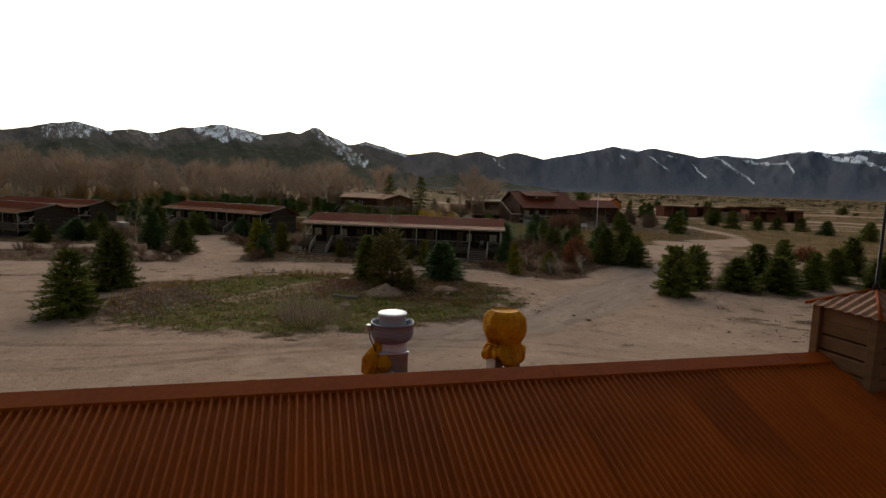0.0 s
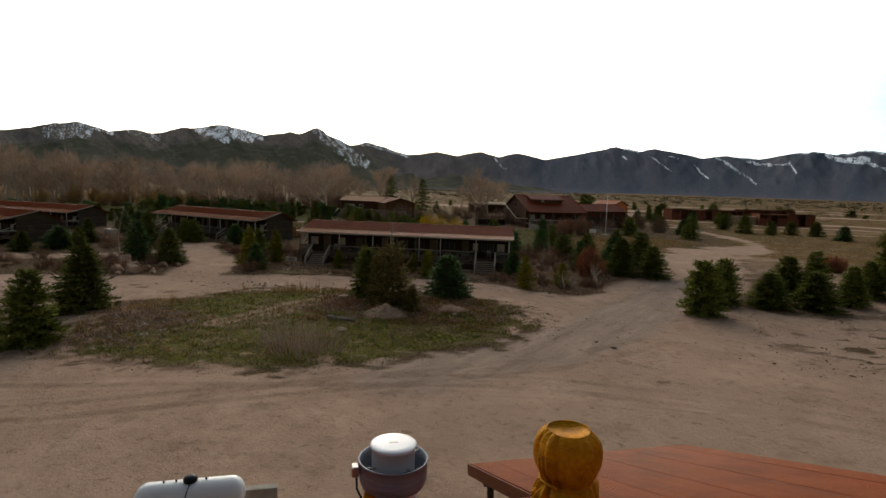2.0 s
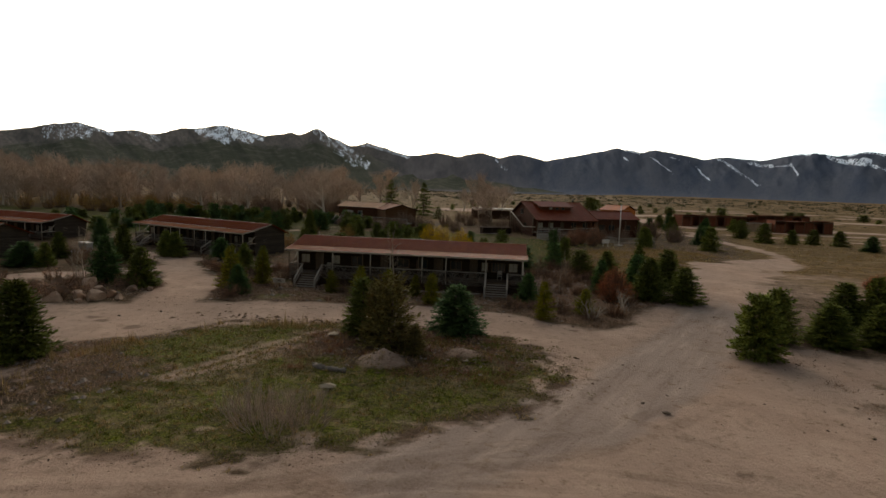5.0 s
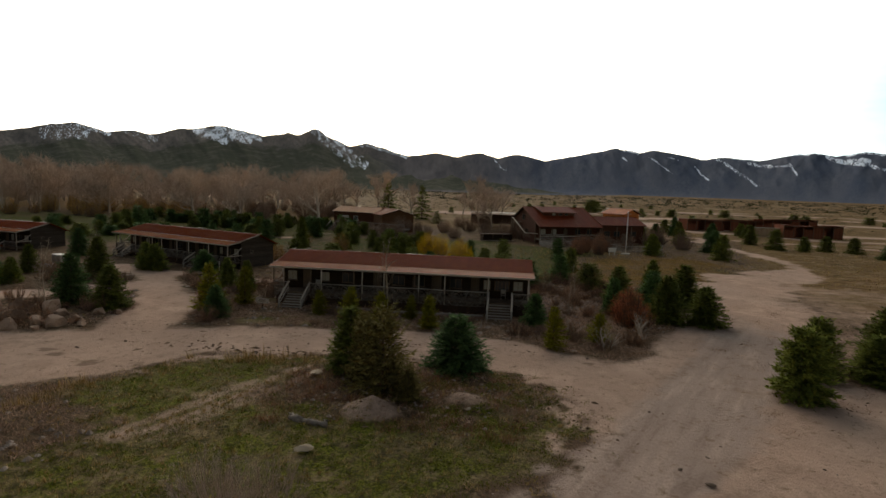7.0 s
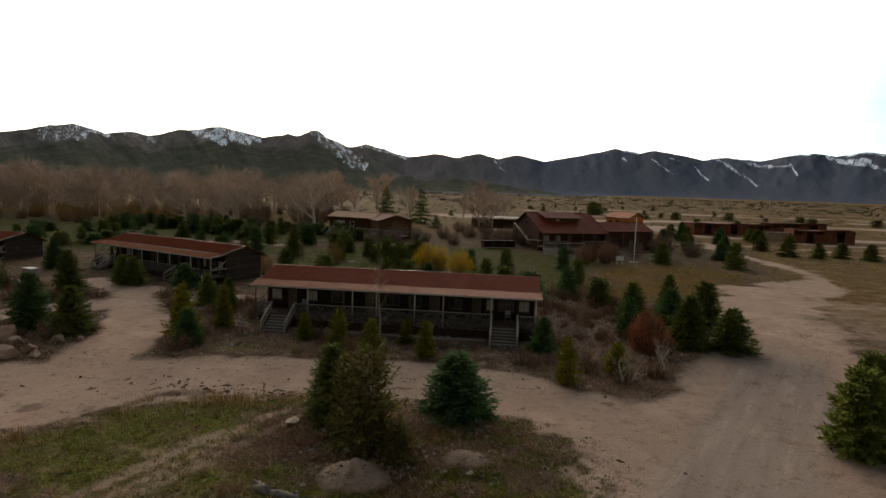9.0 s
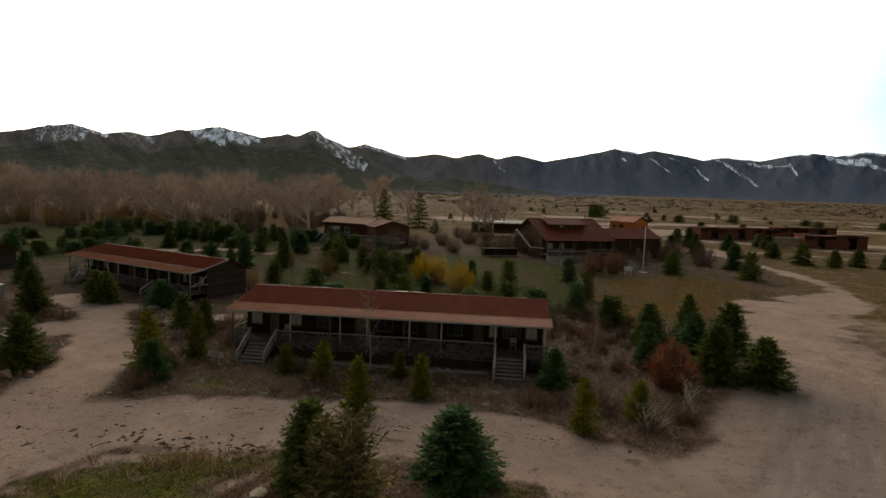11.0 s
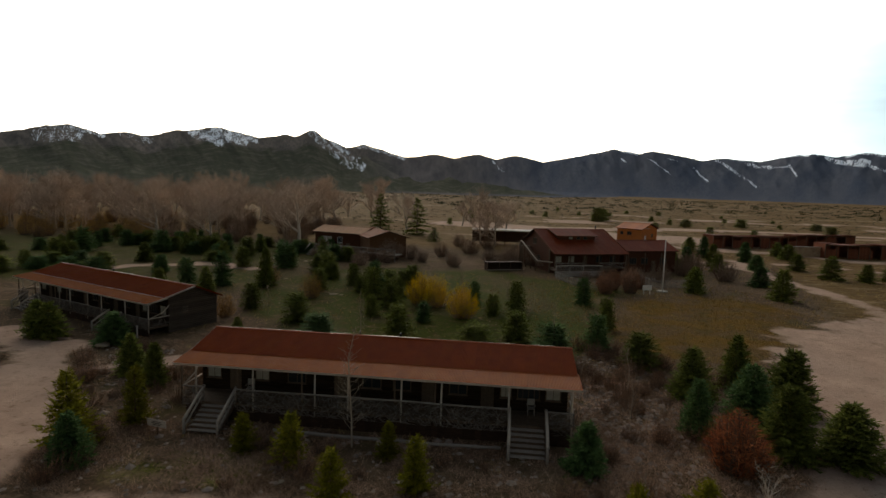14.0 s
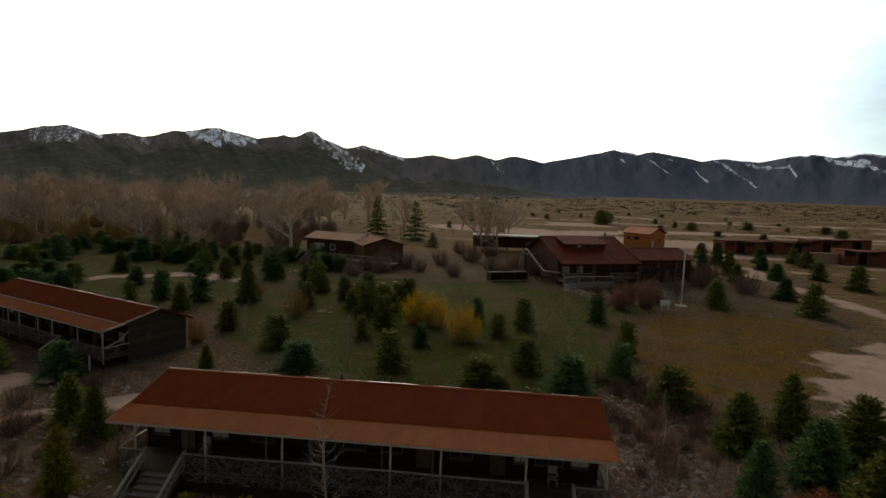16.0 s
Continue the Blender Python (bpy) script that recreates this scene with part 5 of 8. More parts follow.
def cupola():
    c = thing("roof_cupola", "small board cupola with a corrugated hipped roof", "cupola", REST @ Matrix.Translation((3.15, -0.95, 0)))
    W, Y0, Y1, z1 = 0.86, 0.32, 1.04, 7.42
    for x, y in ((0.05, Y1), (0.05, Y0), (W - 0.05, Y1), (W - 0.05, Y0)):
        part("corner_post", boxed(x - 0.055, x + 0.055, y - 0.055, y + 0.055, 6.2, z1, 0.008), M_CUPOLA, c)
    rng = random.Random(3)
    for i in range(6):
        z = 6.36 + 0.18 * i
        for x in (0.05, W - 0.05):
            part("plank", boxed(x - 0.02, x + 0.02, Y0 + 0.056, Y1 - 0.056, z, z + 0.168, 0.012, m=Matrix.Translation((rng.uniform(-0.012, 0.012), 0, rng.uniform(-0.01, 0.01)))), M_CUPOLA, c)
        for y in (Y0, Y1):
            part("plank", boxed(0.106, W - 0.106, y - 0.02, y + 0.02, z, z + 0.168, 0.012), M_CUPOLA, c)
    apex = (W / 2, (Y0 + Y1) / 2, z1 + 0.24)
    e = [(-0.06, Y0 - 0.11, z1), (W + 0.06, Y0 - 0.11, z1), (W + 0.06, Y1 + 0.11, z1), (-0.06, Y1 + 0.11, z1)]
    for i in range(4):
        a, b = Vector(e[i]), Vector(e[(i + 1) % 4])
        t = Vector(apex)
        v, f = [], []
        n = 64
        nor = (b - a).cross(t - a).normalized()
        for j in range(n + 1):
            q = j / n
            p0 = a.lerp(b, q)
            foot = a.lerp(b, 0.5)
            h = 1 - abs(q - 0.5) * 2
            p1 = p0 + (t - foot) * h
            off = nor * (0.012 + 0.011 * math.cos(q * n / 8 * 2 * math.pi))
            v += [p0 + off, p1 + off * min(1, h * 4)]
        f = [(2 * j, 2 * j + 2, 2 * j + 3, 2 * j + 1) for j in range(n)]
        part("roof_panel", mesh_of("roof_panel", v, f, M_CUP_ROOF, True), M_CUP_ROOF, c)
        tube("hip_cap", [a + nor * 0.012, t + nor * 0.012], [0.022, 0.022], M_CAP, c, 6)
    tube("finial", [apex, (apex[0], apex[1], apex[2] + 0.1), (apex[0], apex[1], apex[2] + 1.0)], [0.045, 0.02, 0.014], M_BLACK, c, 8, "dark metal finial rod")


cupola()


def fan_curb(parent, w=0.6, h=0.62):
    """Galvanised curb whose foot follows the roof's slope, with a flashing flange."""
    q = w / 2
    d = 0.36 * q
    v = [(-q, -q, -0.02 + d), (q, -q, -0.02 + d), (q, q, -0.02 - d), (-q, q, -0.02 - d), (-q, -q, h), (q, -q, h), (q, q, h), (-q, q, h)]
    f = [(4, 5, 6, 7), (0, 1, 5, 4), (1, 2, 6, 5), (2, 3, 7, 6), (3, 0, 4, 7)]
    part("curb", mesh_of("curb", v, f, M_GALV), M_GALV, parent, "galvanised sheet curb")
    g = q + 0.12
    d = 0.36 * g
    v = [(-g, -g, d - 0.005), (g, -g, d - 0.005), (g, g, -d - 0.005), (-g, g, -d - 0.005)]
    v += [(a, b, c + 0.02) for a, b, c in v]
    part("flashing", mesh_of("flashing", v, [(4, 5, 6, 7), (0, 1, 5, 4), (1, 2, 6, 5), (2, 3, 7, 6), (3, 0, 4, 7)], M_GALV), M_GALV, parent)


def canvas_folds(seed, n, depth):
    r = random.Random(seed)
    ph = [r.uniform(0, 6.28) for _ in range(4)]

    def wob(w, i):
        p = 1 - abs(math.sin(0.5 * n * w + ph[0] + 0.12 * i + 0.5 * math.sin(2 * w + ph[3])))
        a = -1.3 * p ** 2.2 + math.sin((n + 4) * w + ph[1] - 0.3 * i) * 0.28 + math.sin(2 * w + ph[2]) * 0.3 + 0.35
        return 1 + depth * a * (1.0 if i > 1 else 0.25)
    return wob


def exhaust_fan():
    m = REST @ Matrix.Translation((-1.06, 6.45, roof_z(6.45)))
    fan = thing("exhaust_fan", "bare aluminium upblast roof exhaust fan on a galvanised curb", "fan", m)
    fan_curb(fan)
    part("cap_plate", boxed(-0.33, 0.33, -0.33, 0.33, 0.62, 0.66, 0.008), M_ALU, fan)
    v, f = lathe([(0.34, 0.66), (0.33, 0.7), (0.31, 0.82), (0.33, 0.88)], 40)
    part("neck", mesh_of("neck", v, f, M_ALU, True), M_ALU, fan)
    v, f = lathe([(0.2, 0.82), (0.34, 0.84), (0.42, 0.9), (0.455, 0.99), (0.46, 1.1), (0.46, 1.24), (0.47, 1.245), (0.47, 1.26), (0.45, 1.26), (0.445, 1.12), (0.43, 1.01), (0.36, 0.93), (0.2, 0.92)], 48)
    part("wind_band", mesh_of("wind_band", v, f, M_BAND, True), M_BAND, fan, "spun aluminium bowl")
    v, f = lathe([(0.28, 0.95), (0.29, 1.05), (0.29, 1.41), (0.312, 1.415), (0.312, 1.45), (0.3, 1.462), (0.2, 1.466), (0.02, 1.468)], 48)
    cap = part("motor_cover", mesh_of("motor_cover", v, f, M_ALU, True), M_ALU, fan, "bright round motor cover")
    part("nameplate", boxed(-0.06, 0.06, -0.01, 0.03, 1.467, 1.471), M_GALV, cap)
    part("switch_box", boxed(-0.56, -0.47, -0.12, 0.02, 1.08, 1.22, 0.01), M_GALV, fan)
    for k in range(4):
        a = k * math.pi / 2 + 0.5
        tube("bracket", [(0.3 * math.cos(a), 0.3 * math.sin(a), 1.2), (0.45 * math.cos(a), 0.45 * math.sin(a), 1.24)], [0.015, 0.015], M_GALV, fan, 6)
    tube("cable", [(-0.5, -0.1, 1.08), (-0.5, -0.16, 0.95), (-0.42, -0.22, 0.8), (-0.38, -0.28, 0.68)], [0.014] * 4, M_BLACK, fan, 6)
    w = canvas_folds(3, 9, 0.3)
    v, f = lathe([(0.02, -0.03), (0.2, -0.01), (0.26, 0.08), (0.26, 0.22), (0.22, 0.38), (0.17, 0.52), (0.1, 0.66), (0.04, 0.78)], 64, w)
    bag = thing("fan_cover_bag", "ochre canvas cover taken off and hung beside the fan", "cover", m @ Matrix.Translation((-0.42, -0.18, 0.13)))
    v = [(x * 0.86 + 0.1 * z + 0.12 * noise.noise(Vector((x * 5, y * 5, z * 4))), y * 0.7 + 0.12 * noise.noise(Vector((x * 6 + 9, y * 5, z * 5))), z + 0.05 * noise.noise(Vector((x * 7, y * 7 + 4, z)))) for x, y, z in v]
    part("cloth", mesh_of("cloth", v, f, M_CANVAS, True), M_CANVAS, bag)
    v2, f2 = lathe([(0.02, -0.1), (0.13, -0.07), (0.17, 0.05), (0.12, 0.2), (0.03, 0.3)], 24, canvas_folds(8, 6, 0.3))
    o = part("fold", mesh_of("fold", [(x + 0.2, y - 0.1, z + 0.22) for x, y, z in v2], f2, M_CANVAS, True), M_CANVAS, bag)
    tube("drawstring", [(0.07, -0.02, 0.75), (0.1, 0.02, 0.86), (0.04, 0.06, 0.95)], [0.012] * 3, M_CANVAS, bag, 5)


exhaust_fan()


def covered_fan():
    m = REST @ Matrix.Translation((1.53, 6.5, roof_z(6.5) - 0.03))
    fan = thing("covered_exhaust_fan", "roof exhaust fan wrapped in an ochre canvas cover", "fan", m)
    fan_curb(fan, 0.6, 0.5)
    rng = random.Random(11)
    folds = sorted(rng.uniform(0, 6.28) for _ in range(9))
    lobes = [(rng.uniform(0, 6.28), rng.uniform(0.05, 0.16), rng.uniform(0.16, 0.4)) for _ in range(9)]
    gap = lambda p, q: abs((p - q + math.pi) % (2 * math.pi) - math.pi)

    def shape(w, i):
        z = prof[i][1]
        k = 1 + 0.02 * math.cos(8 * (w - 0.3)) * (1 if z > 0.8 else 0.3)        # eight sewn panels
        k += 0.11 * (noise.noise(Vector((2.6 * math.cos(w), 2.6 * math.sin(w), z * 1.3))) - 0.6 * abs(noise.noise(Vector((5 * math.cos(w) + 7, 5 * math.sin(w), z * 2.2 + 0.6 * math.sin(3 * w))))))
        for j, q in enumerate(folds):
            d = gap(w, q + 0.25 * (z - 1.0) * (-1) ** j)
            depth = 0.05 if z > 1.3 else 0.045 if z > 0.85 else 0.2
            k -= depth * (0.5 + 0.5 * (j % 3)) * math.exp(-(d / 0.07) ** 2)
        if z < 0.72:
            for q, amp, wide in lobes:
                k += amp * min(1, (0.72 - z) / 0.25) * math.exp(-(gap(w, q) / wide) ** 2)
        return k if i else 1
    prof = [(0.31, 1.49), (0.335, 1.485), (0.4, 1.43), (0.455, 1.35), (0.475, 1.25), (0.485, 1.14), (0.48, 1.02), (0.45, 0.91), (0.41, 0.83), (0.385, 0.77), (0.38, 0.73), (0.42, 0.67), (0.46, 0.59), (0.48, 0.5), (0.475, 0.42), (0.44, 0.36), (0.38, 0.38)]
    v, f = lathe(prof, 128, shape)
    f[-2] = tuple(range(128))
    f.pop()
    v2 = []
    for i, (x, y, z) in enumerate(v):
        a = math.atan2(y, x)
        hem = 0.09 * math.sin(2 * a + 0.6) + 0.05 * math.sin(5 * a) + 0.02 * math.sin(11 * a)
        v2.append((x, y, z + hem * max(0.0, min(1, (0.72 - z) / 0.3))))
    cover = part("cover", mesh_of("cover", v2, f, M_CANVAS, True), M_CANVAS, fan, "gathered ochre canvas hood")
    v, f = [], []
    ring = [(0.385 * math.cos(k * math.pi / 12), 0.385 * math.sin(k * math.pi / 12), 0.735 + 0.01 * math.sin(k)) for k in range(25)]
    tube_raw(ring, [0.018] * 25, 6, v, f)
    part("tie_cord", mesh_of("tie_cord", v, f, M_CANVAS), M_CANVAS, cover)


covered_fan()


def gas_tank():
    gz = ground_z(3.6, -52.4)
    t = thing("propane_tank", "white horizontal gas tank with a black valve dome", "tank", pose(3.6, -52.4, gz, 0, 0, 20.5))
    r, half, zc = 0.49, 1.58, 0.98
    prof = []
    for i in range(9):
        a = math.pi / 2 * (1 - i / 8)
        prof.append((max(0.005, r * math.cos(a)), -half + r * 0.8 - r * 0.8 * math.sin(a)))
    prof += [(q, -z) for q, z in reversed(prof)]
    v, f = lathe(prof, 40)
    part("shell", mesh_of("shell", [(z, y, x + zc) for x, y, z in v], [tuple(reversed(q)) for q in f], M_TANK, True), M_TANK, t)
    v, f = lathe([(0.2, 0), (0.21, 0.08), (0.17, 0.15), (0.08, 0.185), (0.01, 0.19)], 24)
    part("valve_dome", mesh_of("valve_dome", [(x, y, z + zc + r - 0.02) for x, y, z in v], f, M_BLACK, True), M_BLACK, t, "black plastic valve dome")
    tube("hose", [(0.02, -0.2, zc + r), (-0.05, -0.4, zc + 0.32), (-0.12, -0.5, zc), (-0.1, -0.46, 0.4)], [0.018] * 4, M_BLACK, t, 6)
    for x in (-0.75, -0.4, 0.45):
        tube("lifting_lug", [(x, 0, zc + r - 0.02), (x, 0, zc + r + 0.06)], [0.03, 0.03], M_BLACK, t, 6)
    for x in (-0.85, 0.85):
        part("leg", boxed(x - 0.08, x + 0.08, -0.35, 0.35, 0.0, 0.62), M_TANK, t)
    pad = thing("concrete_pad", "low pale concrete block wall behind the gas tank", "slab", pose(4.0, -51.2, gz, 0, 0, 20.5))
    part("block_wall", boxed(-2.2, 1.7, -0.12, 0.2, -0.1, 0.5, 0.02), M_CONCRETE, pad)

    return t


TANK = gas_tank()


def utility_box(x, y):
    b = thing("utility_box", "grey-green steel utility cabinet beside the drive", "cabinet", pose(x, y, ground_z(x, y), 0, 0, -20))
    part("body", boxed(-0.95, 0.95, -0.5, 0.5, 0.08, 1.45, 0.03), M_GALV, b)
    part("plinth", boxed(-1.05, 1.05, -0.6, 0.6, -0.1, 0.079, 0.02), M_CONCRETE, b)
    part("lid", boxed(-1.0, 1.0, -0.56, 0.56, 1.451, 1.53, 0.02), M_WHITE, b)
    for x_ in (-0.47, 0.47):
        d = part("door", boxed(x_ - 0.44, x_ + 0.44, -0.53, -0.501, 0.16, 1.38, 0.01), M_GALV, b)
        part("handle", boxed(x_ + 0.3, x_ + 0.34, -0.57, -0.531, 0.7, 0.9), M_BLACK, d)


utility_box(-50.0, 15.0)
copy_thing(TANK, pose(-48.4, 11.2, ground_z(-48.4, 11.2) - 0.05, 0, 0, -20) @ Matrix.Diagonal((0.8, 0.7, 0.6, 1)))


# ---------------------------------------------------------------- houses farther off
def gable_block(parent, x0, x1, yf, yb, z0, ze, zr, wall, roof, over=0.5, seg=2, yr=None, turn=None):
    """Walls and a corrugated gable roof with its ridge along x."""
    yr = (yf + yb) / 2 if yr is None else yr
    before = set(parent.children)
    k = (zr - ze) / (yr - yf)
    for nm, y in (("wall_front", yf), ("wall_back", yb - 0.16)):
        part(nm, boxed(x0, x1, y, y + 0.16, z0, ze), wall, parent)
    for x in (x0 + 0.16, x1 - 0.32):
        v = [(x, yf + 0.16, z0), (x, yb - 0.16, z0), (x, yb - 0.16, ze), (x, yr, zr - 0.05), (x, yf + 0.16, ze)]
        v += [(a + 0.16, b, c) for a, b, c in v]
        part("wall_end", mesh_of("wall_end", v, [(0, 1, 2, 3, 4), (9, 8, 7, 6, 5)] + [(i, 5 + i, 5 + (i + 1) % 5, (i + 1) % 5) for i in range(5)], wall), wall, parent)
    half = (x1 - x0) / 2 + over
    for back in (False, True):
        run = (yb - yr if back else yr - yf)
        a = math.atan2(zr - ze, run)
        ln = math.hypot(zr - ze, run) + over
        m = Matrix.Translation(((x0 + x1) / 2, 0, 0)) @ slope(half, yr, zr, a, back)
        d = deck(parent, m, 2 * half, ln, M_WOOD_DARK, "roof", 0.14)
        lay_sheets(d, Matrix.Identity(4), 2 * half, ln + 0.04, roof, 0.9, 6, seg)
    part("ridge_cap", boxed(x0 - over, x1 + over, yr - 0.15, yr + 0.15, zr + 0.01, zr + 0.06, 0.02), roof, parent)
    if turn is not None:
        for o in set(parent.children) - before:
            o.matrix_basis = turn @ o.matrix_basis


M_LODGE = mat("dark_stained_cedar_walls", (0.055, 0.026, 0.018), (0.1, 0.047, 0.031), 3, 0.75, 0, 0.4, 40, (1, 1, 5), vary=0.15)


def lodge():
    m = pose(17.53, 72.28, 0, 0, 0, 21.5)
    h = thing("lodge", "two-storey red cedar lodge with a broad roof and long dormer", "house", m)
    g, k = -0.3, 0.402
    a = math.atan(k)
    eave = lambda v: 3.74 + k * v
    # main block, one slope from the porch eave up to the ridge
    gable_block(h, 0.45, 15.55, 2.5, 16.6, g, eave(2.5) - 0.05, 7.72, M_LODGE, M_CEDAR_ROOF, 0.45, yr=9.89)
    mp = Matrix.Translation((8.0, 0, 0)) @ slope(8.0, 2.62, eave(2.62) - 0.06, a)
    ln = 2.66 / math.cos(a)
    d = deck(h, mp, 16.0, ln, M_WOOD_DARK, "porch_roof", 0.1)
    lay_sheets(d, Matrix.Identity(4), 16.0, ln + 0.04, M_CEDAR_ROOF, 0.9, 6, 2)
    for u in (0.0, 15.98):
        o = part("barge_board", boxed(u - 0.03, u + 0.03, 0, 10.6, -0.22, 0.05), M_CEDAR, h)
        o.matrix_basis = slope(0, 9.89, 7.76, a) @ Matrix.Diagonal((-1, 1, 1, 1))
    part("porch_floor", boxed(0.2, 15.8, 0.2, 2.5, 0.75, 0.95), M_WOOD, h)
    part("porch_beam", boxed(0.2, 15.8, 0.25, 0.45, 3.38, 3.62), M_LODGE, h)
    for x in (0.4, 3.5, 6.6, 9.7, 12.8, 15.6):
        tube("porch_post", [(x, 0.35, g), (x, 0.35, 3.4)], [0.14, 0.12], M_WOOD, h, 8)
    for x0, x1 in ((0.4, 6.6), (9.7, 15.6)):
        tube("porch_rail", [(x0, 0.35, 1.9), (x1, 0.35, 1.9)], [0.06, 0.06], M_GREYWOOD, h, 6)
        v, f = branch_tangle(random.Random(int(x0)), [(x0, x1)], 0.98, 1.85, 0.35, 14)
        part("branch_railing", mesh_of("branch_railing", v, f, M_STICK), M_STICK, h, kind="stuff")
    wm = Matrix.Translation((0, 2.42, 0))
    for x in (1.5, 4.2, 10.2, 13.2):
        window(h, wm, x, x + 1.3, 1.7, 3.0, x in (1.5, 4.2), 1)
    door(h, wm, 7.3, 8.3, 0.96, 3.05)
    # dormer
    part("dormer", boxed(3.4, 11.4, 5.45, 8.2, 5.6, 6.62), M_LODGE, h, "long shed dormer with three small windows")
    ad = math.atan2(1.16, 4.7)
    md = Matrix.Translation((7.4, 0, 0)) @ slope(4.5, 9.7, 7.84, ad)
    dd = deck(h, md, 9.0, 4.8, M_WOOD_DARK, "dormer_roof", 0.1)
    lay_sheets(dd, Matrix.Identity(4), 9.0, 4.85, M_CEDAR_ROOF, 0.9, 6, 2)
    o = part("dormer_fascia", boxed(0, 9.0, 4.84, 4.88, -0.14, 0.03), M_CEDAR, h)
    o.matrix_basis = md
    for i, x in enumerate((5.6, 7.3, 8.8)):
        window(h, Matrix.Translation((0, 5.4, 0)), x, x + 0.9, 5.95, 6.55, i == 0, 0)
    # gable end with its outer stair
    ge = Matrix(((0, 1, 0, 0.57), (-1, 0, 0, 0), (0, 0, 1, 0), (0, 0, 0, 1)))
    window(h, ge, -11.2, -9.4, 4.6, 5.9, False, 1)
    window(h, ge, -8.8, -7.4, 1.4, 2.6, False, 1)
    n = 15
    for i in range(n):
        part("stair_tread", boxed(-1.35, 0.1, 4.2 + 0.48 * i, 4.7 + 0.48 * i, 0.9 + 0.2 * i, 0.95 + 0.2 * i), M_WOOD, h)
    part("landing", boxed(-1.5, 0.4, 11.4, 13.2, 3.85, 3.98), M_WOOD, h)
    for y in (11.5, 13.1):
        tube("landing_post", [(-1.4, y, g), (-1.4, y, 5.0)], [0.16, 0.14], M_WOOD, h, 7)
    tube("stair_rail", [(-1.5, 12.6, 4.95), (-1.5, 11.8, 4.92), (-1.5, 4.2, 1.9), (0.2, 1.0, 2.0)], [0.1] * 4, M_PALEPOST, h, 7)
    for q in (5.0, 7.4, 9.8):
        tube("baluster", [(-1.45, q, g), (-1.5, q, 1.9 + (q - 4.2) * 0.397)], [0.08, 0.07], M_WOOD, h, 6)
    for y in (2.6, 16.4):
        part("corner_log", boxed(0.2, 0.44, y - 0.13, y + 0.13, g, 4.6, 0.03), M_WOOD, h)
    # open deck before the porch: pole rail on a log crib
    for x0, x1 in ((-0.6, 5.0), (5.0, 9.0)):
        tube("deck_rail", [(x0, -2.2, 1.75), ((x0 + x1) / 2, -2.2, 1.8), (x1, -2.2, 1.75)], [0.07] * 3, M_PALEPOST, h, 7)
    for x in (-0.6, 2.2, 5.0, 9.0):
        tube("deck_post", [(x, -2.2, g), (x, -2.2, 1.85)], [0.09, 0.08], M_GREYWOOD, h, 7)
    part("deck_floor", boxed(-0.8, 12.0, -2.2, 0.15, 0.75, 0.92), M_WOOD, h)
    for i in range(5):
        tube("crib_log", [(-0.8, -2.32, g + 0.12 + 0.22 * i), (9.2, -2.32, g + 0.12 + 0.22 * i)], [0.1, 0.09], M_STICK if i % 2 else M_GREYWOOD, h, 7)
    v, f = branch_tangle(random.Random(14), [(-0.6, 9.0)], g, 1.7, -2.2, 12, 0.08)
    part("branch_railing", mesh_of("branch_railing", v, f, M_STICK), M_STICK, h, kind="stuff")
    # lower wing
    gable_block(h, 16.1, 28.0, 2.0, 10.8, g, 4.25, 5.85, M_LODGE, M_CEDAR_ROOF, 0.5, yr=6.4)
    wm = Matrix.Translation((0, 1.93, 0))
    for x in (17.4, 20.0, 24.4):
        window(h, wm, x, x + 1.6, 1.4, 2.7, False, 2)
    door(h, wm, 22.4, 23.4, g + 0.1, 2.1)
    for x in (16.4, 20.2, 24.0, 27.8):
        tube("wing_post", [(x, 0.9, g), (x, 0.9, 3.75)], [0.1, 0.09], M_WOOD, h, 7)
    tube("stove_pipe", [(14.3, 10.4, 7.3), (14.3, 10.4, 8.5)], [0.12, 0.12], M_BLACK, h, 10)


lodge()


M_TERRA_DULL = mat("orange_brown_metal_roof", (0.13, 0.048, 0.026), (0.19, 0.075, 0.042), 1.2, 0.65, 0, 0.2, 25, vary=0.1, spec=0.02, tint=(1.0, 0.6, 0.35))


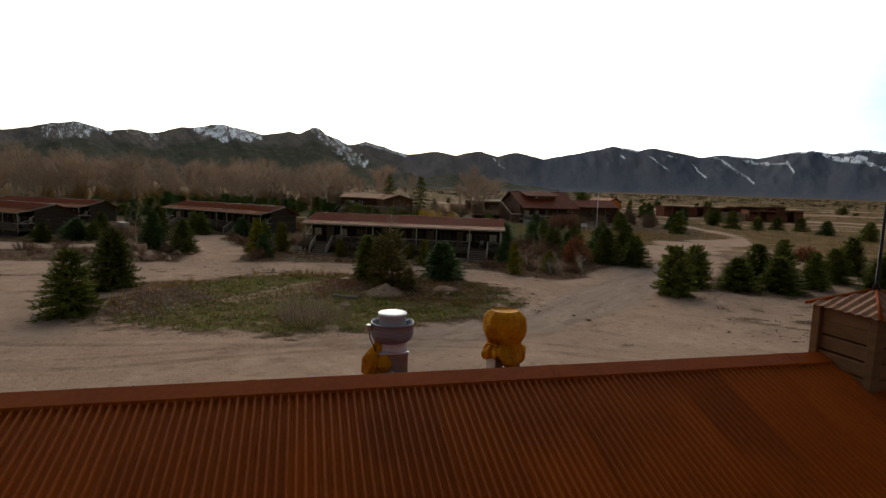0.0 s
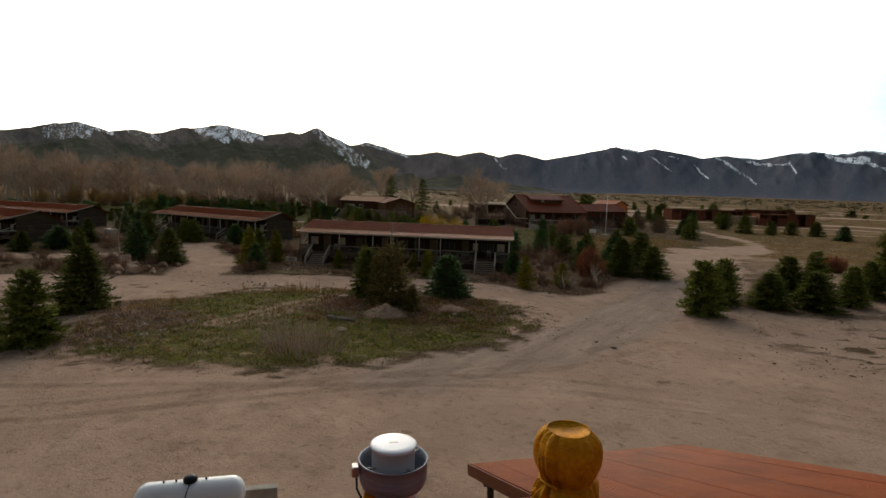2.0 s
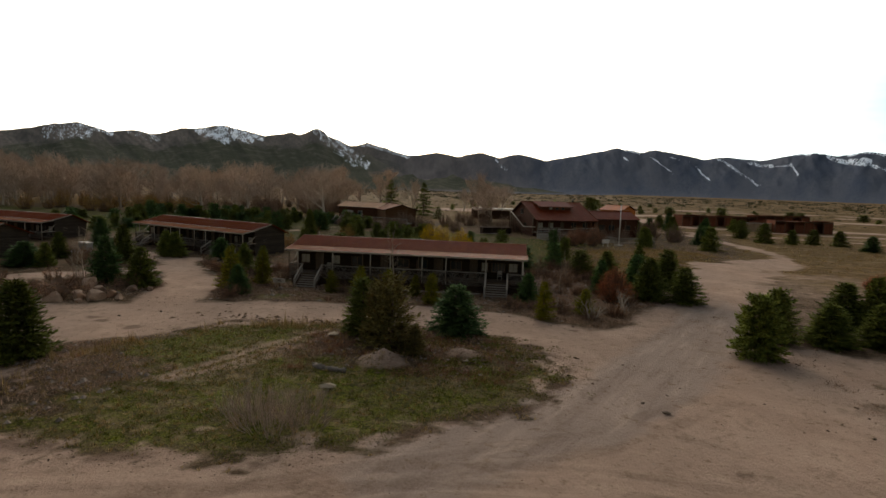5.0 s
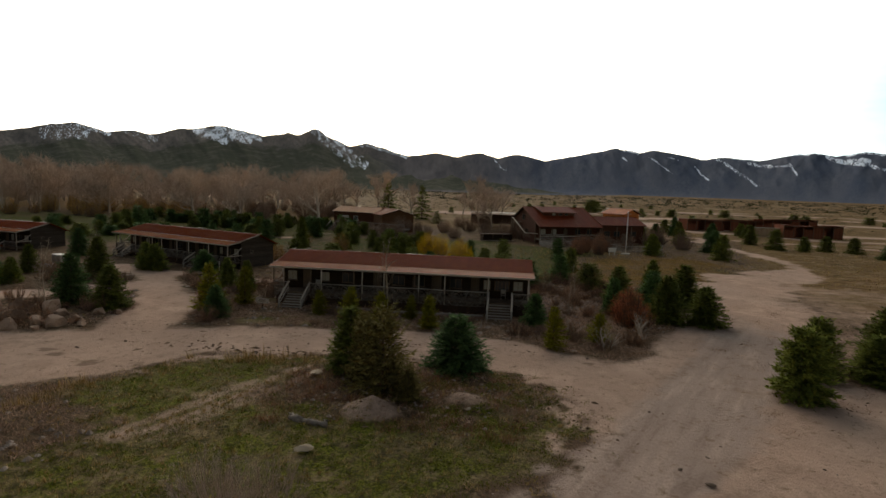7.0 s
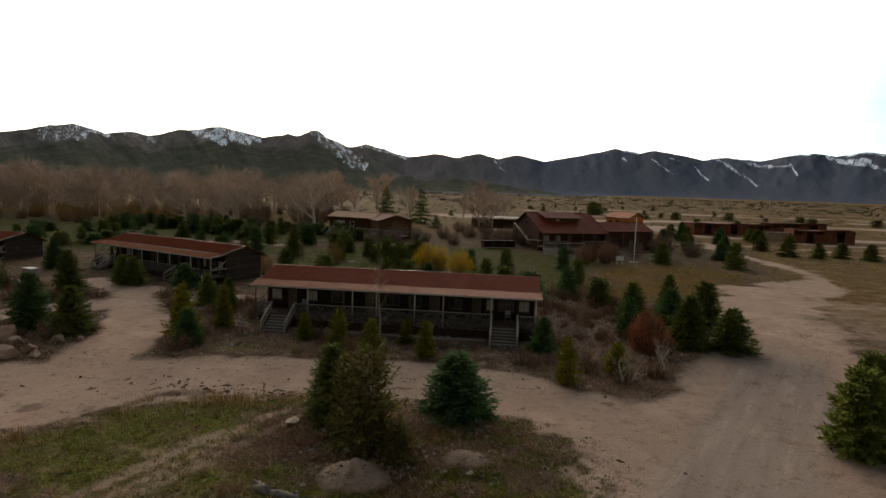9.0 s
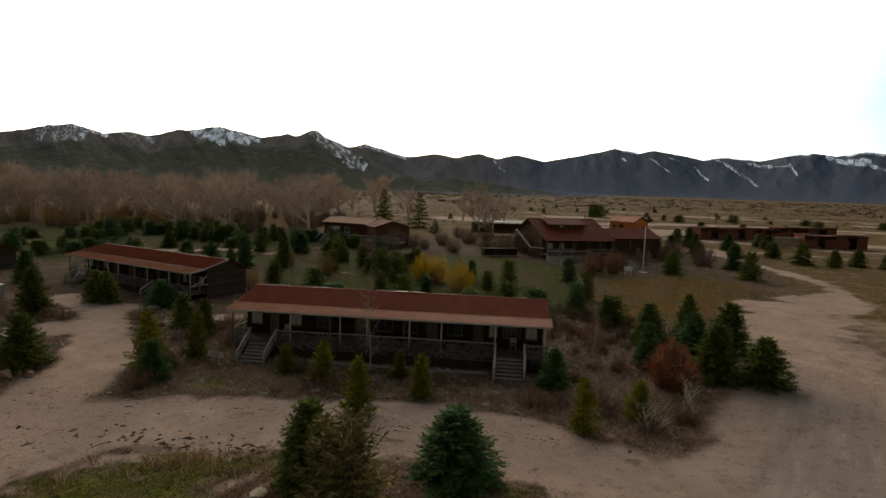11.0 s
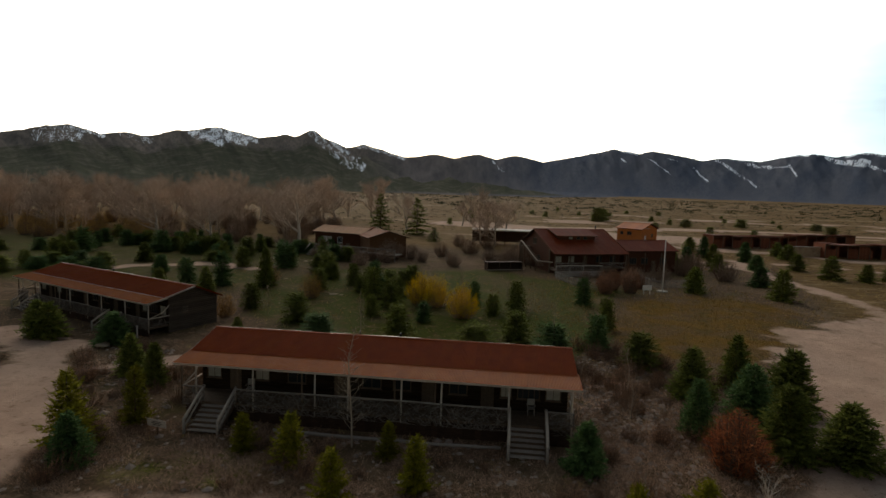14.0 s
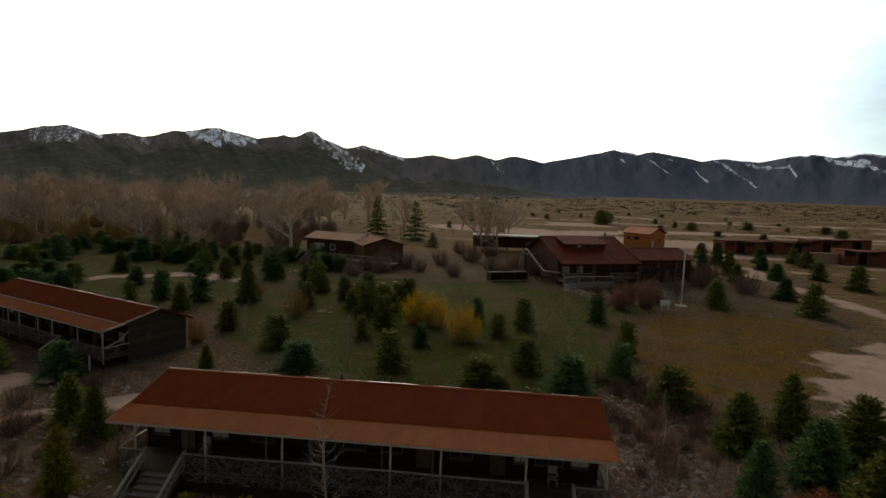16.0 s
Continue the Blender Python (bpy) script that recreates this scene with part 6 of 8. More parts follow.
def far_house():
    h = thing("ranch_house", "low brown ranch house with a tan metal roof", "house", pose(-38.6, 98.6, 0, 0, 0, -16.5))
    gable_block(h, 3.3, 16.0, -3.6, 4.4, -0.3, 4.45, 5.6, M_LODGE, M_TIN_ROOF, 0.5)
    gable_block(h, -6.0, 6.2, -4.2, 4.2, -0.3, 4.35, 5.6, M_CUPOLA, M_TERRA_DULL, 0.6, turn=Matrix.Translation((19.5, -1.5, 0)) @ Matrix.Rotation(math.radians(-43.5), 4, "Z"))
    wm = Matrix.Translation((0, -3.66, 0))
    for x, cur in ((5.2, True), (6.6, True), (9.5, False)):
        window(h, wm, x, x + 1.3, 2.0, 3.3, cur, 1, M_WHITE)
    door(h, wm, 11.8, 12.8, -0.2, 2.0)
    wm = Matrix.Translation((19.5, -1.5, 0)) @ Matrix.Rotation(math.radians(-43.5), 4, "Z") @ Matrix(((0, -1, 0, 5.94), (1, 0, 0, 0), (0, 0, 1, 0), (0, 0, 0, 1)))
    for x in (-3.6, -0.9, 1.8):
        window(h, wm, x, x + 1.8, 1.6, 3.0, x < -3, 1)
    part("deck_floor", boxed(8.5, 28.5, -11.0, -7.7, 0.9, 1.1), M_GREYWOOD, h, "grey timber deck")
    for x in np.arange(8.6, 28.5, 2.2):
        part("deck_post", boxed(x - 0.08, x + 0.08, -10.95, -10.79, -0.3, 2.25), M_GREYWOOD, h)
    tube("deck_rail", [(8.5, -10.87, 2.2), (18, -10.87, 2.24), (28.5, -10.87, 2.2)], [0.08] * 3, M_GREYWOOD, h, 7)
    v, f = branch_tangle(random.Random(4), [(8.5, 28.5)], -0.2, 2.15, -10.9, 26, 0.1)
    part("branch_railing", mesh_of("branch_railing", v, f, M_STICK), M_STICK, h, kind="stuff")
    for i in range(6):
        part("stair_tread", boxed(6.9, 8.4, -10.6 - 0.3 * i, -10.2 - 0.3 * i, 0.85 - 0.2 * i, 0.92 - 0.2 * i), M_GREYWOOD, h)
    for x in (6.8, 8.5):
        tube("stair_rail", [(x, -10.3, 2.2), (x, -12.3, 0.9)], [0.07, 0.07], M_PALEPOST, h, 7)

far_house()


M_TERRA = mat("orange_red_metal_roof", (0.34, 0.12, 0.06), (0.43, 0.17, 0.085), 1.2, 0.55, 0, 0.2, 25, vary=0.1)


def orange_house():
    m = pose(51.4, 151.6, -0.25, 0, 0, -41) @ Matrix.Translation((-8.6, 0, 0))
    h = thing("orange_cabin", "orange-stained wooden house with a rust-red roof on the plain", "house", m)
    gable_block(h, 0, 8.6, 0, 10.2, 0, 4.5, 6.1, M_ORANGE, M_TERRA, 0.55)
    wm = Matrix.Translation((0, -0.07, 0))
    window(h, wm, 3.6, 5.2, 2.3, 3.4, False, 1)
    window(h, wm, 1.2, 2.2, 2.3, 3.3, False, 1)
    ge = Matrix(((0, -1, 0, 8.5), (1, 0, 0, 0), (0, 0, 1, 0), (0, 0, 0, 1)))
    window(h, ge, 6.6, 7.8, 1.6, 2.7, False, 1)
    door(h, ge, 2.2, 3.3, 0.02, 2.2, M_WHITE)
    part("gable_board", boxed(2.2, 5.4, 8.46, 8.53, 4.4, 4.55, m=Matrix(((0, 1, 0, 0), (1, 0, 0, 0), (0, 0, 1, 0), (0, 0, 0, 1)))), M_PALEPOST, h)


orange_house()


def shed(x, y, rz, length, depth, h, bays, label):
    """A long low board shed: uneven upright boards in front, open bays, a patched roof in several sheets."""
    gz = ground_z(x, y)
    rng = random.Random(int(x))
    s = thing("stable_shed", label, "shed", pose(x, y, gz, 0, 0, rz), "sheds by the corral")
    part("wall_back", boxed(0, length, depth - 0.12, depth, 0, h - 0.25), M_RUST_RED, s)
    for q in (0, length - 0.12):
        part("wall_end", boxed(q, q + 0.12, 0.1, depth - 0.13, 0, h - 0.15), M_RUST_RED, s)
    w = length / bays
    for i in range(bays):
        lift = rng.uniform(-0.35, 0.12)
        part("roof_sheet", boxed(i * w - 0.2, (i + 1) * w + rng.uniform(-0.1, 0.15), -0.5 - rng.uniform(0, 0.5), depth + 0.3, h - 0.1 + lift, h + 0.0 + lift, m=Matrix.Rotation(-rng.uniform(0.02, 0.07), 4, "X")), M_RUST_RED, s)
    for i in range(bays + 1):
        q = min(i * w, length - 0.16)
        part("post", boxed(q, q + 0.16, -0.02, 0.1, 0, h - 0.25), M_WOOD, s)
    boards = [boxed(-0.14, 0.14, 0.02, 0.06, 0, 1.0) for _ in range(1)]
    me = bpy.data.meshes.new("board")
    boards[0].to_mesh(me)
    boards[0].free()
    me.materials.append(M_RUST_RED)
    for i in range(bays):
        open_bay = i % 3 == 1
        n = int((w - 0.2) / 0.31)
        for j in range(n):
            if open_bay and j > 1:
                continue
            o = part("board", me, M_RUST_RED, s)
            top = (h - 0.35) * rng.uniform(0.86, 1.0) if i % 2 else (h - 0.35) * rng.uniform(0.6, 0.75)
            o.matrix_basis = Matrix.Translation((i * w + 0.33 + j * 0.31, rng.uniform(-0.03, 0.03), 0)) @ Matrix.Diagonal((1, 1, top, 1))
    part("lintel", boxed(0.02, length - 0.02, -0.08, -0.021, h - 0.6, h - 0.42), M_WOOD, s)


shed(70.6, 143.2, 19, 30, 5, 3.9, 9, "long rust-red board shed beside the corral")
shed(99.4, 154.4, 17, 22, 5, 4.4, 6, "rust-red open-fronted board shed on the plain")
shed(93.6, 126.6, 6, 18, 5, 4.0, 6, "rust-red board stable with closed front")


M_PALE_RENDER = mat("weathered_sandy_render", (0.25, 0.185, 0.135), (0.36, 0.28, 0.21), 1.2, 0.95, 0, 0.3, 20, stain=(0.18, 0.13, 0.095), spec=0.02)


def pale_wall(x, y, rz, length, h):
    """A rendered retaining wall with a coping and an end pier."""
    t = thing("retaining_wall", "low pale sandy rendered wall between the sheds", "wall", pose(x, y, ground_z(x, y), 0, 0, rz))
    part("body", boxed(0, length, 0, 0.5, -0.2, h, 0.03), M_PALE_RENDER, t)
    for i in range(4):
        part("coping", boxed(-0.05 + i * length / 4, (i + 1) * length / 4 - 0.02, -0.06, 0.56, h + 0.002, h + 0.12, 0.02), M_CONCRETE, t)
    part("end_pier", boxed(length, length + 0.5, -0.1, 0.6, -0.2, h + 0.35, 0.03), M_WHITE, t)


pale_wall(85.2, 127.6, 6, 8.6, 2.7)


def canopy():
    c = thing("open_canopy", "long open shelter with a white flat roof", "shelter", pose(-1.2, 124.0, -0.22, 0, 0, 2))
    part("roof", boxed(0, 19, 0, 5, 4.1, 4.35, 0.03), M_WHITE, c)
    for x in (0.2, 4.8, 9.4, 14, 18.6):
        for y in (0.2, 4.7):
            part("post", boxed(x - 0.08, x + 0.08, y - 0.08, y + 0.08, 0, 4.1), M_WOOD_DARK, c)
    part("back_panel", boxed(0.3, 18.6, 4.8, 4.9, 0.6, 3.6), M_WOOD_DARK, c)


canopy()


def flagpole():
    x, y = 33.9, 59.15
    gz = ground_z(x, y)
    p = thing("flagpole", "tall white flagpole on a round concrete base", "flagpole", pose(x, y, gz))
    v, f = lathe([(0.9, -0.1), (0.9, 0.12), (0.85, 0.16), (0.12, 0.17)], 28)
    part("base", mesh_of("base", v, f, M_CONCRETE), M_CONCRETE, p)
    tube("pole", [(0, 0, 0.1), (0, 0, 4), (0, 0, 8.2)], [0.09, 0.08, 0.055], M_WHITE, p, 12)
    v, f = lathe([(0.02, 8.18), (0.09, 8.22), (0.11, 8.3), (0.09, 8.38), (0.02, 8.42)], 12)
    part("ball", mesh_of("ball", v, f, M_WHITE, True), M_WHITE, p)
    tube("halyard", [(0.1, 0, 1.2), (0.12, 0, 4.5), (0.08, 0, 8.1)], [0.012] * 3, M_WHITE, p, 5)
    s = thing("white_sign", "small white weathered sign board on two legs", "sign", pose(30.7, 55.8, ground_z(30.7, 55.8), 0, 0, 10))
    part("board", boxed(-0.75, 0.75, -0.03, 0.03, 0.7, 1.5, 0.01), M_WHITE, s)
    for q in (-0.5, 0.5):
        part("leg", boxed(q - 0.05, q + 0.05, 0.03, 0.1, 0, 1.4), M_WHITE, s)


flagpole()


def wood_sign(x, y, rz):
    s = thing("wooden_sign", "small grey plank sign on a post by the steps", "sign", pose(x, y, ground_z(x, y), 0, 0, rz))
    tube("post", [(0, 0.05, -0.2), (0, 0.05, 1.1)], [0.06, 0.05], M_WOOD, s)
    part("board", boxed(-0.75, 0.75, -0.04, 0.0, 0.55, 1.02, 0.015), M_PALEPOST, s)
    for i, w in enumerate((0.36, 0.42, 0.28)):
        part("lettering_bar", boxed(-w, w, -0.046, -0.0401, 0.86 - 0.1 * i, 0.90 - 0.1 * i), M_WOOD_DARK, s)


wood_sign(-13.1, -2.5, -12)
stake = thing("white_stake", "thin white marker post by the cabin corner", "post", pose(-28.1, 17.1, ground_z(-28.1, 17.1)))
part("post", boxed(-0.06, 0.06, -0.06, 0.06, -0.1, 1.25, 0.01), M_WHITE, stake)
part("cap", boxed(-0.08, 0.08, -0.08, 0.08, 1.251, 1.3, 0.01), M_WHITE, stake)


def stick_fence(points, h, label, seed):
    """A fence of close-set crooked grey sticks between two rails."""
    rng = random.Random(seed)
    f_ = thing("stick_fence", label, "fence", Matrix.Identity(4), "stick fences")
    v, f = [], []
    for (ax, ay), (bx, by) in zip(points, points[1:]):
        ln = math.hypot(bx - ax, by - ay)
        for z in (0.35, h * 0.8):
            tube("rail", [(ax, ay, ground_z(ax, ay) + z), (bx, by, ground_z(bx, by) + z)], [0.05, 0.05], M_GREYWOOD, f_, 6)
        for i in range(int(ln / 0.2)):
            q = i * 0.2 / ln
            x, y = ax + (bx - ax) * q, ay + (by - ay) * q
            z = ground_z(x, y)
            t = h * rng.uniform(0.75, 1.15)
            tube_raw([(x, y, z), (x + rng.uniform(-0.08, 0.08), y, z + t * 0.5), (x + rng.uniform(-0.12, 0.12), y + rng.uniform(-0.05, 0.05), z + t)], [0.04, 0.035, 0.02], 4, v, f, False)
    part("stick_infill", mesh_of("stick_infill", v, f, M_STICK), M_STICK, f_, kind="stuff")


stick_fence([(17.6, 67.6), (19.5, 62.6), (21.3, 58.2), (24.5, 57.6)], 1.4, "grey stick fence in front of the lodge", 1)
stick_fence([(32.0, 67.4), (34.3, 62.4), (39.3, 64.3), (43.5, 68.5)], 1.5, "grey stick fence beside the flagpole", 2)


def low_shed(x, y, rz):
    """A long low open shelter: dark boards behind, pale poles along the top and foot."""
    s = thing("low_shelter", "long low dark board shelter with pale pole rails", "shelter", pose(x, y, ground_z(x, y), 0, 0, rz))
    part("wall_back", boxed(0, 7.5, 1.4, 1.5, 0, 1.5), M_WOOD_DARK, s)
    part("roof", boxed(-0.1, 7.6, 0.0, 1.6, 1.5, 1.58), M_WOOD_DARK, s)
    for q in (0.02, 7.42):
        part("wall_end", boxed(q, q + 0.06, 0.1, 1.39, 0, 1.49), M_WOOD_DARK, s)
    for q in (0.1, 2.5, 4.9, 7.4):
        tube("post", [(q, 0.05, -0.1), (q, 0.05, 1.5)], [0.07, 0.06], M_WOOD, s, 6)
    for z, r in ((0.12, 0.055), (1.6, 0.035)):
        tube("rail", [(-0.2, -0.05, z), (3.7, -0.08, z + 0.03), (7.7, -0.05, z)], [r] * 3, M_PALEPOST if z < 1 else M_WOOD, s, 6)


low_shed(5.0, 73.6, 23)


# ---------------------------------------------------------------- stones
def stone_mesh(seed, flat=0.7):
    """A blocky boulder: a ball cut by random planes, with a little roughness."""
    rng = random.Random(seed)
    cuts = []
    for _ in range(15):
        n = Vector((rng.gauss(0, 1), rng.gauss(0, 1), rng.gauss(0, 0.8))).normalized()
        cuts.append((n, rng.uniform(0.2, 0.36)))
    bm = bmesh.new()
    bmesh.ops.create_icosphere(bm, subdivisions=3, radius=0.5)
    off = Vector((seed * 3.7, seed * 1.3, 0))
    for v in bm.verts:
        p = v.co.copy()
        for n, d in cuts:
            q = p.dot(n)
            if q > d:
                p -= n * (q - d)
        p *= 1.35 + 0.1 * noise.noise(p * 5 + off)
        v.co = Vector((p.x * 1.15, p.y * 0.95, p.z * flat))
    me = bpy.data.meshes.new("boulder")
    bm.to_mesh(me)
    bm.free()
    return me


STONES = [stone_mesh(i) for i in range(6)]
PALE_STONES = [stone_mesh(10 + i, 0.2) for i in range(3)]
for me_ in STONES:
    me_.materials.append(M_STONE)
for me_ in PALE_STONES:
    me_.materials.append(M_WHITESTONE)


def boulder(x, y, size, i, label, group, meshes=STONES, sink=0.14):
    ob = new("boulder", meshes[i % len(meshes)])
    ob.matrix_basis = pose(x, y, ground_z(x, y) + size * (0.3 - sink), 0, 0, (i * 67) % 360) @ Matrix.Diagonal((size, size * 0.85, size, 1))
    tagged(ob, label, "boulder", group)


for i, (x, y, s) in enumerate([(-29.2, -14.6, 1.5), (-30.6, -12.4, 1.8), (-27.9, -13.3, 1.4), (-26.4, -13.0, 1.7), (-25.8, -11.4, 1.3), (-25.6, -8.9, 1.2), (-34.3, -8.2, 1.6), (-29.9, -9.3, 2.0), (-35.5, -9.5, 1.4), (-33.3, -11.2, 1.5),
                              (-31.6, -9.6, 1.5), (-28.0, -10.3, 1.3), (-24.6, -12.2, 0.9), (-37.6, -9.0, 1.3), (-32.2, -13.6, 1.1), (-24.2, -8.2, 0.8), (-31.4, -13.4, 0.9), (-29.0, -12.0, 1.0), (-27.2, -11.6, 0.8), (-33.9, -12.6, 1.0), (-35.2, -11.2, 0.9), (-36.8, -10.6, 1.1), (-30.0, -15.2, 0.7), (-27.0, -14.3, 0.8), (-32.6, -14.6, 0.9), (-38.6, -10.4, 0.9)]):
    boulder(x, y, s, i, "rounded pale granite boulder in a row beside the drive", "boulders by the drive")
for i, (x, y, s) in enumerate([(-33.6, 70.6, 0.9), (-32.6, 71.6, 1.1), (-31.9, 72.8, 0.8), (-31.2, 73.6, 1.0), (-30.5, 75.0, 0.9), (-29.8, 76.0, 0.8), (-34.5, 72.0, 0.7), (5.8, -8.3, 0.75), (-4.2, -5.2, 0.5), (-0.9, -8.4, 0.4), (-3.2, -6.6, 0.55), (1.47, -30.1, 1.1), (-1.4, -20.4, 0.9), (2.6, -23.0, 0.6), (8.9, -24.2, 0.5), (-29.0, 13.6, 1.5), (-40, -3.2, 0.8), (-43, -3.6, 0.7), (-46.5, -3.9, 0.9), (-38, -2.6, 0.6), (-36.4, 76.5, 1.3), (-35.1, 77.6, 1.0), (-37.6, 77.3, 0.9), (-34.0, 75.6, 0.8), (-36.9, 74.9, 0.7), (-38.8, 75.4, 0.8)]):
    boulder(x, y, s, i, "pale flat stone lying on bare ground", "pale stones", PALE_STONES)


for i, (x, y, s) in enumerate([(-15.9, 43.7, 1.5), (-14.9, 43.2, 1.0), (-17.3, 44.4, 0.9), (-23.2, 57.8, 1.4), (-22.0, 58.6, 0.9), (-14.7, 64.7, 1.3), (-12.9, 66.2, 1.1), (-11.1, 68.1, 1.2), (-27.3, 53.7, 1.0), (-21.4, 45.1, 0.8), (-21.1, 36.0, 0.6), (-26.8, 64.5, 1.2), (-25.2, 65.2, 0.8)]):
    boulder(x, y, s, i, "flat pale stone half sunk in the lawn", "pale stones", PALE_STONES, 0.34)


def loose_stones():
    """Rubble and small stones in the scrub round the cabins."""
    rng = random.Random(77)
    v, f, spots = [], [], []

    def put(x, y, s):
        spots.append((x, y, s))

    def lay(x, y, s, z):
        k = len(v)
        p = [(1, 0, 0.1), (0.3, 0.9, 0), (-0.8, 0.6, 0.1), (-0.9, -0.5, 0), (0.2, -1, 0.1), (0, 0, 0.7)]
        a = rng.uniform(0, 6.3)
        for q, w, e in p:
            q, w = q * rng.uniform(0.7, 1.2), w * rng.uniform(0.6, 1.1)
            v.append((x + s * (q * math.cos(a) - w * math.sin(a)), y + s * (q * math.sin(a) + w * math.cos(a)), z + s * e * rng.uniform(0.6, 1.2)))
        f.extend([(k + i, k + (i + 1) % 5, k + 5) for i in range(5)])
    for _ in range(2600):
        x, y = rng.uniform(-30, 32), rng.uniform(-10.5, 14)
        if abs(x) < 13.6 and -0.1 < y < 9:
            continue
        put(x, y, rng.uniform(0.04, 0.2) if rng.random() < 0.9 else rng.uniform(0.2, 0.38))
    for _ in range(1100):
        put(rng.gauss(17.5, 3), rng.gauss(9, 6), rng.uniform(0.05, 0.3))
    for _ in range(500):
        put(rng.uniform(-50, 55), rng.uniform(-50, -14), rng.uniform(0.02, 0.07))
    for _ in range(260):
        put(rng.gauss(5, 4), rng.gauss(-22.5, 2), rng.uniform(0.04, 0.18))
    for _ in range(160):
        put(rng.gauss(-15, 3), rng.gauss(-33, 3), rng.uniform(0.05, 0.25))
    xs, ys = np.array([q[0] for q in spots]), np.array([q[1] for q in spots])
    for (x, y, s), sandy, z in zip(spots, land(xs, ys)[0], height(xs, ys)):
        if sandy < 0.35 or s < 0.07:
            lay(x, y, s, float(z))
    ob = new("loose_stones", mesh_of("loose_stones", v, f, M_ROADSTONE))
    tagged(ob, "scattered loose stones on dry ground", "stones", kind="stuff")


loose_stones()


# ---------------------------------------------------------------- trees
def conifer(seed, fine=1.0, form=0.8, rag=0.3, lift=0.3, droop=0.34, gap=0.25, spray=0.3, skirt=0.9):
    """Trunk and crown of a young conifer 4 m high and 1.7 m in radius: whorls of feathered boughs with upturned tips."""
    rng = random.Random(seed)
    tv, tf = [], []
    tube_raw([(0, 0, -0.25), (0.02, 0.01, 1.2), (0, 0.02, 2.6), (0.0, 0.0, 3.9)], [0.085, 0.07, 0.045, 0.012], 7, tv, tf)
    v, f = [], []
    lean, lop = rng.uniform(0, 6.28), rng.uniform(0.06, 0.16)

    def needle(px, py, pz, w, ln, dz, hw):
        dx, dy = math.cos(w), math.sin(w)
        tl = rng.uniform(-0.9, 0.9)
        q = len(v)
        v.extend([(px, py, pz), (px + dx * ln * 0.5 - dy * hw, py + dy * ln * 0.5 + dx * hw, pz + dz * ln * 0.4 + tl * hw), (px + dx * ln, py + dy * ln, pz + dz * ln), (px + dx * ln * 0.5 + dy * hw, py + dy * ln * 0.5 - dx * hw, pz + dz * ln * 0.4 - tl * hw)])
        f.append((q, q + 1, q + 2, q + 3))

    def bough(z, a, L, k):
        ca, sa = math.cos(a), math.sin(a)
        rise = lift * (1.25 - 1.5 * k) + rng.uniform(-0.12, 0.12)
        m = max(3, int((3 + L * 5.5) * fine))
        for i in range(m + 1):
            t = 0.1 + 0.9 * i / m
            px, py = ca * L * t, sa * L * t
            pz = z + L * (rise * t - droop * k * t * t + 0.16 * t ** 4)
            if i == m:
                needle(px, py, pz, a, 0.2 * spray / 0.3, 0.35, 0.035)
                continue
            for s_ in (-1, 1):
                ln = (0.2 + 0.42 * L * (1 - t)) * spray / 0.3 * rng.uniform(0.65, 1.15)
                needle(px, py, pz, a + s_ * rng.uniform(0.45, 0.95), min(ln, 0.5), rng.uniform(-0.4, 0.3), rng.uniform(0.028, 0.055) * (1.1 if fine < 1.3 else 1.0))
            if rng.random() < 0.5:
                needle(px, py, pz, a + rng.uniform(-0.6, 0.6), 0.26 * spray / 0.3, rng.uniform(0.4, 1.2), 0.035)
    z = 0.1
    while z < 3.92:
        k = 1 - z / 4.06
        full = 1.7 * k ** form * (skirt + (1 - skirt) * min(1, z / 0.7))
        n = int(6 + 8 * k + rng.random())
        a0 = rng.uniform(0, 6.28)
        for b in range(n):
            if rng.random() < 0.07:
                continue
            a = a0 + 2 * math.pi * b / n + rng.uniform(-0.3, 0.3)
            L = full * rng.uniform(1.0 - rag, 1.0 + rag * 0.55) * (1 + lop * math.cos(a - lean))
            bough(z + rng.uniform(-0.1, 0.1), a, max(0.12, L), k)
        z += gap * (0.62 + 0.5 * k)
    for i in range(6):                                   # leader
        needle(0, 0, 3.66 + 0.05 * i, i * 1.26, 0.12, 1.6, 0.03)
    return mesh_of("trunk", tv, tf, M_BARK, True), (v, f)


def conifer_set(material, seeds, **k):
    out = []
    for s in seeds:
        t, (v, f) = conifer(s, **k)
        out.append((t, mesh_of("crown", v, f, material)))
    return out


SPRUCE = conifer_set(M_SPRUCE, (1, 2, 3, 4), fine=1.6, form=0.68, rag=0.26, gap=0.21, skirt=0.9)
BARREL = conifer_set(M_SPRUCE, (24, 25), fine=1.7, form=0.44, rag=0.18, gap=0.2, skirt=0.72)
BLUE = conifer_set(M_SPRUCE_BLUE, (5, 6, 7), fine=1.5, form=0.64, rag=0.2, gap=0.21)
PINE = conifer_set(M_PINE, (8, 9), fine=1.15, form=0.5, lift=0.7, droop=0.16, rag=0.4, gap=0.27)
SAPLING = conifer_set(M_SAPLING, (10, 11, 12), fine=1.1, form=0.74, lift=0.7, droop=0.15, rag=0.42, gap=0.27)
JUNIPER = conifer_set(M_SPRUCE, (20, 21, 22), fine=0.9, form=0.36, lift=0.9, droop=0.15, spray=0.42)
CONE = conifer_set(M_SPRUCE, (29, 30, 36), fine=1.2, form=0.66, rag=0.36, spray=0.36)
SMALL = conifer_set(M_SPRUCE, (13, 14, 15), fine=1.1, form=0.38, rag=0.42, spray=0.4, skirt=0.7)
SMALL_BLUE = conifer_set(M_SPRUCE_BLUE, (16, 17), fine=1.1, form=0.42, rag=0.4, spray=0.4, skirt=0.75)


